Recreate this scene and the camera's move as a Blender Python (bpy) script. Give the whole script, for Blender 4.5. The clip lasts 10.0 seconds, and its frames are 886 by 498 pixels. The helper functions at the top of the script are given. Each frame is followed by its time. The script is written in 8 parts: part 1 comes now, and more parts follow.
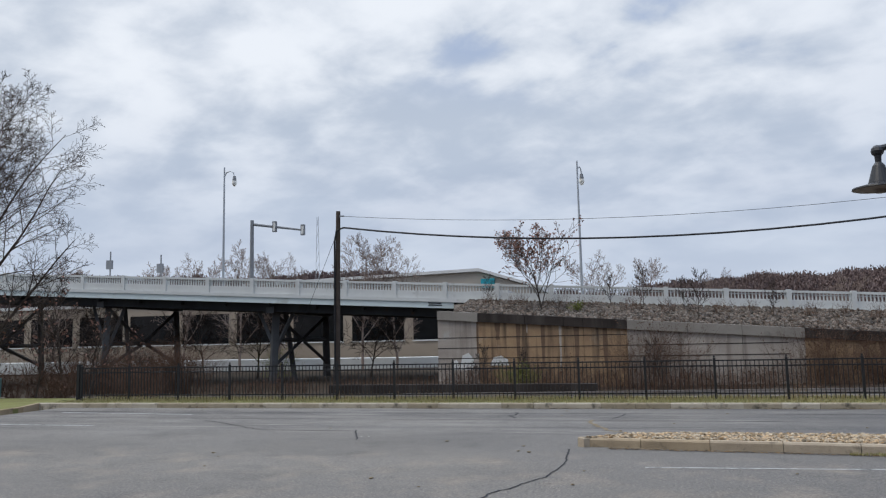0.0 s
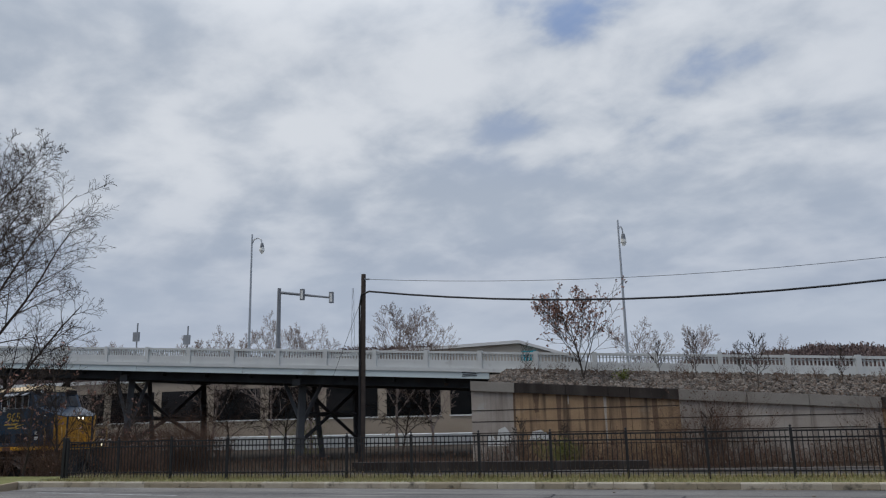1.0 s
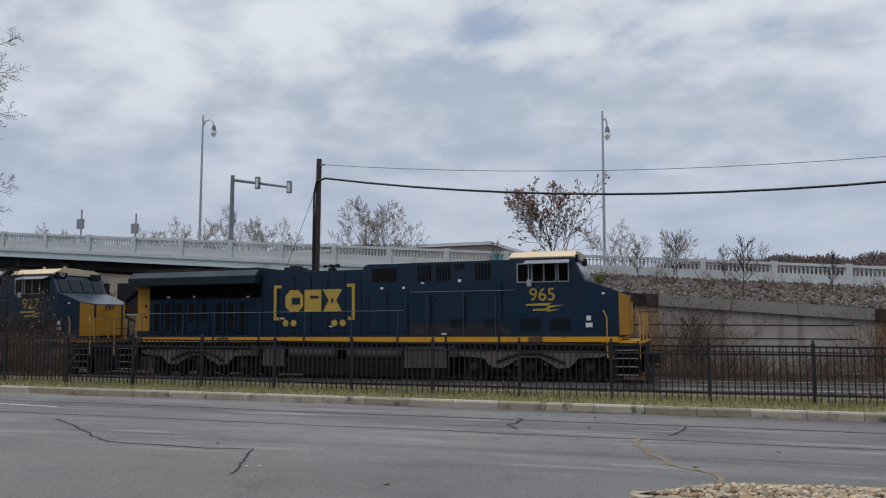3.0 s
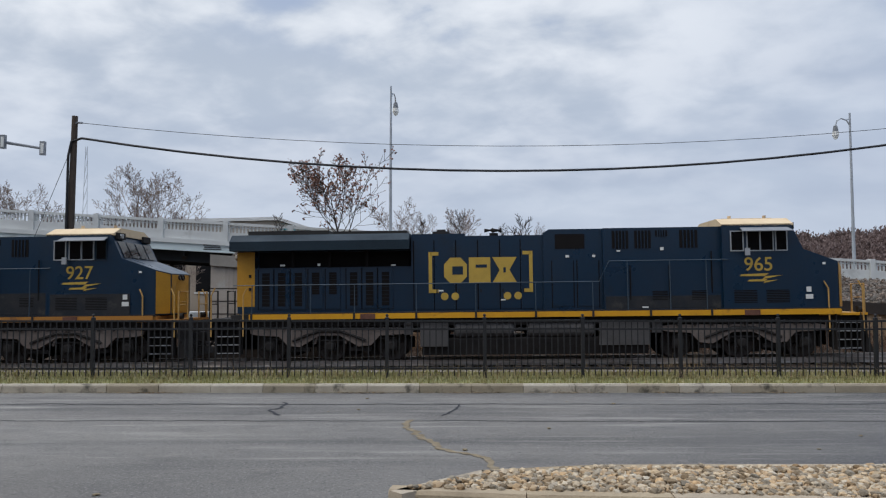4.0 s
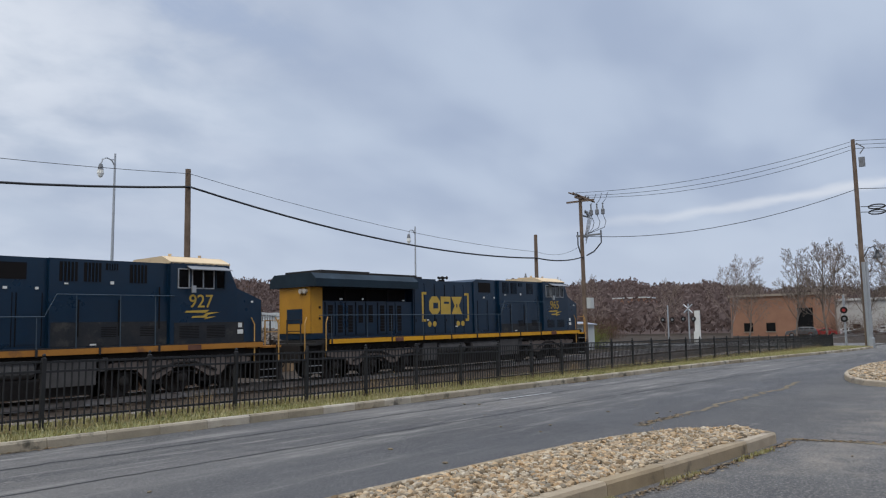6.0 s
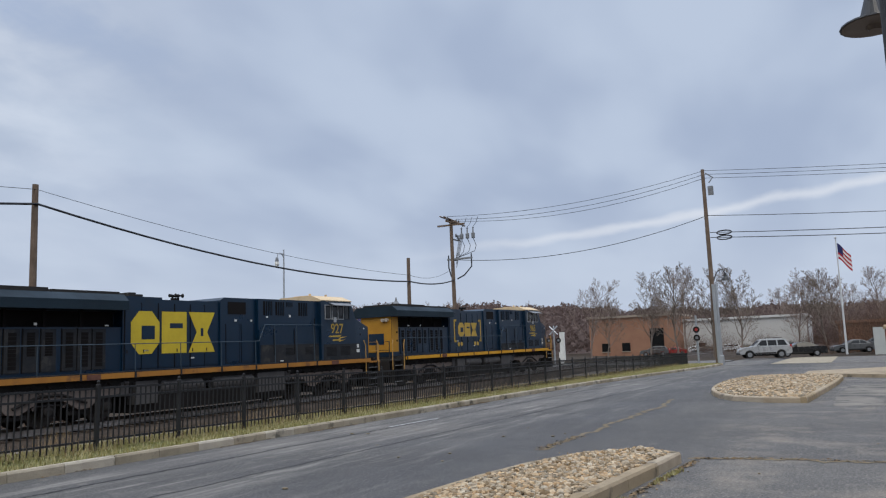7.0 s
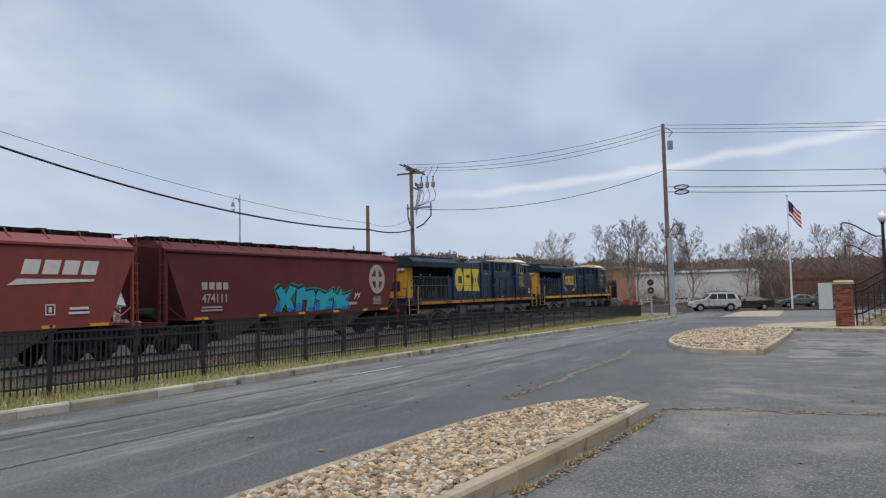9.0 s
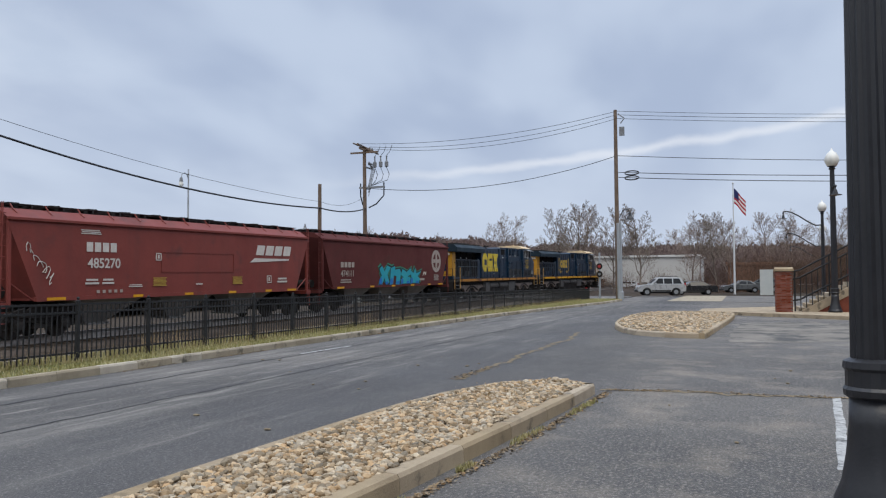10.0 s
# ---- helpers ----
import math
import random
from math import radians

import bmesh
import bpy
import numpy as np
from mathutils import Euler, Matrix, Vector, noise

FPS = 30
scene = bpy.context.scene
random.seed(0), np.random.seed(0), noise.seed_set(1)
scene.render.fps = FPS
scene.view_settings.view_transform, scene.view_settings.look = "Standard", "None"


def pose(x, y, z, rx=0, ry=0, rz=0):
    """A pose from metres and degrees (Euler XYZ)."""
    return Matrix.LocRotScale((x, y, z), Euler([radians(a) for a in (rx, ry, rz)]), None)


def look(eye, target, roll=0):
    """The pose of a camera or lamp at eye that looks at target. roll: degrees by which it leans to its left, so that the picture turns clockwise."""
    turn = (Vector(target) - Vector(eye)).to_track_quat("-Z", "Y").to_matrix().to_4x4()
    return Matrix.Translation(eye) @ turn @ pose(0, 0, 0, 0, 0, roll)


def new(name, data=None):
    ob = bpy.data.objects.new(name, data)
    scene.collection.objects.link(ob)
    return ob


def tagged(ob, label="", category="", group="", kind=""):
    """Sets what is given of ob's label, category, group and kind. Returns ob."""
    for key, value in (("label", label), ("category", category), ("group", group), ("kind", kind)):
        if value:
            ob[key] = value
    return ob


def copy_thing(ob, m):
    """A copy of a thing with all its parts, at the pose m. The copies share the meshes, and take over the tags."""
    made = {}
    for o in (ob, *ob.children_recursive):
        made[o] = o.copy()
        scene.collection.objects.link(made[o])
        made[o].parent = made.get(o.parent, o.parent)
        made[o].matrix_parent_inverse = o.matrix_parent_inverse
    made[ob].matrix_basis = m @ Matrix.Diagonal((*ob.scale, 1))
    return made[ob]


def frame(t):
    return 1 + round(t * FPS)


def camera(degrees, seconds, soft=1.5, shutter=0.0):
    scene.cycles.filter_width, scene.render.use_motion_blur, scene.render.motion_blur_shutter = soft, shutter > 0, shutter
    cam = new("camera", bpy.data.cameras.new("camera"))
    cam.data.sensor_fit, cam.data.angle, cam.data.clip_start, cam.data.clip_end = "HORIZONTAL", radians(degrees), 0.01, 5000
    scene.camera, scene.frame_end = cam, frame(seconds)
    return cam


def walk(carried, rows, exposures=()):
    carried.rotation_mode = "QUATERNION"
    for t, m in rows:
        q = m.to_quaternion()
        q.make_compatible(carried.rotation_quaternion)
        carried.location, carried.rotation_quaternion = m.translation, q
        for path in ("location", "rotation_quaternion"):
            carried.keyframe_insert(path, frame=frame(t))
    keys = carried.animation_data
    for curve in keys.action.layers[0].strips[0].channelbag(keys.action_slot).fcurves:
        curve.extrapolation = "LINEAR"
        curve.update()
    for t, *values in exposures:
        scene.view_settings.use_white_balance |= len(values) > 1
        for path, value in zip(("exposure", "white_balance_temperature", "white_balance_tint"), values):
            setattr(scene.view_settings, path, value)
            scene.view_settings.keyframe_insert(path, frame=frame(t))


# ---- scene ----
cam = camera(59.7, 10.0, 1.2)
PATH = [
    (0, (-0.069, -10.407, 1.942), (-0.555, -8.48, 2.173), -1.2),
    (0.5, (-0.238, -8.775, 1.772), (-0.855, -6.905, 2.118), -1.9),
    (1, (-0.294, -7.541, 1.69), (-0.87, -5.673, 2.115), -1.4),
    (1.5, (-0.666, -6.324, 1.727), (-1.243, -4.445, 2.099), -1.5),
    (2, (-0.852, -5.105, 1.757), (-1.49, -3.239, 2.088), -1.3),
    (2.5, (-0.864, -4.382, 1.731), (-1.506, -2.504, 1.978), -1.1),
    (2.7, (-0.998, -4.107, 1.774), (-1.601, -2.212, 1.989), -0.5),
    (3.8, (-0.865, -2.723, 1.719), (-1.03, -0.732, 1.832), -0.1),
    (4, (-0.828, -2.504, 1.701), (-0.822, -0.507, 1.818), 0.0),
    (4.5, (-0.692, -1.907, 1.695), (-0.163, 0.018, 1.808), -0.1),
    (5, (-0.519, -1.506, 1.617), (0.459, 0.234, 1.75), -0.2),
    (5.5, (-0.408, -0.906, 1.594), (0.926, 0.575, 1.76), -0.0),
    (6, (-0.328, -0.522, 1.593), (1.242, 0.698, 1.806), -0.8),
    (6.2, (-0.184, -0.371, 1.555), (1.454, 0.753, 1.792), -1.2),
    (7.3, (-0.008, 0.449, 1.618), (1.755, 1.357, 1.88), -2.0),
    (7.5, (0.038, 0.517, 1.623), (1.801, 1.426, 1.875), -2.0),
    (8, (0.111, 0.634, 1.603), (1.88, 1.542, 1.821), -1.8),
    (8.5, (0.079, 0.635, 1.601), (1.867, 1.515, 1.778), -1.6),
    (9, (0.133, 0.628, 1.592), (1.947, 1.459, 1.727), -1.1),
    (9.5, (0.112, 0.608, 1.595), (1.955, 1.38, 1.696), -0.7),
    (10, (0.133, 0.607, 1.587), (1.997, 1.326, 1.671), -0.2),
]
walk(cam, [(t, look(eye, target, roll)) for t, eye, target, roll in PATH], [(0, 0.05), (0.5, -0.12), (1.5, -0.4), (2.5, -0.27), (2.7, -0.24), (3.8, 0.0), (5.5, 0.0), (7.5, 0.06), (10, 0.14)])

# ---- the sky, overcast, brighter towards the zenith ----
world = bpy.data.worlds.new("sky")
scene.world = world
world.use_nodes = True


def sky():
    nt = world.node_tree
    N, L = nt.nodes, nt.links
    N.clear()

    def op(kind, a, b=None, clamp=False):
        n = N.new("ShaderNodeMath")
        n.operation, n.use_clamp = kind, clamp
        for i, v in enumerate((a, b)):
            if v is None:
                continue
            if isinstance(v, (int, float)):
                n.inputs[i].default_value = v
            else:
                L.new(v, n.inputs[i])
        return n.outputs[0]

    def ramp(v, a, b, c=0.0, d=1.0):
        n = N.new("ShaderNodeMapRange")
        n.interpolation_type = "SMOOTHSTEP"
        L.new(v, n.inputs[0])
        for i, q in enumerate((a, b, c, d)):
            n.inputs[i + 1].default_value = q
        return n.outputs[0]

    def mix(f, a, b):
        n = N.new("ShaderNodeMix")
        n.data_type = "RGBA"
        L.new(f, n.inputs[0])
        for i, v in ((6, a), (7, b)):
            if isinstance(v, tuple):
                n.inputs[i].default_value = (*v, 1)
            else:
                L.new(v, n.inputs[i])
        return n.outputs[2]

    tc = N.new("ShaderNodeTexCoord")
    sp = N.new("ShaderNodeSeparateXYZ")
    L.new(tc.outputs["Generated"], sp.inputs[0])
    dx, dy, dz = sp.outputs
    up = op("MAXIMUM", dz, 0.0)
    k = op("DIVIDE", 1.0, op("ADD", up, 0.30))
    pl = N.new("ShaderNodeCombineXYZ")
    L.new(op("MULTIPLY", dx, k), pl.inputs[0])
    L.new(op("MULTIPLY", dy, k), pl.inputs[1])

    def clouds(scale, stretch, turn, detail, rough, seed, warp=0.3):
        mp = N.new("ShaderNodeMapping")
        mp.inputs["Scale"].default_value = (1.0, stretch, 1.0)
        mp.inputs["Rotation"].default_value = (0, 0, radians(turn))
        mp.inputs["Location"].default_value = (seed, seed * 0.7, 0)
        L.new(pl.outputs[0], mp.inputs[0])
        n = N.new("ShaderNodeTexNoise")
        n.inputs["Scale"].default_value, n.inputs["Detail"].default_value = scale, detail
        n.inputs["Roughness"].default_value, n.inputs["Distortion"].default_value = rough, warp
        L.new(mp.outputs[0], n.inputs["Vector"])
        return n.outputs["Fac"]

    # a quiet slate-blue sheet towards +x, torn bright cumulus towards -x and ahead
    torn = ramp(op("SUBTRACT", dy, op("MULTIPLY", dx, 1.15)), -0.35, 0.95)
    big = clouds(1.5, 1.15, 35, 3, 0.45, 4.3, 0.1)
    small = clouds(5.2, 1.1, 30, 7, 0.52, 8.1, 0.15)
    soft = clouds(2.4, 1.5, -20, 3, 0.4, 2.2, 0.1)
    lump = op("ADD", op("MULTIPLY", big, 0.5), op("MULTIPLY", small, 0.5))
    sheet = mix(ramp(soft, 0.3, 0.7), (0.37, 0.447, 0.60), (0.48, 0.562, 0.705))
    broken = mix(ramp(lump, 0.385, 0.615), (0.475, 0.545, 0.655), (0.81, 0.855, 0.925))
    col = mix(op("MULTIPLY", torn, ramp(dz, 0.08, 0.34, 0.35, 1.0)), sheet, broken)
    blue = op("MULTIPLY", op("MULTIPLY", op("MULTIPLY", ramp(dx, -0.42, -0.12), ramp(op("ADD", op("MULTIPLY", big, 0.6), op("MULTIPLY", small, 0.4)), 0.50, 0.40)), ramp(dz, 0.26, 0.44)), torn)
    col = mix(op("MULTIPLY", blue, 0.75), col, (0.22, 0.34, 0.62))
    # paler air low down, the long bright gap in the cloud over the road
    col = mix(ramp(dz, 0.22, 0.0, 0.0, 0.75), col, (0.56, 0.63, 0.745))
    wob = op("MULTIPLY", op("SUBTRACT", small, 0.5), 0.022)
    lift = op("ADD", op("SUBTRACT", dz, op("SUBTRACT", 0.176, op("MULTIPLY", dy, 0.105))), wob)
    gap = op("MULTIPLY", ramp(op("ABSOLUTE", lift), 0.010, 0.0), ramp(dx, 0.84, 0.97))
    col = mix(op("MULTIPLY", gap, 0.45), col, (0.84, 0.86, 0.90))
    # overcast skies are brightest overhead
    gain = op("ADD", ramp(dz, 0.42, 1.0, 0.0, 1.9), 1.0)
    bg = N.new("ShaderNodeBackground")
    L.new(col, bg.inputs[0])
    L.new(gain, bg.inputs[1])
    out = N.new("ShaderNodeOutputWorld")
    L.new(bg.outputs[0], out.inputs[0])


sky()
sun = new("sun", bpy.data.lights.new("sun", "SUN"))
sun.data.energy, sun.data.angle, sun.data.color = 1.4, radians(35), (1.0, 0.90, 0.74)
sun.matrix_world = look((0, 0, 0), (0.45, 0.35, -1.0))


# ---- materials ----
def mat(name, a, b=None, rough=0.7, metal=0.0, scale=3.0, fine=40.0, bump=0.0, spread=0.35, bump_scale=None, random_tint=0.0, stain=None, stain_scale=1.0, stain_at=0.6, island=False):
    """A surface of two colours mixed by coarse and fine noise, with relief, per-piece tint and stains."""
    m = bpy.data.materials.new(name)
    m.use_nodes = True
    N, L = m.node_tree.nodes, m.node_tree.links
    p = N["Principled BSDF"]
    b = b or tuple(min(1, c * (1 - spread)) for c in a)
    tc = N.new("ShaderNodeTexCoord")

    def tex(s, d=4.0, r=0.6):
        n = N.new("ShaderNodeTexNoise")
        n.inputs["Scale"].default_value, n.inputs["Detail"].default_value, n.inputs["Roughness"].default_value = s, d, r
        L.new(tc.outputs["Object"], n.inputs["Vector"])
        return n.outputs["Fac"]

    def mixc(f, u, v, kind="MIX"):
        n = N.new("ShaderNodeMix")
        n.data_type, n.blend_type = "RGBA", kind
        for i, w in ((0, f), (6, u), (7, v)):
            if isinstance(w, tuple):
                n.inputs[i].default_value = (*w, 1)
            elif isinstance(w, (int, float)):
                n.inputs[i].default_value = w
            else:
                L.new(w, n.inputs[i])
        return n.outputs[2]

    def ramp(v, lo, hi, c=0.0, d=1.0):
        n = N.new("ShaderNodeMapRange")
        L.new(v, n.inputs[0])
        for i, q in enumerate((lo, hi, c, d)):
            n.inputs[i + 1].default_value = q
        return n.outputs[0]

    f1, f2 = tex(scale), tex(fine, 3.0, 0.7)
    av = N.new("ShaderNodeMath")
    av.operation = "ADD"
    L.new(ramp(f1, 0.3, 0.7, 0, 0.65), av.inputs[0])
    L.new(ramp(f2, 0.3, 0.7, 0, 0.35), av.inputs[1])
    col = mixc(av.outputs[0], a, b)
    if stain:
        col = mixc(ramp(tex(stain_scale, 6.0, 0.65), stain_at, stain_at + 0.12), col, stain)
    if random_tint:
        src = N.new("ShaderNodeNewGeometry").outputs["Random Per Island"] if island else N.new("ShaderNodeObjectInfo").outputs["Random"]
        hs = N.new("ShaderNodeHueSaturation")
        L.new(ramp(src, 0, 1, 1 - random_tint, 1 + random_tint), hs.inputs["Value"])
        L.new(ramp(src, 0, 1, 1.15, 0.8), hs.inputs["Saturation"])
        if random_tint > 0.4:
            wn = N.new("ShaderNodeTexWhiteNoise")
            wn.noise_dimensions = "1D"
            L.new(src, wn.inputs["W"])
            L.new(ramp(wn.outputs["Value"], 0, 1, 0.488, 0.508), hs.inputs["Hue"])
            L.new(ramp(wn.outputs["Value"], 0, 1, 1.2, 0.6), hs.inputs["Saturation"])
        L.new(col, hs.inputs["Color"])
        col = hs.outputs[0]
    L.new(col, p.inputs["Base Color"])
    L.new(ramp(f1, 0.3, 0.7, max(0, rough - 0.08), min(1, rough + 0.08)), p.inputs["Roughness"])
    p.inputs["Metallic"].default_value = metal
    p.inputs["Specular IOR Level"].default_value = 0.5 if rough < 0.5 else 0.32 if rough < 0.7 else 0.18
    if bump:
        bp = N.new("ShaderNodeBump")
        bp.inputs["Strength"].default_value, bp.inputs["Distance"].default_value = bump, 0.02
        L.new(tex(bump_scale or fine, 5.0, 0.6), bp.inputs["Height"])
        L.new(bp.outputs[0], p.inputs["Normal"])
    return m


def glass_mat(name, tint, rough=0.05):
    m = mat(name, tint, rough=rough, scale=1.0, spread=0.3)
    m.node_tree.nodes["Principled BSDF"].inputs["Specular IOR Level"].default_value = 0.35
    return m


def glow_mat(name, color, strength):
    m = mat(name, color, rough=0.4)
    p = m.node_tree.nodes["Principled BSDF"]
    p.inputs["Emission Color"].default_value, p.inputs["Emission Strength"].default_value = (*color, 1), strength
    return m


def streaked(m, dark, amount=0.7, across=2.2, along=0.12):
    """Adds water streaks that run down a wall."""
    N, L = m.node_tree.nodes, m.node_tree.links
    p = N["Principled BSDF"]
    old = p.inputs["Base Color"].links[0].from_socket
    tc = N.new("ShaderNodeTexCoord")
    mp = N.new("ShaderNodeMapping")
    mp.inputs["Scale"].default_value = (across, across, along)
    L.new(tc.outputs["Object"], mp.inputs[0])
    n = N.new("ShaderNodeTexNoise")
    n.inputs["Scale"].default_value, n.inputs["Detail"].default_value = 1.0, 6.0
    L.new(mp.outputs[0], n.inputs["Vector"])
    r = N.new("ShaderNodeMapRange")
    for i, q in enumerate((0.5, 0.68, 0.0, amount)):
        r.inputs[i + 1].default_value = q
    L.new(n.outputs["Fac"], r.inputs[0])
    x = N.new("ShaderNodeMix")
    x.data_type = "RGBA"
    L.new(r.outputs[0], x.inputs[0])
    L.new(old, x.inputs[6])
    x.inputs[7].default_value = (*dark, 1)
    L.new(x.outputs[2], p.inputs["Base Color"])
    return m


def asphalt():
    """Old sealed asphalt: bare grey wear dragged along the driving lane, dark seal left between, pale grit."""
    m = mat("asphalt", (0.098, 0.092, 0.087), (0.052, 0.0495, 0.0485), rough=0.72, scale=0.22, fine=130, bump=0.55, bump_scale=170)
    N, L = m.node_tree.nodes, m.node_tree.links
    p = N["Principled BSDF"]
    tc = N.new("ShaderNodeTexCoord")

    sp = N.new("ShaderNodeSeparateXYZ")
    L.new(tc.outputs["Object"], sp.inputs[0])

    def band(axis, a, b):
        """0 to 1 from a to b along an axis of the lot, in metres."""
        r = N.new("ShaderNodeMapRange")
        r.interpolation_type = "SMOOTHSTEP"
        for i, q in enumerate((a, b, 0.0, 1.0)):
            r.inputs[i + 1].default_value = q
        L.new(sp.outputs[axis], r.inputs[0])
        return r.outputs[0]

    def layer(sx, sy, scale, lo, hi, top, colour, detail=6.0, where=None):
        mp = N.new("ShaderNodeMapping")
        mp.inputs["Scale"].default_value = (sx, sy, 1)
        L.new(tc.outputs["Object"], mp.inputs[0])
        n = N.new("ShaderNodeTexNoise")
        n.inputs["Scale"].default_value, n.inputs["Detail"].default_value, n.inputs["Roughness"].default_value = scale, detail, 0.62
        L.new(mp.outputs[0], n.inputs["Vector"])
        r = N.new("ShaderNodeMapRange")
        for i, q in enumerate((lo, hi, 0.0, top)):
            r.inputs[i + 1].default_value = q
        L.new(n.outputs["Fac"], r.inputs[0])
        x = N.new("ShaderNodeMix")
        x.data_type = "RGBA"
        if where is None:
            L.new(r.outputs[0], x.inputs[0])
        else:
            k = N.new("ShaderNodeMath")
            k.operation = "MULTIPLY"
            L.new(r.outputs[0], k.inputs[0])
            L.new(where, k.inputs[1])
            L.new(k.outputs[0], x.inputs[0])
        L.new(p.inputs["Base Color"].links[0].from_socket, x.inputs[6])
        x.inputs[7].default_value = (*colour, 1)
        L.new(x.outputs[2], p.inputs["Base Color"])
    p.inputs["Specular IOR Level"].default_value = 0.3

    def both(u, v):
        k = N.new("ShaderNodeMath")
        k.operation = "MULTIPLY"
        L.new(u, k.inputs[0])
        L.new(v, k.inputs[1])
        return k.outputs[0]
    lane, bays, pale_end = band(1, 4.6, 6.2), band(1, 3.4, 1.9), band(0, 9.0, -3.0)
    sealed = both(both(band(1, 4.0, 5.0), band(1, 8.2, 6.0)), band(0, 0.5, 5.5))
    # the -x end of the lot is paler; the driving lane is scraped lengthwise, the bays are sandy
    layer(0.6, 1.0, 0.35, 0.20, 0.62, 0.8, (0.20, 0.186, 0.166), 6.0, pale_end)
    layer(0.05, 0.9, 0.7, 0.44, 0.62, 0.6, (0.165, 0.155, 0.142), 5.0, lane)
    layer(0.05, 0.8, 0.9, 0.50, 0.62, 0.55, (0.042, 0.041, 0.043), 5.0, lane)
    layer(1.0, 1.0, 0.16, 0.48, 0.64, 0.4, (0.165, 0.150, 0.130))
    layer(0.6, 1.0, 0.7, 0.50, 0.66, 0.45, (0.046, 0.044, 0.044))
    layer(1.0, 1.0, 1.7, 0.54, 0.68, 0.4, (0.052, 0.050, 0.049), 9.0)
    layer(0.14, 1.2, 2.2, 0.55, 0.66, 0.65, (0.25, 0.235, 0.21), 10.0, lane)
    layer(0.08, 1.4, 4.0, 0.58, 0.66, 0.65, (0.30, 0.28, 0.25), 8.0, lane)
    layer(1.0, 1.0, 0.9, 0.50, 0.66, 0.6, (0.25, 0.213, 0.17), 12.0, bays)
    layer(1.0, 1.0, 26.0, 0.54, 0.62, 0.5, (0.34, 0.30, 0.25), 4.0, bays)
    layer(1.0, 1.0, 3.4, 0.57, 0.68, 0.5, (0.21, 0.19, 0.165), 9.0)
    layer(0.3, 1.0, 0.8, 0.28, 0.52, 0.72, (0.050, 0.049, 0.052), 6.0, sealed)
    layer(1.0, 1.0, 34.0, 0.57, 0.65, 0.4, (0.40, 0.38, 0.35), 3.0)
    layer(1.0, 1.0, 75.0, 0.57, 0.65, 0.35, (0.34, 0.32, 0.295), 2.0)
    layer(1.0, 1.0, 22.0, 0.59, 0.68, 0.75, (0.032, 0.032, 0.034), 3.0)
    return m


ASPHALT = asphalt()
CRACK = mat("crack_fill", (0.29, 0.235, 0.155), (0.12, 0.095, 0.065), rough=0.95, scale=8, fine=60, bump=0.6)
WORN = mat("worn_asphalt", (0.26, 0.235, 0.20), (0.12, 0.112, 0.102), rough=0.85, scale=0.7, fine=40, bump=0.5, stain=(0.08, 0.078, 0.076), stain_scale=0.9, stain_at=0.48)
TAR = mat("crack_dark", (0.045, 0.045, 0.05), rough=0.9, scale=5)
PAINT = mat("line_paint", (0.52, 0.52, 0.50), (0.20, 0.20, 0.20), rough=0.8, scale=7, fine=60, stain=(0.10, 0.10, 0.10), stain_scale=5, stain_at=0.52)
KERB_GREY = mat("kerb_weathered", (0.42, 0.365, 0.275), (0.26, 0.225, 0.17), rough=0.9, scale=2.2, fine=60, bump=0.6, random_tint=0.2, stain=(0.10, 0.09, 0.07), stain_scale=2.4, stain_at=0.55)
CONCRETE = mat("kerb_concrete", (0.43, 0.345, 0.235), (0.26, 0.207, 0.145), rough=0.85, scale=2.2, fine=60, bump=0.6, random_tint=0.14, stain=(0.13, 0.11, 0.085), stain_scale=2.4, stain_at=0.56)
GRASS_SOIL = mat("grass_soil", (0.20, 0.21, 0.07), (0.14, 0.13, 0.06), rough=0.95, scale=1.2, fine=60, bump=0.8, stain=(0.23, 0.19, 0.11), stain_scale=0.9)
BLADES = mat("grass_blades", (0.25, 0.255, 0.085), (0.39, 0.325, 0.17), rough=0.9, scale=0.9, random_tint=0.35, island=True)
STRAW = mat("dry_grass", (0.42, 0.31, 0.17), (0.28, 0.19, 0.10), rough=0.9, scale=2, random_tint=0.3, island=True)
EARTH = mat("earth", (0.062, 0.045, 0.03), (0.028, 0.021, 0.016), rough=0.95, scale=0.25, fine=8, bump=0.6, bump_scale=12)
GRAVEL = mat("grey_gravel", (0.235, 0.205, 0.175), (0.12, 0.10, 0.082), rough=0.95, scale=1.1, fine=26, bump=1.0, bump_scale=30, stain=(0.13, 0.115, 0.06), stain_scale=0.8)
BALLAST = mat("ballast", (0.085, 0.066, 0.052), (0.026, 0.02, 0.017), rough=0.95, scale=0.8, fine=22, bump=1.0, bump_scale=28)
RAIL = mat("rail_steel", (0.50, 0.49, 0.48), (0.24, 0.19, 0.16), rough=0.36, metal=0.7, scale=2)
TIE = mat("sleeper_wood", (0.085, 0.065, 0.05), rough=0.9, scale=3)
FENCE = mat("fence_black", (0.014, 0.014, 0.015), (0.022, 0.022, 0.023), rough=0.6, scale=3)
STONE = mat("river_stone", (0.40, 0.31, 0.19), (0.25, 0.185, 0.115), rough=0.85, scale=14, fine=70, bump=0.2, random_tint=0.55)
STONE_MASS = mat("river_stone_mass", (0.40, 0.31, 0.19), (0.25, 0.185, 0.115), rough=0.85, scale=14, fine=70, bump=0.2, random_tint=0.55, island=True)
MULCH = mat("gravel_bed", (0.13, 0.10, 0.07), (0.07, 0.055, 0.04), rough=0.95, scale=3, fine=40, bump=0.8)
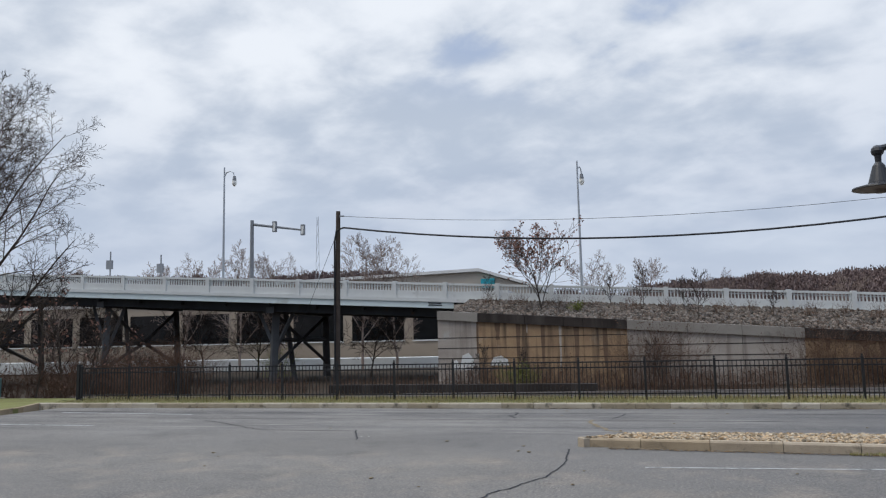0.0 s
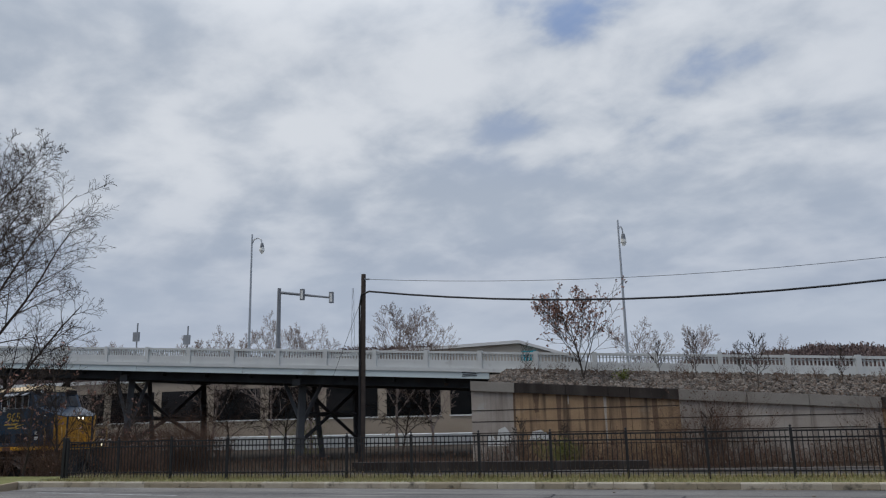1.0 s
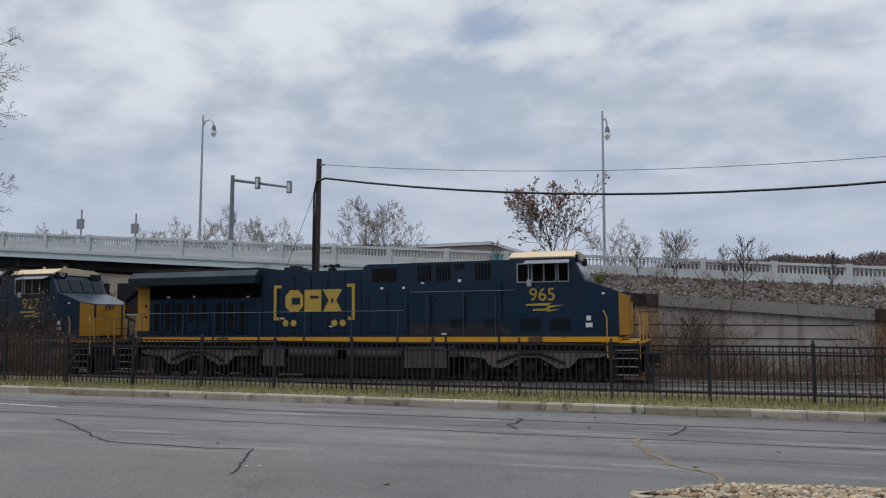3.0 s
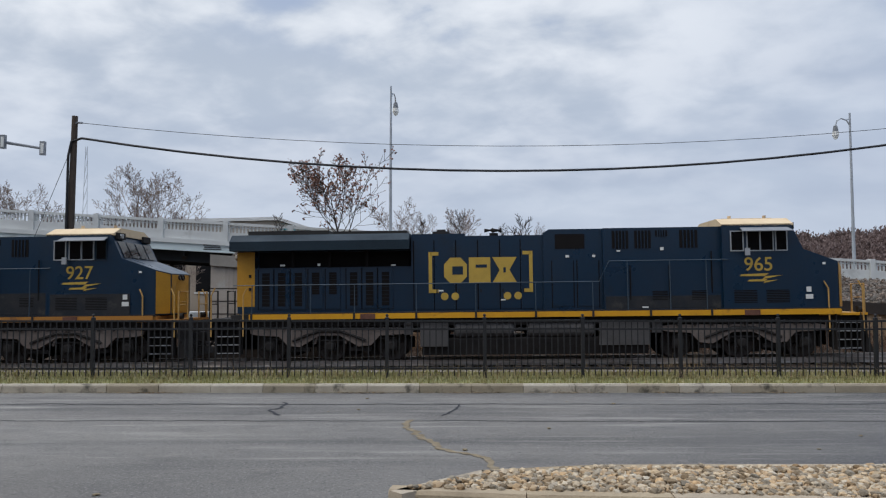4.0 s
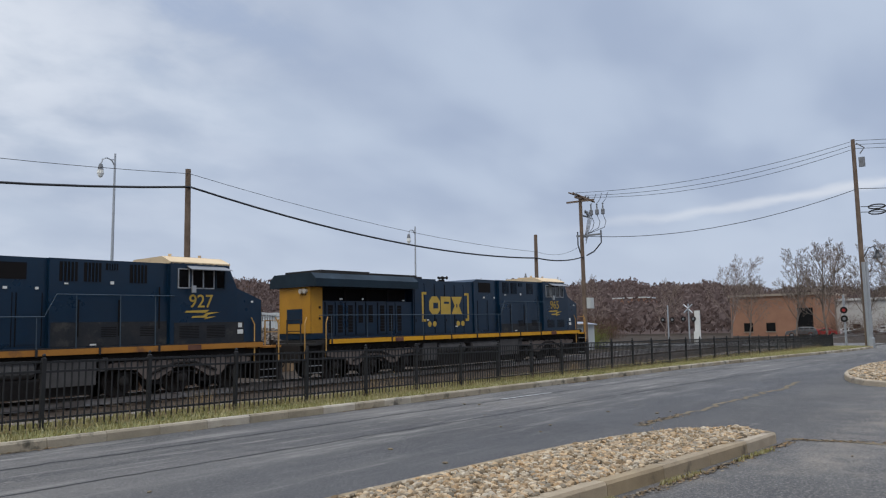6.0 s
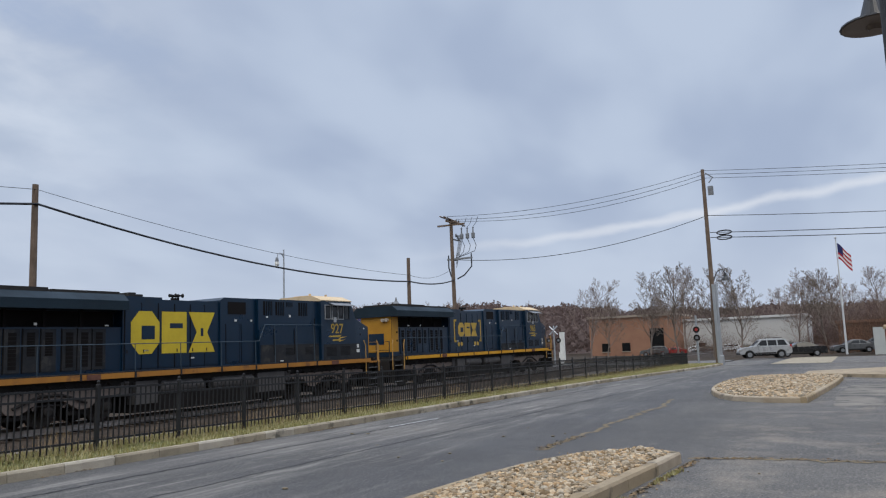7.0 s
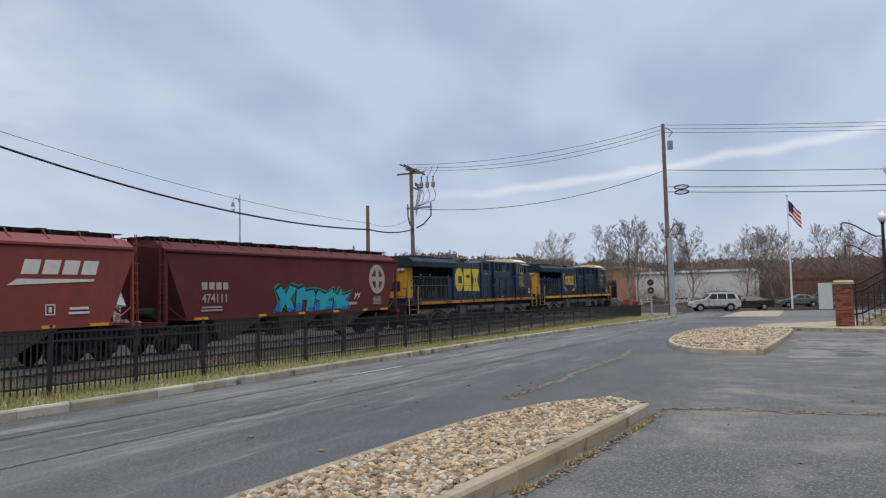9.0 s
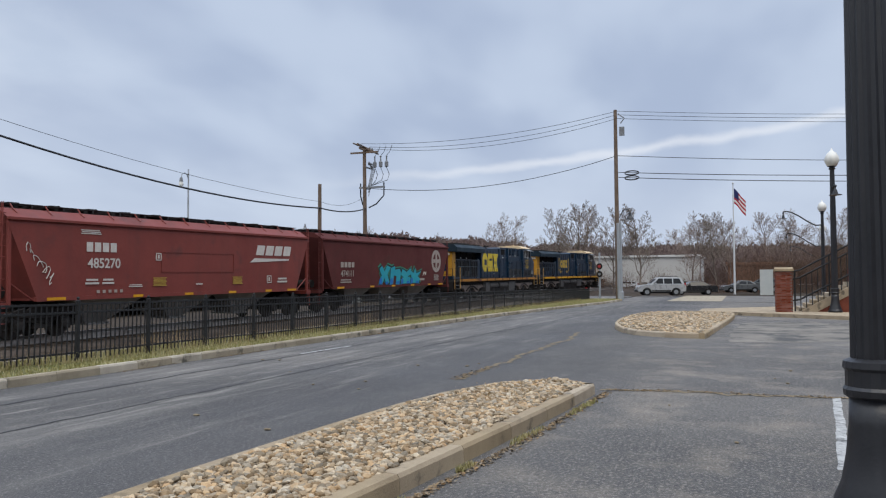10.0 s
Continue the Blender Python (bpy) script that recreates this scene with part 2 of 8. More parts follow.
WOOD_POLE = mat("pole_wood", (0.205, 0.15, 0.112), (0.11, 0.08, 0.06), rough=0.9, scale=2.5, fine=30, bump=0.4)
WOOD_DARK = mat("pole_wood_dark", (0.085, 0.065, 0.052), (0.05, 0.04, 0.034), rough=0.9, scale=2.5, fine=30, bump=0.4)
CABLE = mat("cable_black", (0.015, 0.015, 0.017), rough=0.6)
GALV = mat("galvanised_steel", (0.42, 0.44, 0.46), (0.33, 0.35, 0.37), rough=0.5, metal=0.5, scale=1.2)
GREY_STEEL = mat("grey_steel", (0.22, 0.23, 0.245), (0.15, 0.155, 0.165), rough=0.6, scale=1.5)
DARK_STEEL = mat("bridge_steel_dark", (0.055, 0.06, 0.062), (0.03, 0.03, 0.032), rough=0.75, scale=0.7, stain=(0.07, 0.045, 0.03), stain_scale=0.9)
TRESTLE = mat("trestle_steel", (0.10, 0.105, 0.11), (0.055, 0.055, 0.055), rough=0.8, scale=0.8, stain=(0.09, 0.065, 0.05), stain_scale=1.1)
FASCIA = mat("bridge_fascia", (0.50, 0.56, 0.56), (0.43, 0.48, 0.48), rough=0.6, scale=0.4, stain=(0.36, 0.38, 0.36), stain_scale=0.5)
PARAPET = mat("parapet_concrete", (0.60, 0.61, 0.59), (0.50, 0.51, 0.50), rough=0.8, scale=0.9, stain=(0.40, 0.40, 0.38), stain_scale=0.8)
WALL_TAN = streaked(mat("wall_concrete_tan", (0.43, 0.29, 0.165), (0.23, 0.15, 0.095), rough=0.9, scale=0.7, fine=18, bump=0.4, stain=(0.40, 0.31, 0.22), stain_scale=0.8), (0.055, 0.043, 0.036), 0.85)
WALL_GREY = streaked(mat("wall_concrete_grey", (0.45, 0.4, 0.345), (0.28, 0.24, 0.205), rough=0.9, scale=0.5, fine=18, bump=0.4, stain=(0.40, 0.38, 0.35), stain_scale=0.7), (0.12, 0.095, 0.08), 0.6)
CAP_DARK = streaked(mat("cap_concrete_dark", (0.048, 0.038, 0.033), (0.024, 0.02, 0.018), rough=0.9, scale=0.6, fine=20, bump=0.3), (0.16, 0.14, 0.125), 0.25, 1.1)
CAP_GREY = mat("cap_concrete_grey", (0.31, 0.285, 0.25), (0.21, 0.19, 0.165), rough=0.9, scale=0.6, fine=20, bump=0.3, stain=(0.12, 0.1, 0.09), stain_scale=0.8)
STAIN_DARK = mat("soot_stain", (0.19, 0.125, 0.082), (0.12, 0.08, 0.055), rough=0.9, scale=1.5, fine=12)
LIME = mat("lime_stain", (0.46, 0.42, 0.36), (0.30, 0.25, 0.2), rough=0.9, scale=2.5, fine=12)
RIPRAP = mat("riprap", (0.21, 0.172, 0.138), (0.05, 0.04, 0.033), rough=0.95, scale=2, fine=20, random_tint=0.5, island=True)
BEIGE = mat("building_beige", (0.36, 0.30, 0.235), (0.29, 0.24, 0.19), rough=0.85, scale=0.3)
BEIGE_PALE = mat("warehouse_beige", (0.42, 0.38, 0.32), (0.36, 0.32, 0.27), rough=0.8, scale=0.2)
ROOF_WHITE = mat("roof_trim_white", (0.62, 0.62, 0.60), rough=0.6, scale=0.5, spread=0.15)
WINDOW_DARK = glass_mat("window_dark", (0.012, 0.013, 0.014))
BARK = mat("bark", (0.10, 0.08, 0.065), (0.05, 0.041, 0.035), rough=0.95, scale=4, fine=30)
TWIG = mat("twigs", (0.07, 0.052, 0.042), (0.036, 0.027, 0.022), rough=0.95, scale=1.5, random_tint=0.25, island=True)
BRUSH = mat("brush_twigs", (0.145, 0.085, 0.055), (0.055, 0.034, 0.026), rough=0.95, scale=0.6, random_tint=0.35, island=True)
LEAF_DRY = mat("dry_leaves", (0.34, 0.19, 0.145), (0.21, 0.11, 0.085), rough=0.9, scale=2, random_tint=0.3, island=True)
LEAF_GREEN = mat("green_leaves", (0.20, 0.22, 0.05), (0.11, 0.13, 0.035), rough=0.9, scale=2, random_tint=0.3, island=True)
# far twigs: distance haze is put into both colours; TWIG_PALE is also pale bark
TWIG_GREY = mat("twigs_grey_brown", (0.29, 0.225, 0.19), (0.16, 0.12, 0.1), rough=0.95, scale=0.6, random_tint=0.3, island=True)
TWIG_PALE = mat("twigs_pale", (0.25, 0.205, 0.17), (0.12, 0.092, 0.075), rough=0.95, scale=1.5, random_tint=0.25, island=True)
WOODS = mat("far_woods", (0.165, 0.118, 0.11), (0.09, 0.065, 0.06), rough=1.0, scale=0.03, fine=0.3, random_tint=0.4, island=True, stain=(0.16, 0.085, 0.05), stain_scale=0.02, stain_at=0.62)
HILL = mat("far_hillside", (0.13, 0.095, 0.085), (0.085, 0.062, 0.056), rough=1.0, scale=0.02, fine=0.15)
BRICK = mat("red_brick", (0.23, 0.065, 0.038), (0.13, 0.04, 0.028), rough=0.9, scale=4, fine=40, bump=0.3, random_tint=0.3)
BRICK_FAR = mat("brick_far", (0.34, 0.185, 0.12), (0.25, 0.135, 0.09), rough=0.9, scale=0.4)
MORTAR = mat("mortar", (0.20, 0.17, 0.15), rough=0.95, scale=8)
WHITE_WALL = mat("white_wall", (0.55, 0.54, 0.52), (0.43, 0.42, 0.40), rough=0.8, scale=0.2)
BLACK_IRON = mat("lamp_black", (0.012, 0.013, 0.016), (0.02, 0.02, 0.024), rough=0.42, scale=5, bump=0.1)
GLOBE = mat("frosted_globe", (0.72, 0.71, 0.66), rough=0.35, spread=0.1)
SHADE_IN = mat("shade_enamel", (0.16, 0.125, 0.1), (0.12, 0.095, 0.08), rough=0.5, spread=0.15)
# the train
BLUE = mat("loco_blue", (0.002, 0.0205, 0.047), (0.0013, 0.0125, 0.03), rough=0.33, scale=0.8, fine=14, stain=(0.005, 0.014, 0.027), stain_scale=0.7)
BLUE_ROOF = mat("loco_blue_dusty", (0.006, 0.021, 0.034), (0.003, 0.011, 0.019), rough=0.6, scale=1.0, fine=14)
YELLOW = mat("loco_yellow", (0.50, 0.25, 0.022), (0.36, 0.175, 0.02), rough=0.5, scale=1.1, fine=16, stain=(0.30, 0.16, 0.03), stain_scale=1.3, stain_at=0.62)
STRIPE = mat("sill_yellow", (0.66, 0.33, 0.012), (0.50, 0.23, 0.012), rough=0.5, scale=0.9, fine=20, stain=(0.16, 0.075, 0.03), stain_scale=1.4, stain_at=0.60)
STRIPE_OLD = mat("sill_orange_rusty", (0.42, 0.19, 0.035), (0.27, 0.115, 0.03), rough=0.7, scale=0.9, fine=20, stain=(0.15, 0.075, 0.04), stain_scale=1.2, stain_at=0.55)
MARKING = mat("marking_yellow", (0.50, 0.33, 0.055), (0.38, 0.25, 0.05), rough=0.6, scale=3, fine=30)
MARK_GOLD = mat("marking_bright", (0.60, 0.45, 0.03), (0.5, 0.36, 0.03), rough=0.6, scale=3, fine=30)
GRIME = mat("loco_grime", (0.038, 0.036, 0.034), (0.02, 0.02, 0.021), rough=0.8, scale=1.2, fine=20)
UNDER = mat("running_gear", (0.032, 0.028, 0.026), (0.015, 0.0135, 0.013), rough=0.85, scale=1.5, fine=20, bump=0.2)
UNDER_DUST = mat("truck_frame_dusty", (0.19, 0.155, 0.135), (0.09, 0.072, 0.063), rough=0.9, scale=1.5, fine=20)
WHEEL = mat("wheel_steel", (0.06, 0.05, 0.045), (0.035, 0.03, 0.028), rough=0.6, metal=0.4, scale=3)
TANK = mat("air_tank", (0.095, 0.09, 0.088), (0.05, 0.047, 0.046), rough=0.75, scale=1.5)
CREAM = mat("cab_roof_cream", (0.68, 0.53, 0.34), (0.56, 0.42, 0.26), rough=0.7, scale=1.2, stain=(0.40, 0.30, 0.20), stain_scale=1.2)
GRIME_BLUE = mat("loco_dust", (0.034, 0.033, 0.033), (0.013, 0.017, 0.023), rough=0.7, scale=1.6, fine=16, stain=(0.05, 0.048, 0.045), stain_scale=1.8, stain_at=0.55)
GRILLE = mat("radiator_grille", (0.008, 0.007, 0.007), (0.013, 0.011, 0.011), rough=0.95, scale=3)
GRILLE.node_tree.nodes["Principled BSDF"].inputs["Specular IOR Level"].default_value = 0.15
PAD_RUST = mat("rusty_pad", (0.16, 0.075, 0.05), (0.09, 0.045, 0.035), rough=0.85, scale=4, fine=30)
CAB_GLASS = glass_mat("cab_glass", (0.004, 0.005, 0.006))
ALU = mat("aluminium_frame", (0.42, 0.43, 0.44), rough=0.45, metal=0.5, spread=0.2)
STICKER = mat("white_decal", (0.68, 0.68, 0.65), rough=0.6, spread=0.15)
LAMP_ON = glow_mat("headlamp_lit", (1.0, 0.85, 0.6), 4.0)
LAMP_OFF = mat("headlamp_glass", (0.5, 0.45, 0.38), rough=0.2)
HANDRAIL = mat("handrail_paint", (0.05, 0.075, 0.10), rough=0.5, spread=0.2)
HANDRAIL_Y = mat("handrail_yellow", (0.50, 0.31, 0.10), (0.36, 0.2, 0.06), rough=0.6, scale=4)
RED = mat("hopper_red", (0.215, 0.046, 0.034), (0.155, 0.033, 0.026), rough=0.6, scale=0.5, fine=12, stain=(0.11, 0.035, 0.03), stain_scale=0.6, stain_at=0.57)
MAROON = mat("hopper_maroon", (0.112, 0.03, 0.027), (0.078, 0.021, 0.019), rough=0.78, scale=0.5, fine=12, stain=(0.075, 0.027, 0.022), stain_scale=0.6, stain_at=0.57)
streaked(RED, (0.10, 0.036, 0.03), 0.35, 1.3, 0.15)
streaked(MAROON, (0.07, 0.024, 0.02), 0.4, 1.3, 0.15)
LETTER_WHITE = mat("lettering_white", (0.60, 0.56, 0.51), (0.46, 0.42, 0.38), rough=0.7, scale=5, fine=40)
LETTER_FADED = mat("lettering_faded", (0.40, 0.35, 0.31), (0.27, 0.22, 0.19), rough=0.7, scale=5, fine=40)
TEAL = mat("spray_teal", (0.02, 0.33, 0.34), (0.015, 0.25, 0.37), rough=0.6, scale=0.9)
SPRAY_BLUE = mat("spray_blue", (0.012, 0.10, 0.36), (0.012, 0.15, 0.42), rough=0.6, scale=0.9)
LEAF_BROWN = mat("brown_leaves", (0.17, 0.092, 0.06), (0.10, 0.055, 0.038), rough=0.9, scale=2, random_tint=0.3, island=True)
LEAF_OLIVE = mat("olive_leaves", (0.17, 0.145, 0.065), (0.11, 0.09, 0.042), rough=0.9, scale=2, random_tint=0.3, island=True)
# dark brick tone for the added wall that the train's side reflects
UNSEEN_WALL = mat("unseen_wall_dark", (0.11, 0.075, 0.06), (0.075, 0.05, 0.042), rough=0.9, scale=0.5)
SPRAY_BLACK = mat("spray_black", (0.012, 0.012, 0.016), rough=0.6)
SPRAY_GREEN = mat("spray_green", (0.03, 0.21, 0.13), rough=0.6, spread=0.2)
POCKET = mat("hopper_pocket", (0.3, 0.285, 0.265), (0.19, 0.178, 0.165), rough=0.8, scale=1.2)
SILVER = mat("car_silver", (0.36, 0.37, 0.38), (0.33, 0.34, 0.35), rough=0.3, metal=0.2, spread=0.1)
CAR_BLACK = mat("car_black", (0.015, 0.016, 0.018), rough=0.25, spread=0.2)
CAR_GREY = mat("car_grey", (0.10, 0.105, 0.11), rough=0.3, spread=0.2)
CAR_RED = mat("car_red", (0.40, 0.02, 0.025), rough=0.3, spread=0.2)
CAR_WHITE = mat("car_white", (0.62, 0.63, 0.64), rough=0.3, spread=0.1)
TYRE = mat("tyre", (0.02, 0.02, 0.02), rough=0.9)
TAIL = mat("tail_lamp", (0.35, 0.015, 0.015), rough=0.25)
FLAG_RED = mat("flag_red", (0.42, 0.03, 0.045), rough=0.8, spread=0.2)
FLAG_WHITE = mat("flag_white", (0.68, 0.67, 0.66), rough=0.8, spread=0.12)
FLAG_BLUE = mat("flag_blue", (0.03, 0.035, 0.12), rough=0.8, spread=0.2)
SIGN_BLUE = mat("sign_blue", (0.02, 0.035, 0.20), rough=0.5, spread=0.2)
SIGN_GREEN_DULL = mat("box_green", (0.085, 0.17, 0.16), (0.06, 0.125, 0.12), rough=0.6, scale=2, fine=30)
SIGN_GREEN = mat("sign_green", (0.03, 0.22, 0.11), rough=0.5, spread=0.2)
CABINET = mat("cabinet_pale", (0.50, 0.52, 0.50), (0.42, 0.44, 0.43), rough=0.6, scale=1.0)
SIGNAL_RED = glow_mat("signal_red_lit", (0.32, 0.02, 0.018), 0.1)
LITTER_LEAF = mat("leaf_crumbs", (0.24, 0.17, 0.09), (0.12, 0.085, 0.05), rough=0.9, scale=9, random_tint=0.5, island=True)
LITTER = mat("pale_litter", (0.55, 0.54, 0.5), rough=0.8)


# ---- small mesh tools ----
def bx(bm, x0, x1, y0, y1, z0, z1):
    v = [bm.verts.new(c) for c in ((x0, y0, z0), (x1, y0, z0), (x1, y1, z0), (x0, y1, z0), (x0, y0, z1), (x1, y0, z1), (x1, y1, z1), (x0, y1, z1))]
    for f in ((0, 3, 2, 1), (4, 5, 6, 7), (0, 1, 5, 4), (1, 2, 6, 5), (2, 3, 7, 6), (3, 0, 4, 7)):
        bm.faces.new([v[i] for i in f])
    return v


def tube(bm, path, radii, n=8, caps=True):
    """A round bar along a path of points."""
    pts = [Vector(p) for p in path]
    if isinstance(radii, (int, float)):
        radii = [radii] * len(pts)
    rings, last = [], None
    for i, p in enumerate(pts):
        d = (pts[min(i + 1, len(pts) - 1)] - pts[max(i - 1, 0)]).normalized()
        side = last - d * last.dot(d) if last else None
        if side is None or side.length < 1e-4:
            side = d.cross(Vector((0, 0, 1)) if abs(d.z) < 0.9 else Vector((1, 0, 0)))
        side.normalize()
        last = side
        up = d.cross(side)
        rings.append([bm.verts.new(p + (side * math.cos(a) + up * math.sin(a)) * radii[i]) for a in [2 * math.pi * k / n for k in range(n)]])
    for a, b in zip(rings, rings[1:]):
        for k in range(n):
            bm.faces.new((a[k], a[(k + 1) % n], b[(k + 1) % n], b[k]))
    if caps:
        bm.faces.new(rings[0][::-1])
        bm.faces.new(rings[-1])


def prism(bm, pts, a0, a1, axis="y"):
    """A polygon pushed along an axis: pts are (x, z) for y, (x, y) for z, (y, z) for x."""
    def at(p, a):
        return {"y": (p[0], a, p[1]), "z": (p[0], p[1], a), "x": (a, p[0], p[1])}[axis]
    lo, hi = [bm.verts.new(at(p, a0)) for p in pts], [bm.verts.new(at(p, a1)) for p in pts]
    n = len(pts)
    for k in range(n):
        bm.faces.new((lo[k], lo[(k + 1) % n], hi[(k + 1) % n], hi[k]))
    bm.faces.new(lo[::-1])
    bm.faces.new(hi)


def lathe(bm, profile, center=(0, 0), n=16):
    """Rings of (radius, z) round a vertical axis."""
    rings = [[bm.verts.new((center[0] + r * math.cos(2 * math.pi * k / n), center[1] + r * math.sin(2 * math.pi * k / n), z)) for k in range(n)] for r, z in profile]
    for a, b in zip(rings, rings[1:]):
        for k in range(n):
            bm.faces.new((a[k], a[(k + 1) % n], b[(k + 1) % n], b[k]))
    bm.faces.new(rings[0][::-1])
    bm.faces.new(rings[-1])


def mesh_of(name, bm, material, bevel=0.0, smooth=False):
    if bevel:
        bmesh.ops.bevel(bm, geom=[e for e in bm.edges if len(e.link_faces) == 2 and e.calc_face_angle(0) > 0.6], offset=bevel, segments=1, affect="EDGES", clamp_overlap=True)
    bmesh.ops.recalc_face_normals(bm, faces=bm.faces)
    me = bpy.data.meshes.new(name)
    bm.to_mesh(me)
    bm.free()
    me.materials.append(material)
    if smooth:
        for p in me.polygons:
            p.use_smooth = True
    return me


def part(name, bm, material, parent, label="", bevel=0.0, smooth=False, at=None):
    ob = new(name, mesh_of(name, bm, material, bevel, smooth))
    ob.parent = parent
    if at is not None:
        ob.matrix_basis = at
    return tagged(ob, label)


def share(name, me, parent, at):
    ob = new(name, me)
    ob.parent = parent
    ob.matrix_basis = at
    return ob


def thing(name, label, category, group="", kind="", at=None):
    ob = new(name)
    ob.empty_display_size = 0.2
    if at is not None:
        ob.matrix_basis = at
    return tagged(ob, label, category, group, kind)


def solid(name, bm, material, label, category, kind="", group="", bevel=0.0, smooth=False, at=None):
    ob = new(name, mesh_of(name, bm, material, bevel, smooth))
    if at is not None:
        ob.matrix_basis = at
    return tagged(ob, label, category, group, kind)


def lettering(name, text, size, material, parent, m, thick=0.02, label=""):
    cu = bpy.data.curves.new(name, "FONT")
    cu.body, cu.size, cu.offset, cu.extrude = text, size, thick * size, 0.003
    cu.align_x = "CENTER"
    tmp = bpy.data.objects.new(name + "_curve", cu)
    scene.collection.objects.link(tmp)
    bpy.context.view_layer.update()
    me = bpy.data.meshes.new_from_object(tmp.evaluated_get(bpy.context.evaluated_depsgraph_get()))
    bpy.data.objects.remove(tmp)
    me.materials.clear()
    me.materials.append(material)
    ob = new(name, me)
    ob.parent = parent
    ob.matrix_basis = m
    return tagged(ob, label)


def Y(x):
    return 24.98 - 0.0436 * x - 0.0017 * max(0.0, x - 70) ** 2


def ZR(x):
    return -0.546 + 0.0116 * x


def smooth_step(a, b, x):
    t = min(1, max(0, (x - a) / (b - a)))
    return t * t * (3 - 2 * t)


# ---- ground, lot, kerbs, track ----
def kerb_y(x):
    """The lot's edge along the fence: straight, then bending in at the far end."""
    return 10.95 - 1.6 * smooth_step(26, 60, x) ** 1.2


def far_z(x, y):
    r = math.hypot(x, y - 10)
    base = -0.9
    if y < 13.6:
        base = -0.08 + 0.17 * smooth_step(11.2, 11.9, y)
    else:
        base = 0.10 - (0.55 - 0.0116 * max(-60, min(60, x)) + 0.42) * smooth_step(13.4, 18.5, y)
    if y > 36:
        base = base + 0.2 * smooth_step(36, 44, y)
    return base + 2.0 * smooth_step(180, 420, r)


def ground():
    def lines(core, far):
        return sorted(set(core + [s * f for f in far for s in (-1, 1)]))
    xs = lines([-60 + 4 * i for i in range(36)], [90, 130, 180, 250, 350, 500, 800, 1500, 3000])
    ys = lines([-40, -30, -20, -10, 0, 8, 11.2, 11.5, 11.9, 13.4, 14, 15, 16, 17, 18.5, 20, 24, 28, 32, 36, 40, 44, 50, 58, 70], [90, 130, 180, 250, 350, 500, 800, 1500, 3000])
    verts = [(x, y, far_z(x, y)) for y in ys for x in xs]
    n = len(xs)
    faces = [(j * n + i, j * n + i + 1, (j + 1) * n + i + 1, (j + 1) * n + i) for j in range(len(ys) - 1) for i in range(n - 1)]
    me = bpy.data.meshes.new("ground")
    me.from_pydata(verts, [], faces)
    me.materials.append(EARTH)
    tagged(new("ground", me), "bare brown earth and dormant grass around the lot", "ground", kind="structure")
    # the lot
    bm = bmesh.new()
    xs = [-18.2 + i * (78.2 / 60) for i in range(61)]
    edge = [bm.verts.new((x, kerb_y(x) + 0.02, 0)) for x in xs]
    back = [bm.verts.new((x, -45, 0)) for x in xs]
    for i in range(60):
        bm.faces.new((back[i], back[i + 1], edge[i + 1], edge[i]))
    solid("parking_lot", bm, ASPHALT, "worn grey asphalt parking lot with pale patches", "pavement", "structure")
    bm = bmesh.new()
    bx(bm, 60, 84, -60, 10.4, -0.3, 0.012)
    bx(bm, 66, 76, 10.4, 60, -0.3, 0.10)
    solid("road", bm, ASPHALT, "grey asphalt road leading over the level crossing", "road", "structure")


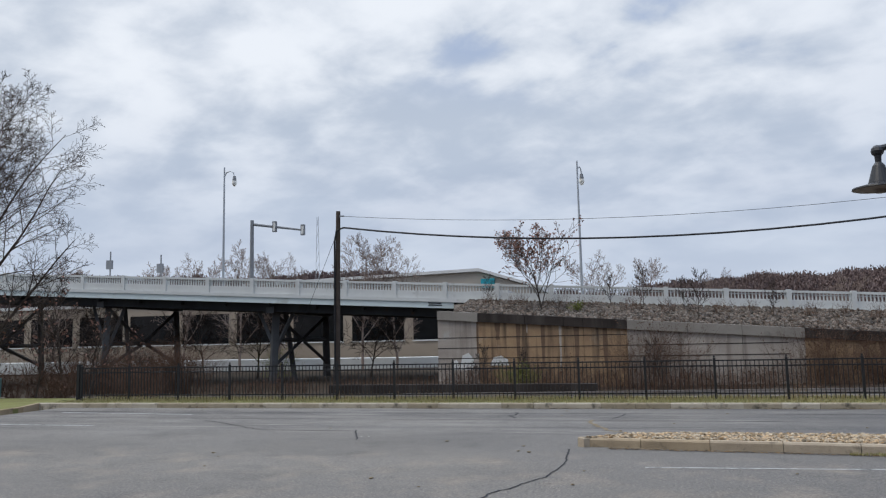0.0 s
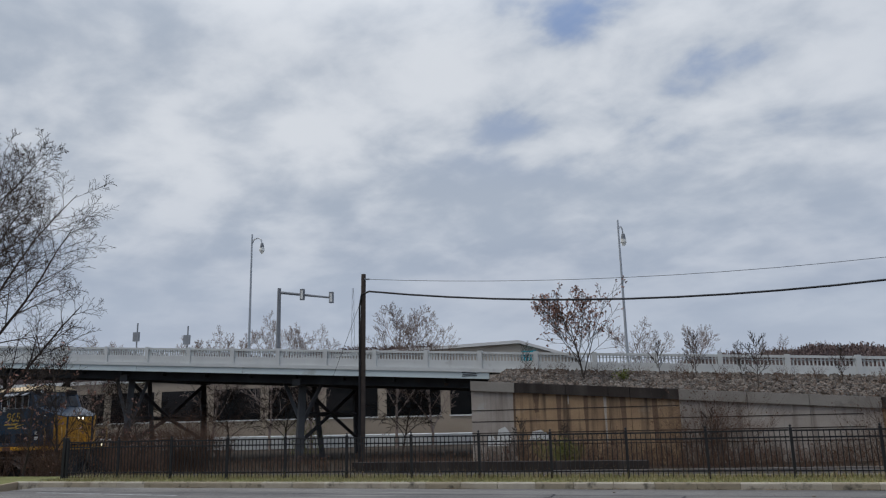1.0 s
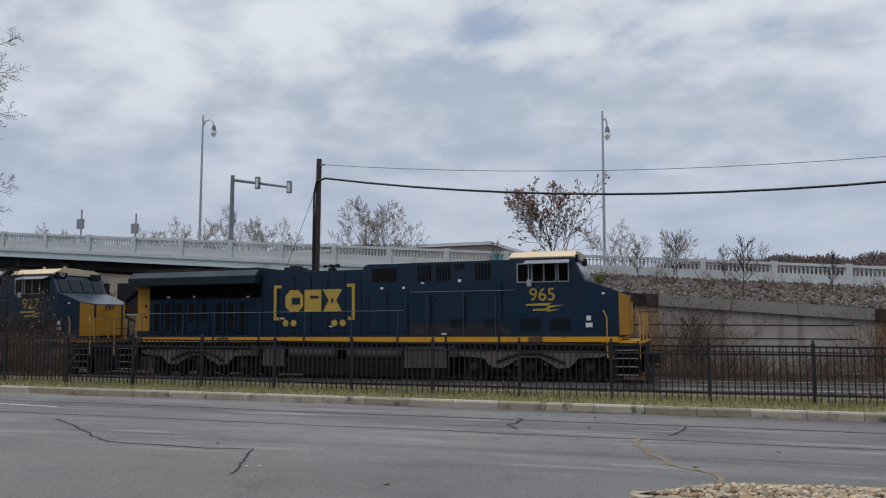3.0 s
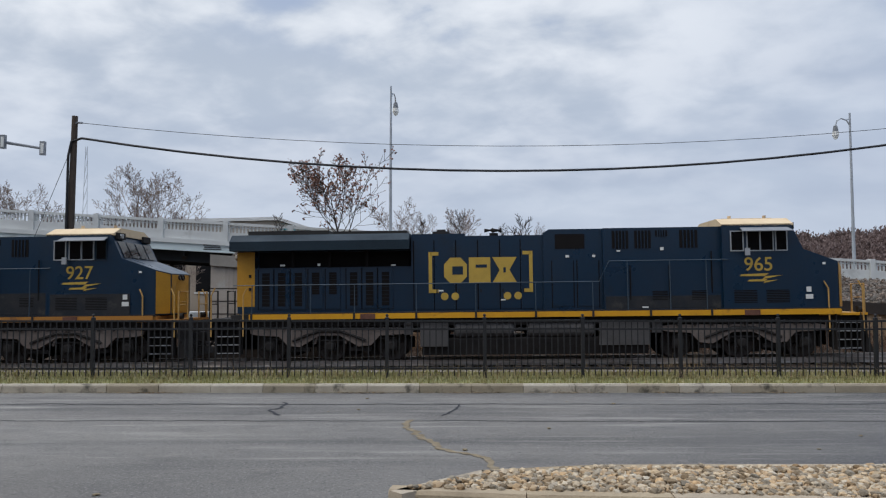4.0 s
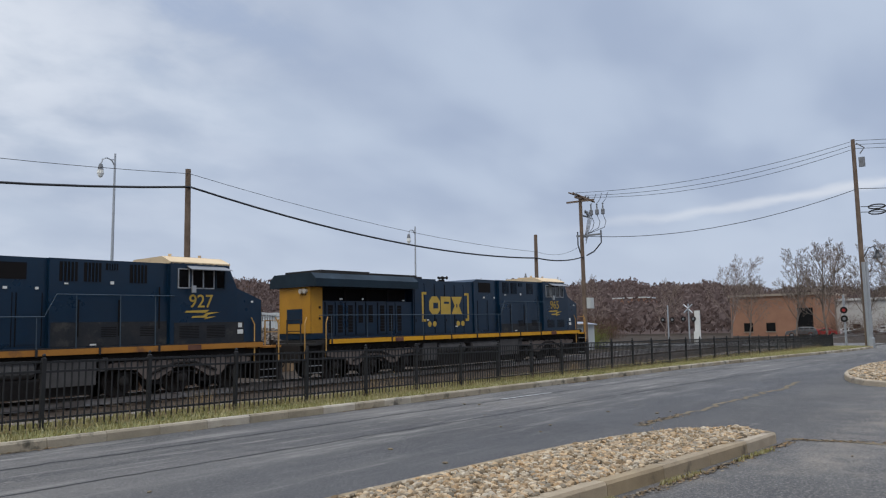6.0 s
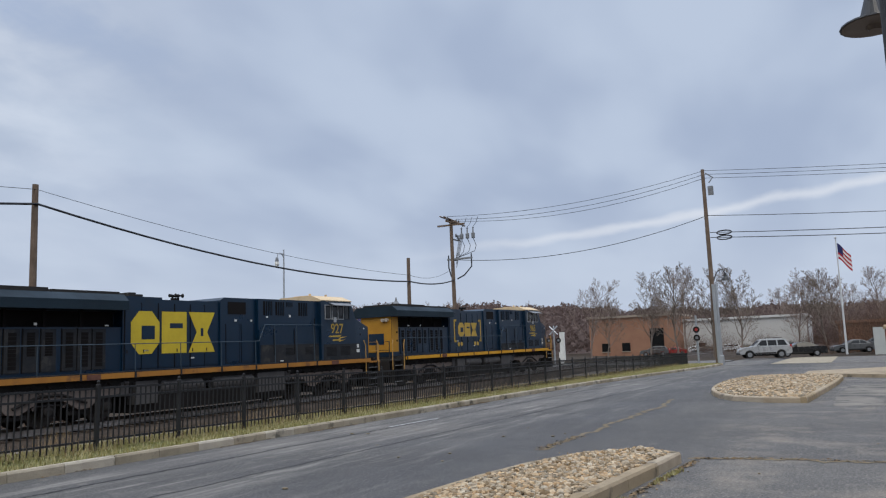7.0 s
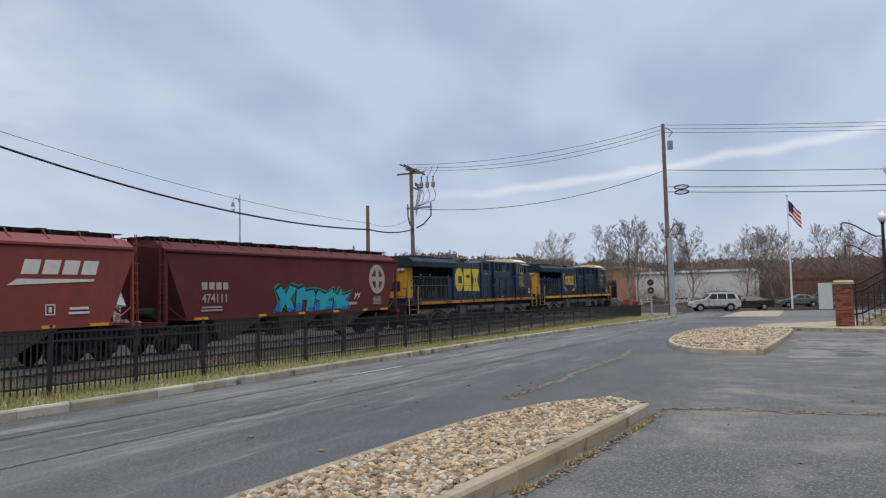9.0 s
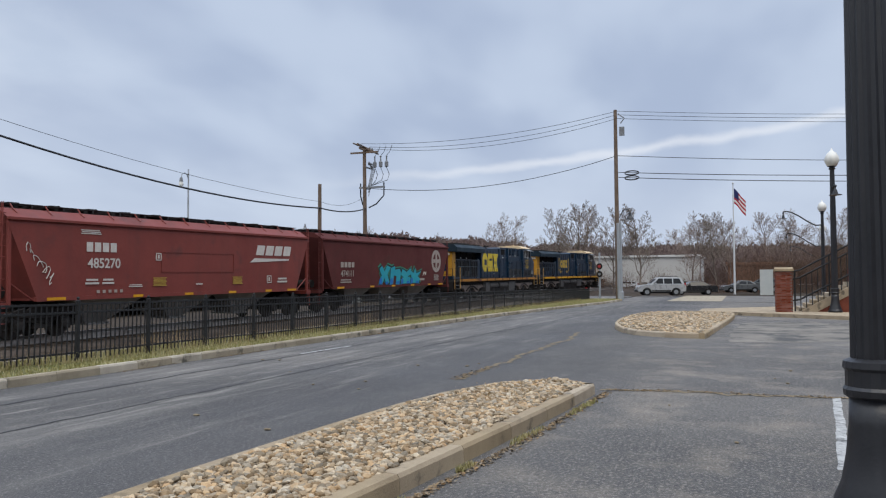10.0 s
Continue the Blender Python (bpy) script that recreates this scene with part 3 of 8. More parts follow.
def grass_strip():
    bm = bmesh.new()
    xs = [-19 + i * 1.0 for i in range(84)]
    rows = []
    for x in xs:
        y0 = kerb_y(x) + 0.14
        rows.append([bm.verts.new((x, y, z + noise.noise((x * 0.7, y * 0.9, 0)) * 0.025)) for y, z in ((y0, 0.115), (y0 + 0.25, 0.135), ((y0 + 13) / 2, 0.15), (12.0, 0.13), (12.6, 0.11), (13.4, 0.06))])
    for a, b in zip(rows, rows[1:]):
        for k in range(5):
            bm.faces.new((a[k], b[k], b[k + 1], a[k + 1]))
    solid("grass_verge", bm, GRASS_SOIL, "thin green and yellow grass verge under the fence", "verge", "structure", smooth=True)
    rng = random.Random(5)

    def tufts(name, count, xr, material, label, high, where, wide=1.0):
        vs, fs = [], []
        for _ in range(count):
            x = rng.uniform(*xr)
            y, z = where(x)
            h, a, w = high * rng.uniform(0.5, 1.3), rng.uniform(0, 6.28), rng.uniform(0.006, 0.012) * wide
            dx, dy = rng.gauss(0, 0.22) * h, rng.gauss(0, 0.22) * h
            n = len(vs)
            vs += [(x - w * math.cos(a), y - w * math.sin(a), z), (x + w * math.cos(a), y + w * math.sin(a), z), (x + dx * 0.6 + w * 0.6 * math.cos(a), y + dy * 0.6 + w * 0.6 * math.sin(a), z + h * 0.6), (x + dx, y + dy, z + h)]
            fs += [(n, n + 1, n + 2), (n, n + 2, n + 3)]
        me = bpy.data.meshes.new(name)
        me.from_pydata(vs, [], fs)
        me.materials.append(material)
        tagged(new(name, me), label, "grass", kind="stuff")

    def verge(x):
        y0 = kerb_y(x) + 0.18
        return y0 + (13.2 - y0) * rng.random() ** 1.2, 0.12
    tufts("grass", 60000, (-18.5, 62), BLADES, "short green and straw-coloured grass on the verge", 0.08, verge, 1.3)

    def foot(x):
        c = 3.1 * round(x / 3.1) + rng.gauss(0, 0.35)
        return 12.05 + rng.gauss(0, 0.22), 0.1
    tufts("tall_grass", 9000, (-18, 58), BLADES, "taller grass left standing along the fence", 0.2, foot, 0.7)
    tufts("straw_grass", 5000, (-18, 58), STRAW, "thin dead straw standing along the fence", 0.3, foot, 0.4)

    def dead(x):
        return 3.45 + rng.gauss(0, 0.22) - 0.05 * (x - 9.5), 0.15
    tufts("dead_grass", 1500, (8.9, 10.7), STRAW, "flattened reddish dead grass among the river stones", 0.03, dead, 1.2)

    def kerb_foot(x):
        return 3.27 - 0.094 * (x - 2) - 0.03 - abs(rng.gauss(0, 0.035)), 0.003
    for x0, x1 in ((3.0, 3.5), (4.4, 5.3), (6.2, 6.5), (7.4, 8.3), (9.2, 10.4)):
        tufts("weed", 160, (x0, x1), BLADES, "thin green weeds rooted at the foot of the kerb", 0.05, kerb_foot, 0.9)
    clumps = (4.1, 9.3, 14.4, 15.3, 25.3)

    def clump(x):
        return 13.3 + rng.gauss(0, 0.08), 0.05
    for c in clumps:
        tufts("dry_weeds", 90, (c - 0.35, c + 0.35), STRAW, "clump of thin straw-coloured dry weeds behind the fence", 0.42, clump, 0.4)


def kerb_piece(bm, p, q, w=0.16, h=0.145, low=-0.1):
    """One kerb stone between two points, its outer face on the line, its top chamfered."""
    p, q = Vector(p), Vector(q)
    d = (q - p).normalized()
    nrm = Vector((-d.y, d.x))
    prof = ((0, low), (0.008, h - 0.03), (0.03, h), (w, h), (w, low))
    ends = []
    for e in (p + d * 0.005, q - d * 0.005):
        ends.append([bm.verts.new((e.x + nrm.x * a, e.y + nrm.y * a, z)) for a, z in prof])
    k = len(prof)
    for i in range(k):
        bm.faces.new((ends[0][i], ends[0][(i + 1) % k], ends[1][(i + 1) % k], ends[1][i]))
    bm.faces.new(ends[0][::-1])
    bm.faces.new(ends[1])


def kerb_run(name, label, pts, closed=False, w=0.16, h=0.145, material=None):
    top = thing(name, label, "kerb", kind="structure")
    pts = list(pts)
    n = len(pts)
    for i in range(n if closed else n - 1):
        bm = bmesh.new()
        kerb_piece(bm, pts[i], pts[(i + 1) % n], w, h)
        part("kerb_stone", bm, material or CONCRETE, top)
    return top


def smooth_loop(ctrl, step):
    """A closed round outline through the control points, cut to equal lengths."""
    n, out = len(ctrl), []
    for i in range(n):
        p0, p1, p2, p3 = [Vector(ctrl[(i + k) % n]) for k in (-1, 0, 1, 2)]
        for s in range(12):
            t = s / 12
            out.append(0.5 * (2 * p1 + (p2 - p0) * t + (2 * p0 - 5 * p1 + 4 * p2 - p3) * t * t + (3 * p1 - p0 - 3 * p2 + p3) * t ** 3))
    total = [0.0]
    for a, b in zip(out, out[1:] + out[:1]):
        total.append(total[-1] + (b - a).length)
    m = max(3, round(total[-1] / step))
    res, k = [], 0
    for i in range(m):
        s = total[-1] * i / m
        while total[k + 1] < s:
            k += 1
        f = (s - total[k]) / max(1e-6, total[k + 1] - total[k])
        res.append(tuple(out[k].lerp(out[(k + 1) % len(out)], f)))
    return res


def inside(p, poly):
    hit = False
    for (x0, y0), (x1, y1) in zip(poly, poly[1:] + poly[:1]):
        if (y0 > p[1]) != (y1 > p[1]) and p[0] < (x1 - x0) * (p[1] - y0) / (y1 - y0) + x0:
            hit = not hit
    return hit


def stone_mesh(seed, size):
    rng = random.Random(seed)
    bm = bmesh.new()
    bmesh.ops.create_icosphere(bm, subdivisions=1, radius=1)
    sx, sy, sz = rng.uniform(0.75, 1.3), rng.uniform(0.6, 0.95), rng.uniform(0.4, 0.7)
    o = Vector((seed * 3.7, seed, 0))
    for v in bm.verts:
        k = 1 + 0.28 * noise.noise(v.co * 1.3 + o)
        v.co = Vector((v.co.x * sx * k, v.co.y * sy * k, v.co.z * sz * k)) * size
    me = mesh_of("stone", bm, STONE)
    for p in me.polygons:
        p.use_smooth = False
    return me


def island(ctrl, label, single, mass, size, seed):
    """A kerbed bed heaped with river stones."""
    outline = smooth_loop(ctrl, 1.15)
    ring = outline if sum((b[0] - a[0]) * (b[1] + a[1]) for a, b in zip(outline, outline[1:] + outline[:1])) < 0 else outline[::-1]
    kerb_run("island_kerb", "weathered tan concrete kerb round a stone bed", ring, True, 0.17, 0.15)
    cx, cy = sum(p[0] for p in ring) / len(ring), sum(p[1] for p in ring) / len(ring)
    inner = []
    for i, p in enumerate(ring):
        a, b = Vector(ring[i - 1]), Vector(ring[(i + 1) % len(ring)])
        d = (b - a).normalized()
        inner.append((p[0] - d.y * 0.16, p[1] + d.x * 0.16))
    bm = bmesh.new()
    bm.faces.new([bm.verts.new((*p, 0.11)) for p in inner])
    bed = solid("stone_bed", bm, MULCH, label, "stone bed")
    rng = random.Random(seed)
    meshes = [stone_mesh(seed * 10 + k, size) for k in range(8)]
    xs, ys = [p[0] for p in inner], [p[1] for p in inner]
    spots = []
    while len(spots) < single + mass:
        p = (rng.uniform(min(xs), max(xs)), rng.uniform(min(ys), max(ys)))
        if inside(p, inner):
            spots.append(p)
    spots.sort(key=lambda p: math.hypot(p[0] - 3.0, p[1] - 2.0))

    def place(p):
        s = rng.uniform(0.55, 1.25)
        return pose(p[0], p[1], 0.115 + rng.uniform(0, 0.05), rng.uniform(-25, 25), rng.uniform(-25, 25), rng.uniform(0, 360)) @ Matrix.Scale(s, 4)
    for p in spots[:single]:
        share("stone", rng.choice(meshes), bed, place(p))
    vs, fs = [], []
    cache = [([v.co.copy() for v in me.vertices], [tuple(f.vertices) for f in me.polygons]) for me in meshes]
    for p in spots[single:]:
        m, (vv, ff) = place(p), rng.choice(cache)
        n = len(vs)
        vs += [tuple(m @ v) for v in vv]
        fs += [tuple(i + n for i in f) for f in ff]
    me = bpy.data.meshes.new("stone_heap")
    me.from_pydata(vs, [], fs)
    me.materials.append(STONE_MASS)
    ob = new("stone_heap", me)
    ob.parent = bed
    tagged(ob, "heap of tan river stones", kind="stuff")


def ribbon(name, pts, widths, z, material, label, category, kind="structure", rough_edge=0.3, seed=1):
    """A flat band with a ragged edge laid on the ground."""
    rng = random.Random(seed)
    path = []
    for a, b in zip(pts, pts[1:]):
        a, b = Vector(a), Vector(b)
        k = max(2, int((b - a).length / 0.07))
        path += [a.lerp(b, i / k) for i in range(k)]
    path.append(Vector(pts[-1]))
    bm = bmesh.new()
    rows, wob = [], 0.0
    for i, p in enumerate(path):
        d = (path[min(i + 1, len(path) - 1)] - path[max(i - 1, 0)]).normalized()
        nrm = Vector((-d.y, d.x))
        w = widths * 0.5
        wob = 0.8 * wob + rng.gauss(0, rough_edge * widths * 1.3)
        q = p + nrm * wob
        rows.append((bm.verts.new((*(q + nrm * w * (1 + rng.uniform(-1, 1) * rough_edge)), z)), bm.verts.new((*(q - nrm * w * (1 + rng.uniform(-1, 1) * rough_edge)), z))))
    for a, b in zip(rows, rows[1:]):
        bm.faces.new((a[0], b[0], b[1], a[1]))
    return solid(name, bm, material, label, category, kind)


def lot_details():
    pts = [(-19.2 + 0.9 * i, kerb_y(-19.2 + 0.9 * i)) for i in range(90)]
    kerb_run("kerb", "long grey concrete kerb along the grass verge", pts, material=KERB_GREY)
    kerb_run("kerb", "concrete kerb turning in at the lot's end", [(61.8, 9.35), (63.2, 9.5), (64.2, 10.2), (64.4, 11.4), (64.4, 13)])
    kerb_run("kerb", "concrete kerb at the lot's brushy end", [(-18.2, -6), (-18.2, -3), (-18.2, 0), (-18.2, 3), (-18.2, 6), (-18.3, 8), (-18.6, 9.6), (-19.2, 10.95)][::-1])
    bm = bmesh.new()
    prism(bm, [(-18.35, -6), (-18.35, 9.3), (-19.2, 11.1), (-19, 13.4), (-60, 13.4), (-60, -6)], -0.2, 0.11, "z")
    solid("lawn", bm, GRASS_SOIL, "rough grass beyond the lot's end", "lawn", "structure")
    island([(-1.25, 3.72), (-0.95, 4.2), (0.1, 4.62), (2.0, 4.68), (4.5, 4.66), (7, 4.55), (9, 4.38), (10.5, 4.02), (11.35, 3.45), (11.62, 2.85), (11.4, 2.56), (10, 2.6), (8, 2.76), (5, 3.05), (2, 3.38), (-0.7, 3.6)], "long kerbed bed of tan river stones in the lot", 300, 15000, 0.043, 3)
    island([(22.4, 1.55), (22.6, 2.7), (23.6, 3.75), (26, 4.5), (29, 4.9), (33, 5.05), (36.5, 4.7), (37.8, 3.6), (38, 2.2), (37.5, 1.0), (33, 0.95), (28, 1.2), (24, 1.45)], "rounded kerbed bed of tan river stones by the walk", 60, 10000, 0.064, 7)
    # the walk to the steps, and the parking bay kerb
    bm = bmesh.new()
    prism(bm, [(36.9, -0.2), (37.9, 1.0), (38.4, 2.5), (42, 2.5), (46, -1), (46, -14), (30.5, -14), (34.4, -3.6)], -0.1, 0.15, "z")
    solid("walkway", bm, CONCRETE, "pale concrete walk at the foot of the steps", "walkway", "structure", bevel=0.015)
    bm = bmesh.new()
    prism(bm, [(62, 2), (84, 2), (84, 6), (62, 6)], -0.1, 0.03, "z")
    solid("road_apron", bm, KERB_GREY, "pale concrete apron across the road", "pavement", "structure")
    # bare worn asphalt in the bay beside the walk
    bm = bmesh.new()
    rw = random.Random(19)
    edge = [(21.4, 0.9), (24, 0.95), (27, 0.85), (29.5, 0.7), (31.0, 0.6), (32.2, -1.0), (31.6, -3.2), (28.5, -3.0), (25.5, -2.6), (22.8, -2.2), (21.8, -0.8)]
    ring = []
    for a, b in zip(edge, edge[1:] + edge[:1]):
        for k in range(8):
            ring.append((a[0] + (b[0] - a[0]) * k / 8 + rw.uniform(-0.12, 0.12), a[1] + (b[1] - a[1]) * k / 8 + rw.uniform(-0.05, 0.05)))
    bm.faces.new([bm.verts.new((*p, 0.004)) for p in ring])
    solid("worn_pavement", bm, WORN, "pale worn asphalt of a parking bay", "pavement", "structure")
    # painted lines
    for a, b, w in (((-0.1, 1.58), (4.6, 1.89), 0.07), ((7.4, -0.17), (11.8, -0.57), 0.1), ((-12.2, 8.95), (-16.8, 9.4), 0.12), ((-13.2, 6.2), (-16.4, 6.25), 0.12), ((15.0, 9.7), (17.2, 9.65), 0.1)):
        ribbon("painted_line", [a, b], w, 0.005, PAINT, "worn white painted parking line", "painted line", rough_edge=0.025)
    ribbon("pavement_crack", [(-1.30, 8.05), (-1.2, 7.3), (-1.02, 6.7), (-0.68, 6.0), (-0.25, 5.1), (-0.3, 4.8)], 0.085, 0.006, CRACK, "weedy crack across the asphalt", "crack", seed=2)
    ribbon("pavement_crack", [(-3.32, 9.8), (-3.2, 9.2), (-3.3, 8.9), (-3.03, 8.5)], 0.05, 0.006, TAR, "dark jagged crack in the asphalt", "crack", seed=3)
    ribbon("pavement_crack", [(-0.55, 9.5), (-0.62, 9.0), (-0.8, 8.4)], 0.04, 0.006, TAR, "dark jagged crack in the asphalt", "crack", seed=4)
    ribbon("pavement_crack", [(-10.9, 7.5), (-8.45, 5.7), (-7.1, 5.6), (-6.2, 5.7), (-5.6, 4.2)], 0.03, 0.006, TAR, "thin dark crack in the asphalt", "crack", seed=5)
    ribbon("pavement_crack", [(11.9, 4.95), (12.7, 5.0), (13.9, 4.95), (16.4, 5.0), (20.6, 5.02), (24, 5.3)], 0.09, 0.006, CRACK, "weedy crack running past the stone bed", "crack", seed=6)
    ribbon("pavement_crack", [(11.5, 2.55), (11.75, 1.6), (11.75, 0.3), (11.8, -1.5), (11.7, -4)], 0.11, 0.006, CRACK, "weedy joint between two asphalt pours", "crack", seed=7)
    ribbon("pavement_crack", [(-1.4, 3.4), (-1.3, 1.8), (-1.45, 0.6), (-1.9, -0.4), (-2.3, -2)], 0.03, 0.006, TAR, "dark crack in the asphalt", "crack", seed=8)
    ribbon("pavement_seam", [(-18, 9.75), (-3, 9.55), (10, 9.6), (30, 9.6), (44, 8.6)], 0.05, 0.004, TAR, "dark seam where two strips of asphalt meet", "seam", rough_edge=0.2, seed=9)
    ribbon("pavement_seam", [(-18, 8.1), (-3, 8.0), (10, 7.9), (22, 7.8), (34, 7.5)], 0.035, 0.004, TAR, "faint dark seam in the asphalt", "seam", rough_edge=0.2, seed=10)
    litter_rng = random.Random(15)

    def along(pts, n, spread):
        out = []
        for _ in range(n):
            a, b = litter_rng.choice(list(zip(pts, pts[1:])))
            f = litter_rng.random()
            out.append((a[0] + (b[0] - a[0]) * f, a[1] + (b[1] - a[1]) * f - abs(litter_rng.gauss(0, spread))))
        return out
    spots = along([(11.3, 2.46), (8, 2.64), (5, 2.94), (2, 3.27), (-0.7, 3.5)], 2600, 0.055)
    for k in range(60):
        x = litter_rng.uniform(-14, 40)
        spots += along([(x, kerb_y(x) - 0.01), (x + 0.9, kerb_y(x + 0.9) - 0.01)], 45, 0.05)
    spots += [(p[0] + litter_rng.gauss(0, 0.05), p[1]) for p in along([(11.5, 2.5), (11.75, 1.6), (11.75, 0.3), (11.8, -1.5)], 500, 0.05)]
    spots += [(p[0], p[1] + litter_rng.gauss(0, 0.06)) for p in along([(11.9, 4.97), (12.7, 5.0), (13.9, 4.95)], 300, 0.04)]
    vs, fs = [], []
    for x, y in spots:
        s, a, t = litter_rng.uniform(0.008, 0.028), litter_rng.uniform(0, 6.28), litter_rng.uniform(-0.6, 0.6)
        c, d = math.cos(a) * s, math.sin(a) * s
        n = len(vs)
        vs += [(x - c, y - d, 0.008), (x - d * 0.7, y + c * 0.7, 0.012 + s * 0.5 * abs(t)), (x + c, y + d, 0.01 + s * abs(t)), (x + d * 0.7, y - c * 0.7, 0.009)]
        fs.append((n, n + 1, n + 2, n + 3))
    me = bpy.data.meshes.new("leaf_litter")
    me.from_pydata(vs, [], fs)
    me.materials.append(LITTER_LEAF)
    tagged(new("leaf_litter", me), "crumbled brown leaf litter lodged along the kerbs", "leaf litter", kind="stuff")
    rng = random.Random(4)
    for k in range(46):
        bm = bmesh.new()
        bmesh.ops.create_icosphere(bm, subdivisions=1, radius=0.03)
        for v in bm.verts:
            v.co = Vector((v.co.x * 1.4, v.co.y, v.co.z * 0.4))
        p = (rng.uniform(-8, 16), rng.uniform(-1, 10.2)) if k > 3 else ((-5.63, 4.6), (-5.5, 4.66), (-2.2, 3.0), (-2.0, 2.9))[k]
        if -1.6 < p[0] < 12 and 2.3 < p[1] < 5:
            p = (p[0], p[1] + 3.2)
        solid("dead_leaf", bm, LITTER if k < 2 else CRACK, "small curled leaf lying on the asphalt", "leaf", group="leaves on the lot", at=pose(*p, 0.012, 0, 0, rng.uniform(0, 360)) @ Matrix.Scale(rng.uniform(0.5, 1.2), 4))


def track():
    bm = bmesh.new()
    rows = []
    for i in range(0, 181):
        x = -150 + 2 * i
        y, z = Y(x), ZR(max(-60, min(110, x)))
        rows.append([bm.verts.new((x, y + dy, z + dz + noise.noise((x, dy * 3, 1)) * 0.03)) for dy, dz in ((-6.0, -0.75), (-3.6, -0.62), (-2.2, -0.26), (2.2, -0.26), (3.8, -0.75))])
    for a, b in zip(rows, rows[1:]):
        for k in range(4):
            bm.faces.new((a[k], b[k], b[k + 1], a[k + 1]))
    solid("ballast_bed", bm, BALLAST, "grey-brown crushed stone ballast under the track", "ballast", "structure")
    # grey gravel shoulder between the fence and the ballast
    bm = bmesh.new()
    rows = [[bm.verts.new((x, y, far_z(x, y) + 0.03 + noise.noise((x, y, 4)) * 0.02)) for y in (13.3, 13.7, 14, 15, 16, 17, 18.2)] for x in range(-19, 72, 2)]
    for a, b in zip(rows, rows[1:]):
        for k in range(6):
            bm.faces.new((a[k], b[k], b[k + 1], a[k + 1]))
    solid("gravel_shoulder", bm, GRAVEL, "pale grey gravel shoulder between fence and track", "gravel", "structure")
    for side in (-0.75, 0.75):
        bm = bmesh.new()
        prof = ((-0.07, -0.19), (-0.07, -0.17), (-0.012, -0.14), (-0.012, -0.045), (-0.036, -0.03), (-0.036, 0), (0.036, 0), (0.036, -0.03), (0.012, -0.045), (0.012, -0.14), (0.07, -0.17), (0.07, -0.19))
        rings = [[bm.verts.new((x, Y(x) + side + a, ZR(max(-60, min(110, x))) + z)) for a, z in prof] for x in (-150, -60, 0, 60, 110, 205)]
        for a, b in zip(rings, rings[1:]):
            for k in range(len(prof)):
                bm.faces.new((a[k], a[(k + 1) % len(prof)], b[(k + 1) % len(prof)], b[k]))
        solid("rail", bm, RAIL, "worn steel running rail, bright on top", "rail", "structure")
    tie = bmesh.new()
    bx(tie, -0.11, 0.11, -1.3, 1.3, -0.17, 0)
    me = mesh_of("sleeper", tie, TIE)
    bed = thing("sleepers", "dark creosoted timber sleepers half sunk in ballast", "sleepers", kind="structure")
    for i in range(190):
        x = -34 + 0.56 * i
        share("sleeper", me, bed, pose(x, Y(x), ZR(x) - 0.2, 0, 0, -2.5))


# ---- the fence ----
def fence():
    post = bmesh.new()
    bx(post, -0.032, 0.032, -0.032, 0.032, -0.2, 1.13)
    cap = bmesh.new()
    lathe(cap, ((0.04, 1.13), (0.04, 1.145), (0.012, 1.16), (0.028, 1.178), (0.03, 1.19), (0.02, 1.21), (0.003, 1.217)), n=8)
    rail = bmesh.new()
    bx(rail, 0.034, 1.796, -0.016, 0.016, -0.018, 0.018)
    pick = bmesh.new()
    bx(pick, -0.0095, 0.0095, -0.0095, 0.0095, 0.06, 1.10)
    rail_me, pick_me = mesh_of("rail", rail, FENCE), mesh_of("picket", pick, FENCE)
    first = thing("picket_fence", "black steel picket fence panel with a ball-capped post", "fence", "fence panels along the lot")
    part("post", post, FENCE, first, bevel=0.004)
    part("post_cap", cap, FENCE, first)
    for z in (1.08, 0.93, 0.2):
        share("rail", rail_me, first, pose(0, 0, z))
    for k in range(15):
        share("picket", pick_me, first, pose(0.115 + 0.1143 * k, 0, 0))
    first.matrix_basis = pose(-18.3, 12.0, 0.12)
    rng = random.Random(2)
    for i in range(1, 44):
        x = -18.3 + 1.83 * i
        copy_thing(first, pose(x, 12.0 + rng.uniform(-0.012, 0.012), 0.12 - 0.0045 * max(0, x - 10), rng.uniform(-0.7, 0.7), rng.uniform(-0.4, 0.4), 0))
    bm = bmesh.new()
    bx(bm, -0.032, 0.032, -0.032, 0.032, -0.2, 1.15)
    solid("fence_post", bm, FENCE, "black steel end post of the picket fence", "fence post", at=pose(-18.3 + 1.83 * 44, 12, -0.13))
    bm = bmesh.new()
    bx(bm, -0.05, 0.05, -0.05, 0.05, -0.2, 1.22)
    solid("fence_post", bm, FENCE, "stout black end post of the picket fence", "fence post", at=pose(-18.42, 12, 0.12))


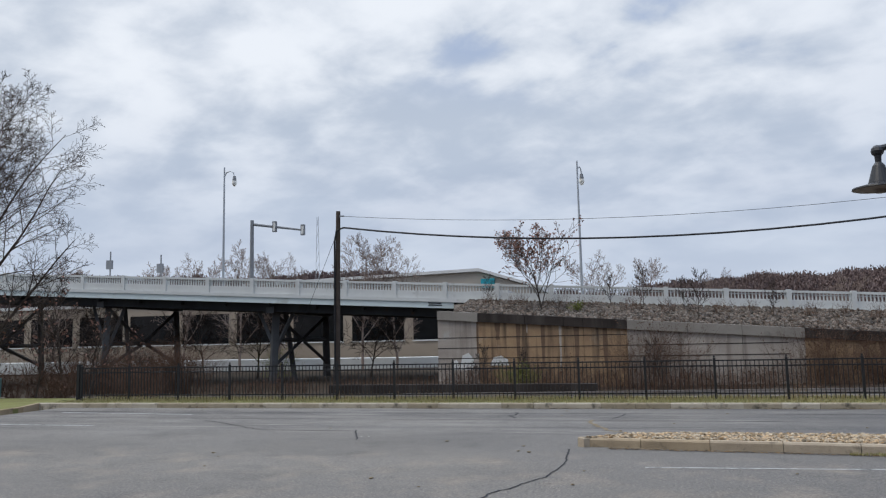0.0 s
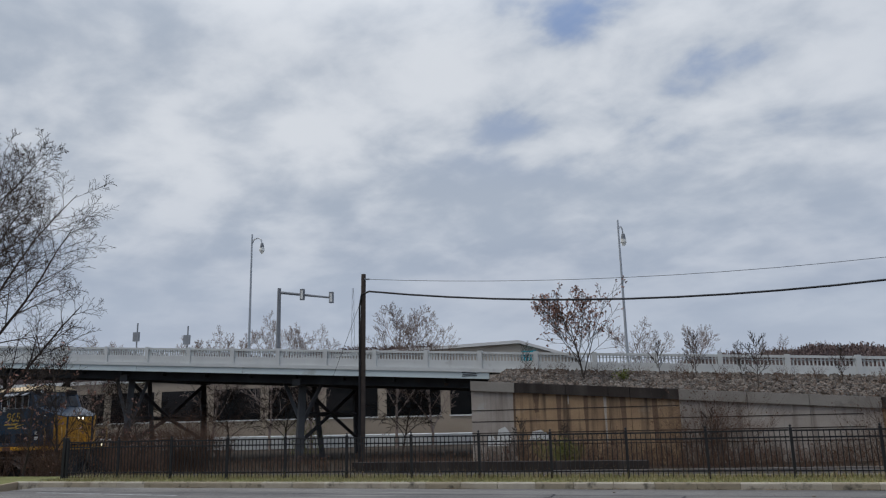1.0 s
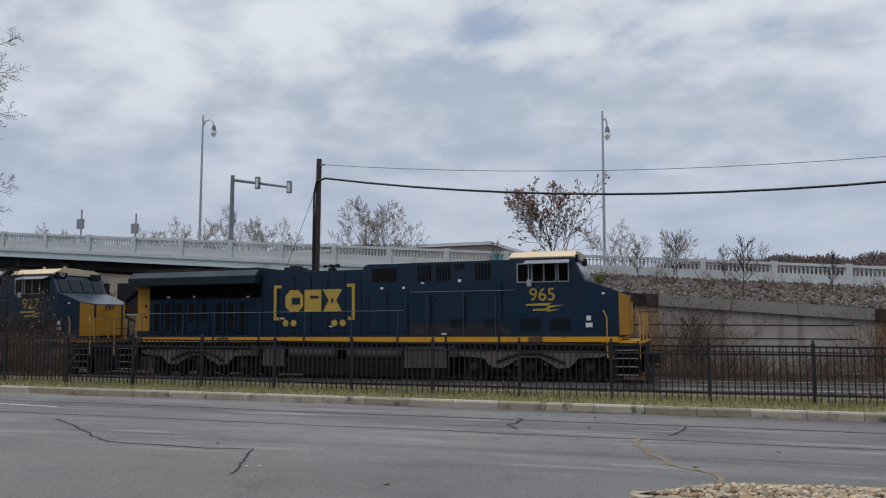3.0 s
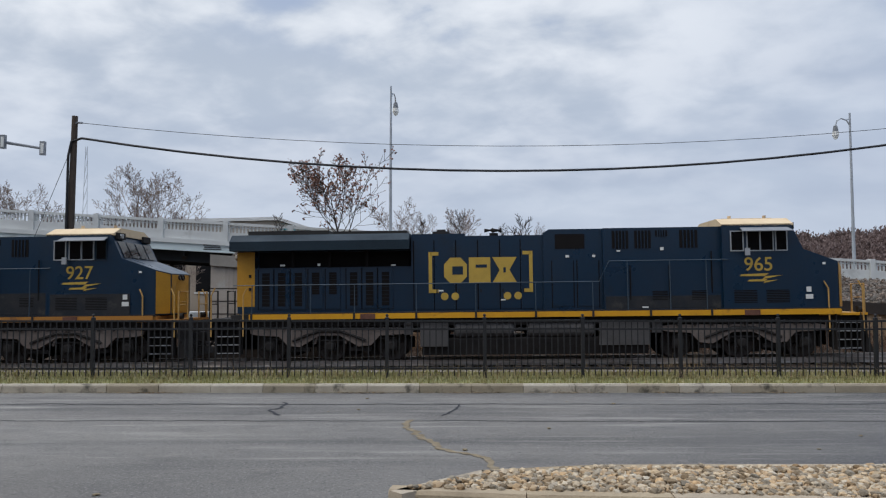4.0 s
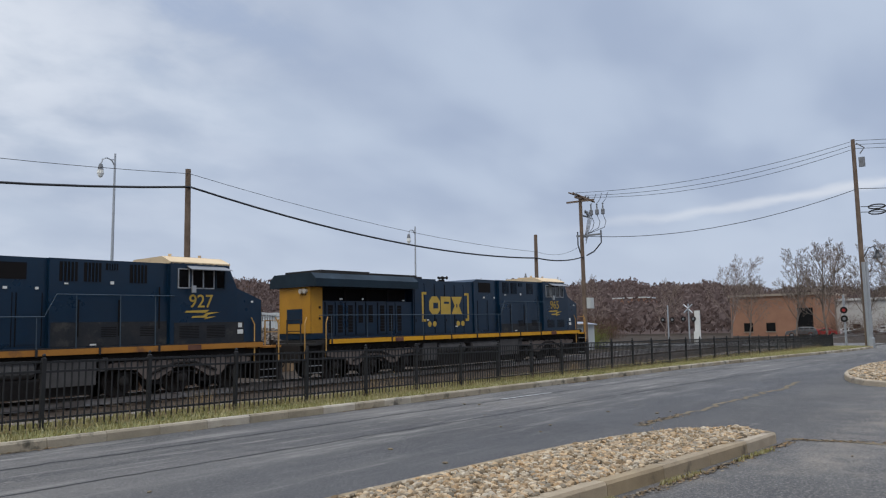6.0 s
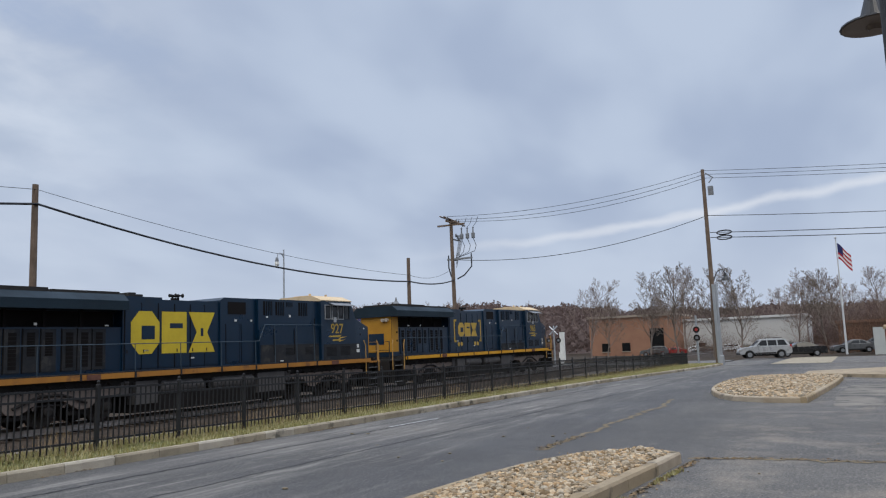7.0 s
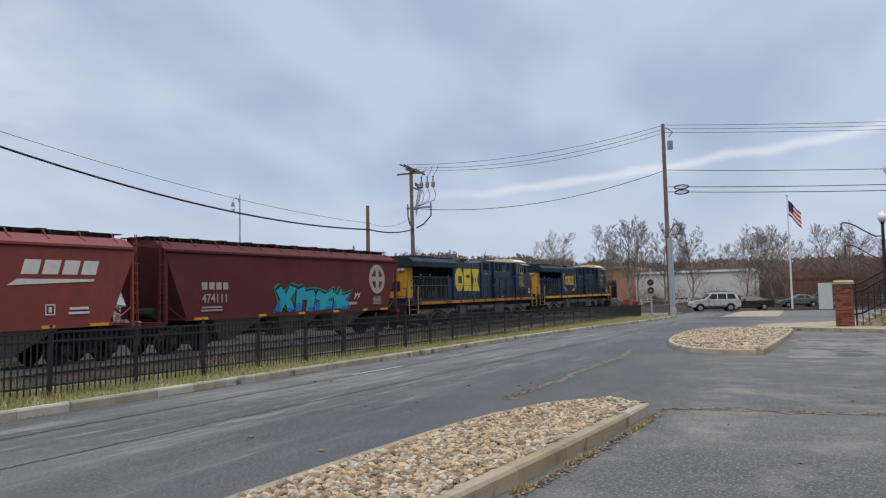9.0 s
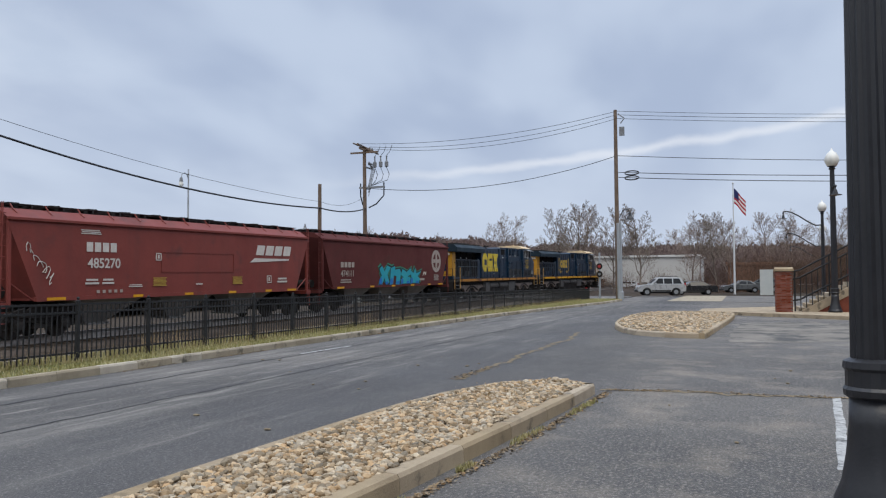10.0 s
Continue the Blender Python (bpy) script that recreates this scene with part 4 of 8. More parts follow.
# ---- the train ----
def truck(top, cx, axles, r, frame_mat, length, wheels):
    """A bogie: side frames with axle boxes, springs and brake gear; the wheelsets turn."""
    for s in (-1, 1):
        bm = bmesh.new()
        y0, y1 = sorted((s * 1.02, s * 1.16)) if len(axles) < 3 else sorted((s * 1.12, s * 1.34))
        pts = [(-length / 2 + 0.05, 0.66), (-length / 2, 0.72), (-length / 2, 0.84), (-length / 2 + 0.25, 0.98), (-length / 2 + 0.6, 1.06), (-length * 0.28, 1.0), (-0.55, 0.98), (-0.3, 1.12), (0.3, 1.12), (0.55, 0.98), (length * 0.28, 1.0), (length / 2 - 0.6, 1.06), (length / 2 - 0.25, 0.98), (length / 2, 0.84), (length / 2, 0.72), (length / 2 - 0.05, 0.66)]
        low = []
        if len(axles) > 2:
            # deep lobes between the axles, an arch over the middle one
            h = length / 2
            pts = [(-h - 0.1, 0.98), (-h - 0.1, 1.1), (-h + 0.2, 1.15), (h - 0.2, 1.15), (h + 0.1, 1.1), (h + 0.1, 0.98)]
            low = [(h - 0.15, 0.92), (1.72, 0.88), (1.42, 0.56), (1.0, 0.52), (0.62, 0.74), (0.34, 0.9), (-0.34, 0.9), (-0.62, 0.74), (-1.0, 0.52), (-1.42, 0.56), (-1.72, 0.88), (-h + 0.15, 0.92)]
        for a in reversed(axles if len(axles) < 3 else ()):
            low += [(a + 0.72, 0.52), (a + 0.5, 0.56), (a + 0.34, 0.72), (a + 0.26, 0.88), (a - 0.26, 0.88), (a - 0.34, 0.72), (a - 0.5, 0.56), (a - 0.72, 0.52)]
        prism(bm, [(cx + x, z) for x, z in pts + low], y0, y1)
        fr = part("side_frame", bm, frame_mat, top, bevel=0.02)
        if len(axles) > 2:
            bm = bmesh.new()
            tube(bm, [(cx - 1.25, s * 1.36, 0.72), (cx - 0.8, s * 1.36, 0.9), (cx - 0.35, s * 1.36, 1.04), (cx + 0.35, s * 1.36, 1.04), (cx + 0.8, s * 1.36, 0.9), (cx + 1.25, s * 1.36, 0.72)], 0.05, 6)
            part("equaliser_arch", bm, UNDER, fr)
        for a in axles:
            bm = bmesh.new()
            bx(bm, cx + a - 0.2, cx + a + 0.2, min(s * 1.0, s * 1.2), max(s * 1.0, s * 1.2), r - 0.16, r + 0.24)
            tube(bm, [(cx + a, s * 1.2, r), (cx + a, s * 1.26, r), (cx + a, s * 1.29, r)], [0.17, 0.165, 0.1], 14)
            part("axle_box", bm, frame_mat if len(axles) < 3 else UNDER, fr, bevel=0.02)
        for a, b in zip(axles, axles[1:]):
            bm = bmesh.new()
            m = (a + b) / 2
            for k in (-0.16, 0.16):
                for z in range(5):
                    lathe(bm, ((0.1, 0.5 + 0.07 * z), (0.115, 0.52 + 0.07 * z), (0.1, 0.545 + 0.07 * z)), (cx + m + k, s * 1.12), 8)
            bx(bm, cx + m - 0.35, cx + m + 0.35, min(s * 1.02, s * 1.2), max(s * 1.02, s * 1.2), 0.36, 0.49)
            part("spring_nest", bm, UNDER, fr)
        bm = bmesh.new()
        for a in axles:
            bx(bm, cx + a + r + 0.02, cx + a + r + 0.12, min(s * 0.7, s * 0.85), max(s * 0.7, s * 0.85), 0.35, 0.75)
        tube(bm, [(cx - length / 2 + 0.3, s * 1.22, 0.8), (cx - 0.3, s * 1.22, 0.72), (cx + 0.3, s * 1.22, 0.72), (cx + length / 2 - 0.3, s * 1.22, 0.8)], 0.03, 6)
        part("brake_gear", bm, UNDER, top)
    bm = bmesh.new()
    bx(bm, cx - 0.4, cx + 0.4, -1.02, 1.02, 0.55, 0.95)
    part("bolster", bm, UNDER, top)
    if len(axles) > 2:
        for a in axles:
            bm = bmesh.new()
            bx(bm, cx + a - 0.85 if a > 0 else cx + a + 0.1, cx + a - 0.1 if a > 0 else cx + a + 0.85, -0.6, 0.6, 0.18, 0.95)
            part("traction_motor", bm, UNDER, top, bevel=0.04)
        for s in (-1, 1):
            for a in (-1.05, 1.05):
                bm = bmesh.new()
                tube(bm, [(cx + a - 0.22, s * 1.2, 1.02), (cx + a + 0.22, s * 1.2, 1.02)], 0.11, 10)
                bx(bm, cx + a + 0.2, cx + a + 0.45, min(s * 1.16, s * 1.22), max(s * 1.16, s * 1.22), 0.98, 1.06)
                part("brake_cylinder", bm, frame_mat, top)
                bm = bmesh.new()
                tube(bm, [(cx + a * 0.5, s * 1.2, 0.62), (cx + a * 0.5 + 0.12, s * 1.22, 0.9)], 0.05, 8)
                part("damper", bm, frame_mat, top)
    for a in axles:
        bm = bmesh.new()
        for s in (-1, 1):
            y = s * 0.75
            tube(bm, [(0, y - s * 0.05, 0), (0, y - s * 0.04, 0), (0, y + s * 0.05, 0), (0, y + s * 0.07, 0)], [r + 0.025, r + 0.02, r, r - 0.05], 24)
            for k in range(6):
                an = k * math.pi / 3
                tube(bm, [(0.3 * r * math.cos(an), y + s * 0.07, 0.3 * r * math.sin(an)), (0.75 * r * math.cos(an), y + s * 0.075, 0.75 * r * math.sin(an))], 0.035, 5)
        tube(bm, [(0, -1.0, 0), (0, 1.0, 0)], 0.09, 10)
        w = part("wheelset", bm, WHEEL, top, "steel wheels on an axle, worn bright at the rim", at=pose(cx + a, 0, r))
        wheels.append((w, cx + a, r))


def stripes(bm, y, x0, x1, z0, z1, n, gap, d=0.012):
    """Flat bars standing for writing too small to read."""
    h = (z1 - z0) / n
    for i in range(n):
        bx(bm, x0 + (i % 2) * gap, x1 - ((i * 7) % 3) * gap, y - d, y, z0 + i * h + h * 0.2, z0 + i * h + h * 0.75)


def emblem(parent, x0, x1, z0, z1, y, material, s):
    """Three heavy slab forms in place of the railway's mark."""
    w = (x1 - x0) / 3
    h = z1 - z0
    d0, d1 = sorted((y, y + s * 0.008))
    forms = []
    forms.append([(0.28, 0), (0.70, 0), (0.96, 0.26), (0.96, 0.74), (0.70, 1), (0.28, 1), (0.02, 0.74), (0.02, 0.26)])
    forms.append([(0.04, 0), (0.92, 0), (0.92, 1), (0.04, 1)])
    forms.append([(0.0, 0), (1.0, 0), (0.7, 0.5), (1.0, 1), (0.0, 1), (0.3, 0.5)])
    holes = ((0.36, 0.80, 0.34, 0.66), (0.32, 0.78, 0.60, 0.72), (0.45, 0.55, 0.4, 0.6))
    for i, f in enumerate(forms):
        bm = bmesh.new()
        pts = [(x0 + w * (i + a), z0 + h * b) for a, b in f]
        prism(bm, pts, d0, d1)
        mk = part("mark", bm, material, parent, "heavy yellow slab of the painted mark")
        a, b, c, d = holes[i]
        bm = bmesh.new()
        e0, e1 = sorted((y + s * 0.008, y + s * 0.012))
        bx(bm, x0 + w * (i + a), x0 + w * (i + b), e0, e1, z0 + h * c, z0 + h * d)
        part("mark_opening", bm, BLUE, mk)


def locomotive(name, number, old, label):
    top = thing(name, label, "locomotive", "locomotives of the train")
    wheels = []
    stripe = STRIPE_OLD if old else STRIPE
    low_mat = GRIME if old else BLUE
    # frame and sills
    bm = bmesh.new()
    bx(bm, -10.95, 10.95, -1.3, 1.3, 1.2, 1.47)
    bx(bm, -9.3, 10.0, -0.55, 0.55, 0.95, 1.2)
    part("underframe", bm, UNDER, top)
    bm = bmesh.new()
    bx(bm, -9.6, 10.15, -1.55, 1.55, 1.62, 1.68)
    part("walkway", bm, GRIME, top)
    for s in (-1, 1):
        bm = bmesh.new()
        y0, y1 = sorted((s * 1.5, s * 1.56))
        bx(bm, -9.55, 10.12, y0, y1, 1.46, 1.64)
        part("side_sill", bm, stripe, top, "yellow sill stripe, rusty in places")
        y0, y1 = sorted((s * 1.56, s * 1.585))
        for x in (-9.5, -6.0, -3.9, -1.9, 0.1, 2.0, 3.9, 5.9):
            bm = bmesh.new()
            bx(bm, x, x + 0.07, y0, y1, 1.44, 1.66)
            part("stanchion_foot", bm, GRIME, top)
        for x in (-5.5, 7.25):
            bm = bmesh.new()
            bx(bm, x - 0.25, x + 0.25, y0, y1, 1.45, 1.63)
            part("jacking_pad", bm, PAD_RUST, top, "rusty red-brown jacking pad")
    # long hood: engine and radiator sections
    hood = bmesh.new()
    bx(hood, -10.1, -4.05, -1.02, 1.02, 1.66, 3.22)
    bx(hood, -10.1, -9.5, -1.02, 1.02, 3.22, 3.86)
    bx(hood, -9.5, -4.05, -0.6, 0.6, 3.22, 3.86)
    part("radiator_hood", hood, BLUE, top, bevel=0.02)
    bm = bmesh.new()
    bx(bm, -4.05, 0.45, -1.08, 1.08, 1.66, 4.24)
    bx(bm, -4.05, -2.2, -0.9, 0.9, 4.24, 4.34)
    engine = part("engine_hood", bm, BLUE, top, bevel=0.03)
    bm = bmesh.new()
    prism(bm, [(0.45, 1.66), (2.45, 1.66), (2.45, 4.42), (0.65, 4.42), (0.45, 4.3)], -1.16, 1.16)
    part("blower_hood", bm, BLUE, top, bevel=0.03)
    bm = bmesh.new()
    bx(bm, 2.45, 6.35, -1.36, 1.36, 1.66, 3.1)
    bx(bm, 2.45, 6.35, -1.30, 1.30, 3.1, 4.42)
    aux = part("equipment_cab", bm, BLUE, top, bevel=0.03)
    for s in (-1, 1):
        bm = bmesh.new()
        y0, y1 = sorted((s * 1.364, s * 1.372))
        bx(bm, 2.5, 6.3, y0, y1, 1.7, 2.45 if old else 2.12)
        part("grime_panel", bm, GRIME_BLUE, top, "grimy grey lower panel")
    # radiator wings
    bm = bmesh.new()
    prism(bm, [(-1.5, 3.80), (1.5, 3.80), (1.5, 4.12), (1.2, 4.36), (-1.2, 4.36), (-1.5, 4.12)], -10.25, -4.1, "x")
    part("radiator_wing", bm, BLUE_ROOF, top, "overhanging dark blue radiator wing", bevel=0.02)
    bm = bmesh.new()
    bx(bm, -9.7, -6.9, -1.15, 1.15, 4.36, 4.5)
    bx(bm, -6.75, -4.2, -1.1, 1.1, 4.36, 4.46)
    part("radiator_screen", bm, GRIME, top)
    # black sheets back the recess and put in the shade under the wing
    bm = bmesh.new()
    for s in (-1, 1):
        y0, y1 = sorted((s * 0.6, s * 0.62))
        bx(bm, -9.45, -4.1, y0, y1, 3.25, 3.78)
    part("intake_screen", bm, GRILLE, top)
    for s in (-1, 1):
        for x in (-8.2, -6.9, -5.6):
            bm = bmesh.new()
            y0, y1 = sorted((s * 0.9, s * 1.0))
            bx(bm, x - 0.05, x + 0.05, y0, y1, 3.2, 3.82)
            part("wing_post", bm, GRILLE, top)
    # doors with louvred grilles on the hood sides
    for s in (-1, 1):
        for k, x in enumerate((-9.35, -8.8, -8.22, -7.62, -7.02, -6.3, -5.75, -5.2)):
            bm = bmesh.new()
            y0, y1 = sorted((s * 1.02, s * 1.055))
            bx(bm, x, x + 0.5, y0, y1, 1.8, 3.16)
            d = part("hood_door", bm, GRIME_BLUE if old else BLUE, top, bevel=0.015)
            bm = bmesh.new()
            e0, e1 = sorted((s * 1.02, s * 1.026))
            bx(bm, x - 0.04, x + 0.0, e0, e1, 1.78, 3.18)
            part("door_gap", bm, GRILLE, d)
            bm = bmesh.new()
            y0, y1 = sorted((s * 1.055, s * 1.063))
            lo = 1.9 if k not in (3, 4) else 2.3
            for j in range(9):
                bx(bm, x + 0.12, x + 0.38, y0, y1, lo + j * (3.06 - lo) / 9, lo + (j + 0.9) * (3.06 - lo) / 9)
            part("door_grille", bm, GRILLE, d)
        for x in (-3.95, -3.25, -2.5, -1.75, -1.0, -0.3):
            bm = bmesh.new()
            y0, y1 = sorted((s * 1.08, s * 1.1))
            bx(bm, x, x + 0.66, y0, y1, 1.75, 4.05)
            d = part("engine_door", bm, BLUE, top, bevel=0.01)
            bm = bmesh.new()
            bx(bm, x + 0.05, x + 0.09, y0 - 0.02, y1 + 0.02, 2.3, 2.42)
            part("latch", bm, GRIME, d)
            bm = bmesh.new()
            e0, e1 = sorted((s * 1.08, s * 1.086))
            bx(bm, x - 0.045, x - 0.005, e0, e1, 1.72, 4.1)
            part("door_gap", bm, GRILLE, d)
        for x in (0.75, 1.6):
            bm = bmesh.new()
            y0, y1 = sorted((s * 1.16, s * 1.178))
            bx(bm, x, x + 0.7, y0, y1, 1.8, 3.3)
            d = part("hood_door", bm, BLUE, top, bevel=0.01)
            bm = bmesh.new()
            e0, e1 = sorted((s * 1.16, s * 1.166))
            for xa in (x - 0.035, x + 0.705):
                bx(bm, xa, xa + 0.03, e0, e1, 1.75, 3.35)
            part("door_gap", bm, GRILLE, d)
        bm = bmesh.new()
        y0, y1 = sorted((s * 1.16, s * 1.175))
        bx(bm, 0.85, 1.85, y0, y1, 3.75, 4.25)
        part("intake_grille", bm, GRILLE, top, "dark square intake grille")
        for x, w in ((2.75, 0.55), (3.5, 0.55), (4.2, 0.4), (5.0, 0.6)):
            g = bmesh.new()
            y0, y1 = sorted((s * 1.302, s * 1.31))
            z0 = 3.72 if w > 0.5 else 4.12
            bx(g, x, x + w, y0, y1, z0, 4.32)
            o = part("louvre", g, GRILLE, aux)
            bm = bmesh.new()
            y0, y1 = sorted((s * 1.31, s * 1.335))
            for j in range(1, 5):
                bx(bm, x + w * j / 5 - 0.015, x + w * j / 5 + 0.015, y0, y1, z0, 4.32)
            part("slat", bm, BLUE, o)
        for x in (4.05, 5.35):
            bm = bmesh.new()
            y0, y1 = sorted((s * 1.36, s * 1.375))
            for j in range(6):
                bx(bm, x, x + 0.5, y0, y1, 1.98 + 0.055 * j, 2.005 + 0.055 * j)
            part("vent", bm, GRILLE, aux)
        for x, z0, z1 in ((3.3, 2.0, 3.15), (4.6, 2.0, 3.15), (6.0, 2.2, 3.6)):
            bm = bmesh.new()
            y0, y1 = sorted((s * 1.365, s * 1.385))
            bx(bm, x, x + 0.04, y0, y1, z0, z1)
            part("seam_strip", bm, GRILLE, aux)
        # little decals
        for x, z, w, h in ((-8.6, 3.28, 0.17, 0.06), (-7.3, 3.28, 0.1, 0.08), (-4.75, 3.25, 0.15, 0.05), (-3.2, 2.35, 0.24, 0.05), (-1.0, 2.02, 0.16, 0.05), (1.2, 3.45, 0.12, 0.08), (2.1, 3.45, 0.1, 0.08), (2.9, 3.62, 0.12, 0.05), (4.35, 3.65, 0.12, 0.1), (3.7, 1.72, 0.2, 0.05), (9.05, 2.2, 0.16, 0.17), (9.02, 1.97, 0.24, 0.15), (9.6, 3.1, 0.1, 0.07)):
            bm = bmesh.new()
            yy = 1.066 if x < -4.1 else 1.104 if x < 0.45 else 1.18 if x < 2.45 else 1.312 if (x < 6.3 and z > 3.1) else 1.374 if x < 6.3 else 1.508
            y0, y1 = sorted((s * yy, s * (yy + 0.006)))
            bx(bm, x, x + w, y0, y1, z, z + h)
            part("decal", bm, STICKER, top)
    # roof gear
    bm = bmesh.new()
    bx(bm, -3.35, -2.75, -0.5, 0.5, 4.34, 4.46)
    bx(bm, -3.2, -2.9, -0.3, 0.3, 4.46, 4.54)
    part("exhaust_stack", bm, GRIME, top)
    bm = bmesh.new()
    bx(bm, -1.35, -1.05, -0.5, -0.35, 4.24, 4.38)
    for dx, dy in ((-0.28, -0.5), (0.02, -0.55), (0.0, -0.32)):
        tube(bm, [(-1.25 + dx, dy, 4.46), (-1.05 + dx, dy, 4.47), (-0.95 + dx, dy, 4.47)], [0.07, 0.03, 0.09], 8)
    part("horn", bm, UNDER, top)
    # cab and nose
    cab = bmesh.new()
    prism(cab, [(6.35, 1.66), (9.0, 1.66), (9.0, 3.62), (8.62, 4.45), (6.35, 4.45)], -1.5, 1.5)
    cabin = part("cab", cab, BLUE, top, bevel=0.03)
    bm = bmesh.new()
    prism(bm, [(-1.5, 4.42), (1.5, 4.42), (1.5, 4.48), (0.95, 4.70), (-0.95, 4.70), (-1.5, 4.48)], 6.33, 8.7, "x")
    part("cab_roof", bm, CREAM, top, "sun-faded cream cab roof", bevel=0.02)
    bm = bmesh.new()
    bx(bm, 6.7, 8.4, -0.45, 0.45, 4.70, 4.76)
    for x in (7.0, 8.2):
        tube(bm, [(x, -0.3, 4.76), (x, -0.3, 4.86)], 0.06, 8)
    part("antenna", bm, CREAM, top)
    nose = bmesh.new()
    half = [(9.0, 1.5), (10.14, 1.40), (10.46, 0.9), (10.46, -0.9), (10.14, -1.40), (9.0, -1.5)]
    lo = [nose.verts.new((x, y, 1.66)) for x, y in half]
    hi = [nose.verts.new((x, y, 3.62 - 0.36 * (x - 9.0))) for x, y in half]
    for k in range(len(half)):
        q = (k + 1) % len(half)
        nose.faces.new((lo[k], lo[q], hi[q], hi[k]))
    nose.faces.new(lo[::-1])
    nose.faces.new(hi)
    part("nose", nose, BLUE, top, bevel=0.02)
    bm = bmesh.new()
    bx(bm, 10.46, 10.475, -0.78, 0.78, 1.7, 3.06)
    for s in (-1, 1):
        v = [bm.verts.new(c) for c in ((10.155, s * 1.408, 1.7), (10.47, s * 0.912, 1.7), (10.47, s * 0.912, 3.05), (10.155, s * 1.408, 3.17))]
        bm.faces.new(v)
    part("nose_panel", bm, YELLOW, top, "yellow front of the nose")
    bm = bmesh.new()
    bx(bm, 10.475, 10.49, -0.35, 0.35, 1.75, 2.9)
    for z in (2.1, 2.5):
        tube(bm, [(10.48, -0.3, z), (10.56, -0.3, z), (10.56, 0.3, z), (10.48, 0.3, z)], 0.015, 5)
    part("nose_door", bm, YELLOW, top, bevel=0.01)
    # windshield, number boxes, headlamps
    bm = bmesh.new()
    for y0, y1 in ((-1.3, -0.75), (-0.65, -0.05), (0.05, 0.65), (0.75, 1.3)):
        v = [bm.verts.new(c) for c in ((9.015, y0, 3.66), (9.015, y1, 3.66), (8.75, y1, 4.22), (8.75, y0, 4.22))]
        bm.faces.new(v)
    part("windshield", bm, CAB_GLASS, cabin)
    bm = bmesh.new()
    for s in (-1, 1):
        bx(bm, 8.45, 8.78, s * 1.05 - 0.3, s * 1.05 + 0.3, 4.3, 4.52)
    part("number_box", bm, UNDER, cabin)
    lettering("number", number, 0.2, STICKER, cabin, pose(8.79, -1.05, 4.34, 90, 0, 90), 0.01)
    for y in (-0.14, 0.14):
        bm = bmesh.new()
        tube(bm, [(10.47, y, 2.96), (10.49, y, 2.96)], 0.08, 12)
        hl = part("headlamp", bm, LAMP_OFF if old else LAMP_ON, top)
        bm = bmesh.new()
        tube(bm, [(10.46, y, 2.96), (10.54, y, 2.96)], 0.1, 12, False)
        part("lamp_hood", bm, UNDER, hl)
    for y in (-1.1, 1.1):
        bm = bmesh.new()
        tube(bm, [(10.9, y, 1.6), (10.92, y, 1.6)], 0.08, 12)
        dl = part("ditch_lamp", bm, LAMP_OFF if old else LAMP_ON, top)
        bm = bmesh.new()
        tube(bm, [(10.86, y, 1.6), (11.0, y, 1.6)], 0.1, 12, False)
        bx(bm, 10.84, 10.87, y - 0.1, y + 0.1, 1.48, 1.7)
        part("lamp_hood", bm, UNDER, dl)
    # side windows
    for s in (-1, 1):
        for x0, x1 in ((6.65, 7.02), (7.18, 7.58), (7.6, 8.0), (8.12, 8.45)):
            bm = bmesh.new()
            y0, y1 = sorted((s * 1.5, s * 1.512))
            bx(bm, x0, x1, y0, y1, 3.6, 4.22)
            w = part("side_window", bm, CAB_GLASS, cabin)
            bm = bmesh.new()
            y0, y1 = sorted((s * 1.5, s * 1.535))
            for b in ((x0 - 0.035, x0, 3.565, 4.255), (x1, x1 + 0.035, 3.565, 4.255), (x0, x1, 3.565, 3.6), (x0, x1, 4.22, 4.255)):
                bx(bm, b[0], b[1], y0, y1, b[2], b[3])
            part("window_frame", bm, ALU if not (x0 > 8 and old) else BLUE_ROOF, w)
        bm = bmesh.new()
        v = [bm.verts.new(c) for c in ((6.95, s * 1.5, 4.36), (8.5, s * 1.5, 4.36), (8.55, s * 1.9, 4.22), (6.9, s * 1.9, 4.22), (6.95, s * 1.5, 4.33), (8.5, s * 1.5, 4.33), (8.55, s * 1.9, 4.2), (6.9, s * 1.9, 4.2))]
        for f in ((0, 1, 2, 3), (7, 6, 5, 4), (2, 6, 7, 3), (0, 4, 5, 1), (1, 5, 6, 2), (3, 7, 4, 0)):
            bm.faces.new([v[i] for i in f])
        part("sun_awning", bm, GREY_STEEL, cabin)
        bm = bmesh.new()
        tube(bm, [(7.1, s * 1.5, 3.6), (7.1, s * 1.72, 3.55)], 0.02, 5)
        bx(bm, 7.02, 7.18, min(s * 1.7, s * 1.75), max(s * 1.7, s * 1.75), 3.42, 3.66)
        part("mirror", bm, ALU, cabin)
        # road number and lightning flash under the window
        m = pose(7.52, -1.508, 2.92, 90, 0, 0) if s < 0 else pose(7.52, 1.508, 2.92, 90, 0, 180)
        lettering("road_number", number, 0.64, MARKING, cabin, m, 0.006, "yellow painted road number")
        bm = bmesh.new()
        y0, y1 = sorted((s * 1.5, s * 1.508))
        prism(bm, [(6.95, 2.80), (7.85, 2.83), (7.7, 2.73), (8.3, 2.76), (7.62, 2.63), (7.74, 2.73), (6.9, 2.74)], y0, y1)
        prism(bm, [(7.2, 2.62), (7.8, 2.64), (7.72, 2.58), (8.15, 2.61), (7.65, 2.50), (7.72, 2.56), (7.15, 2.56)], y0, y1)
        part("flash", bm, MARKING, cabin)
        bm = bmesh.new()
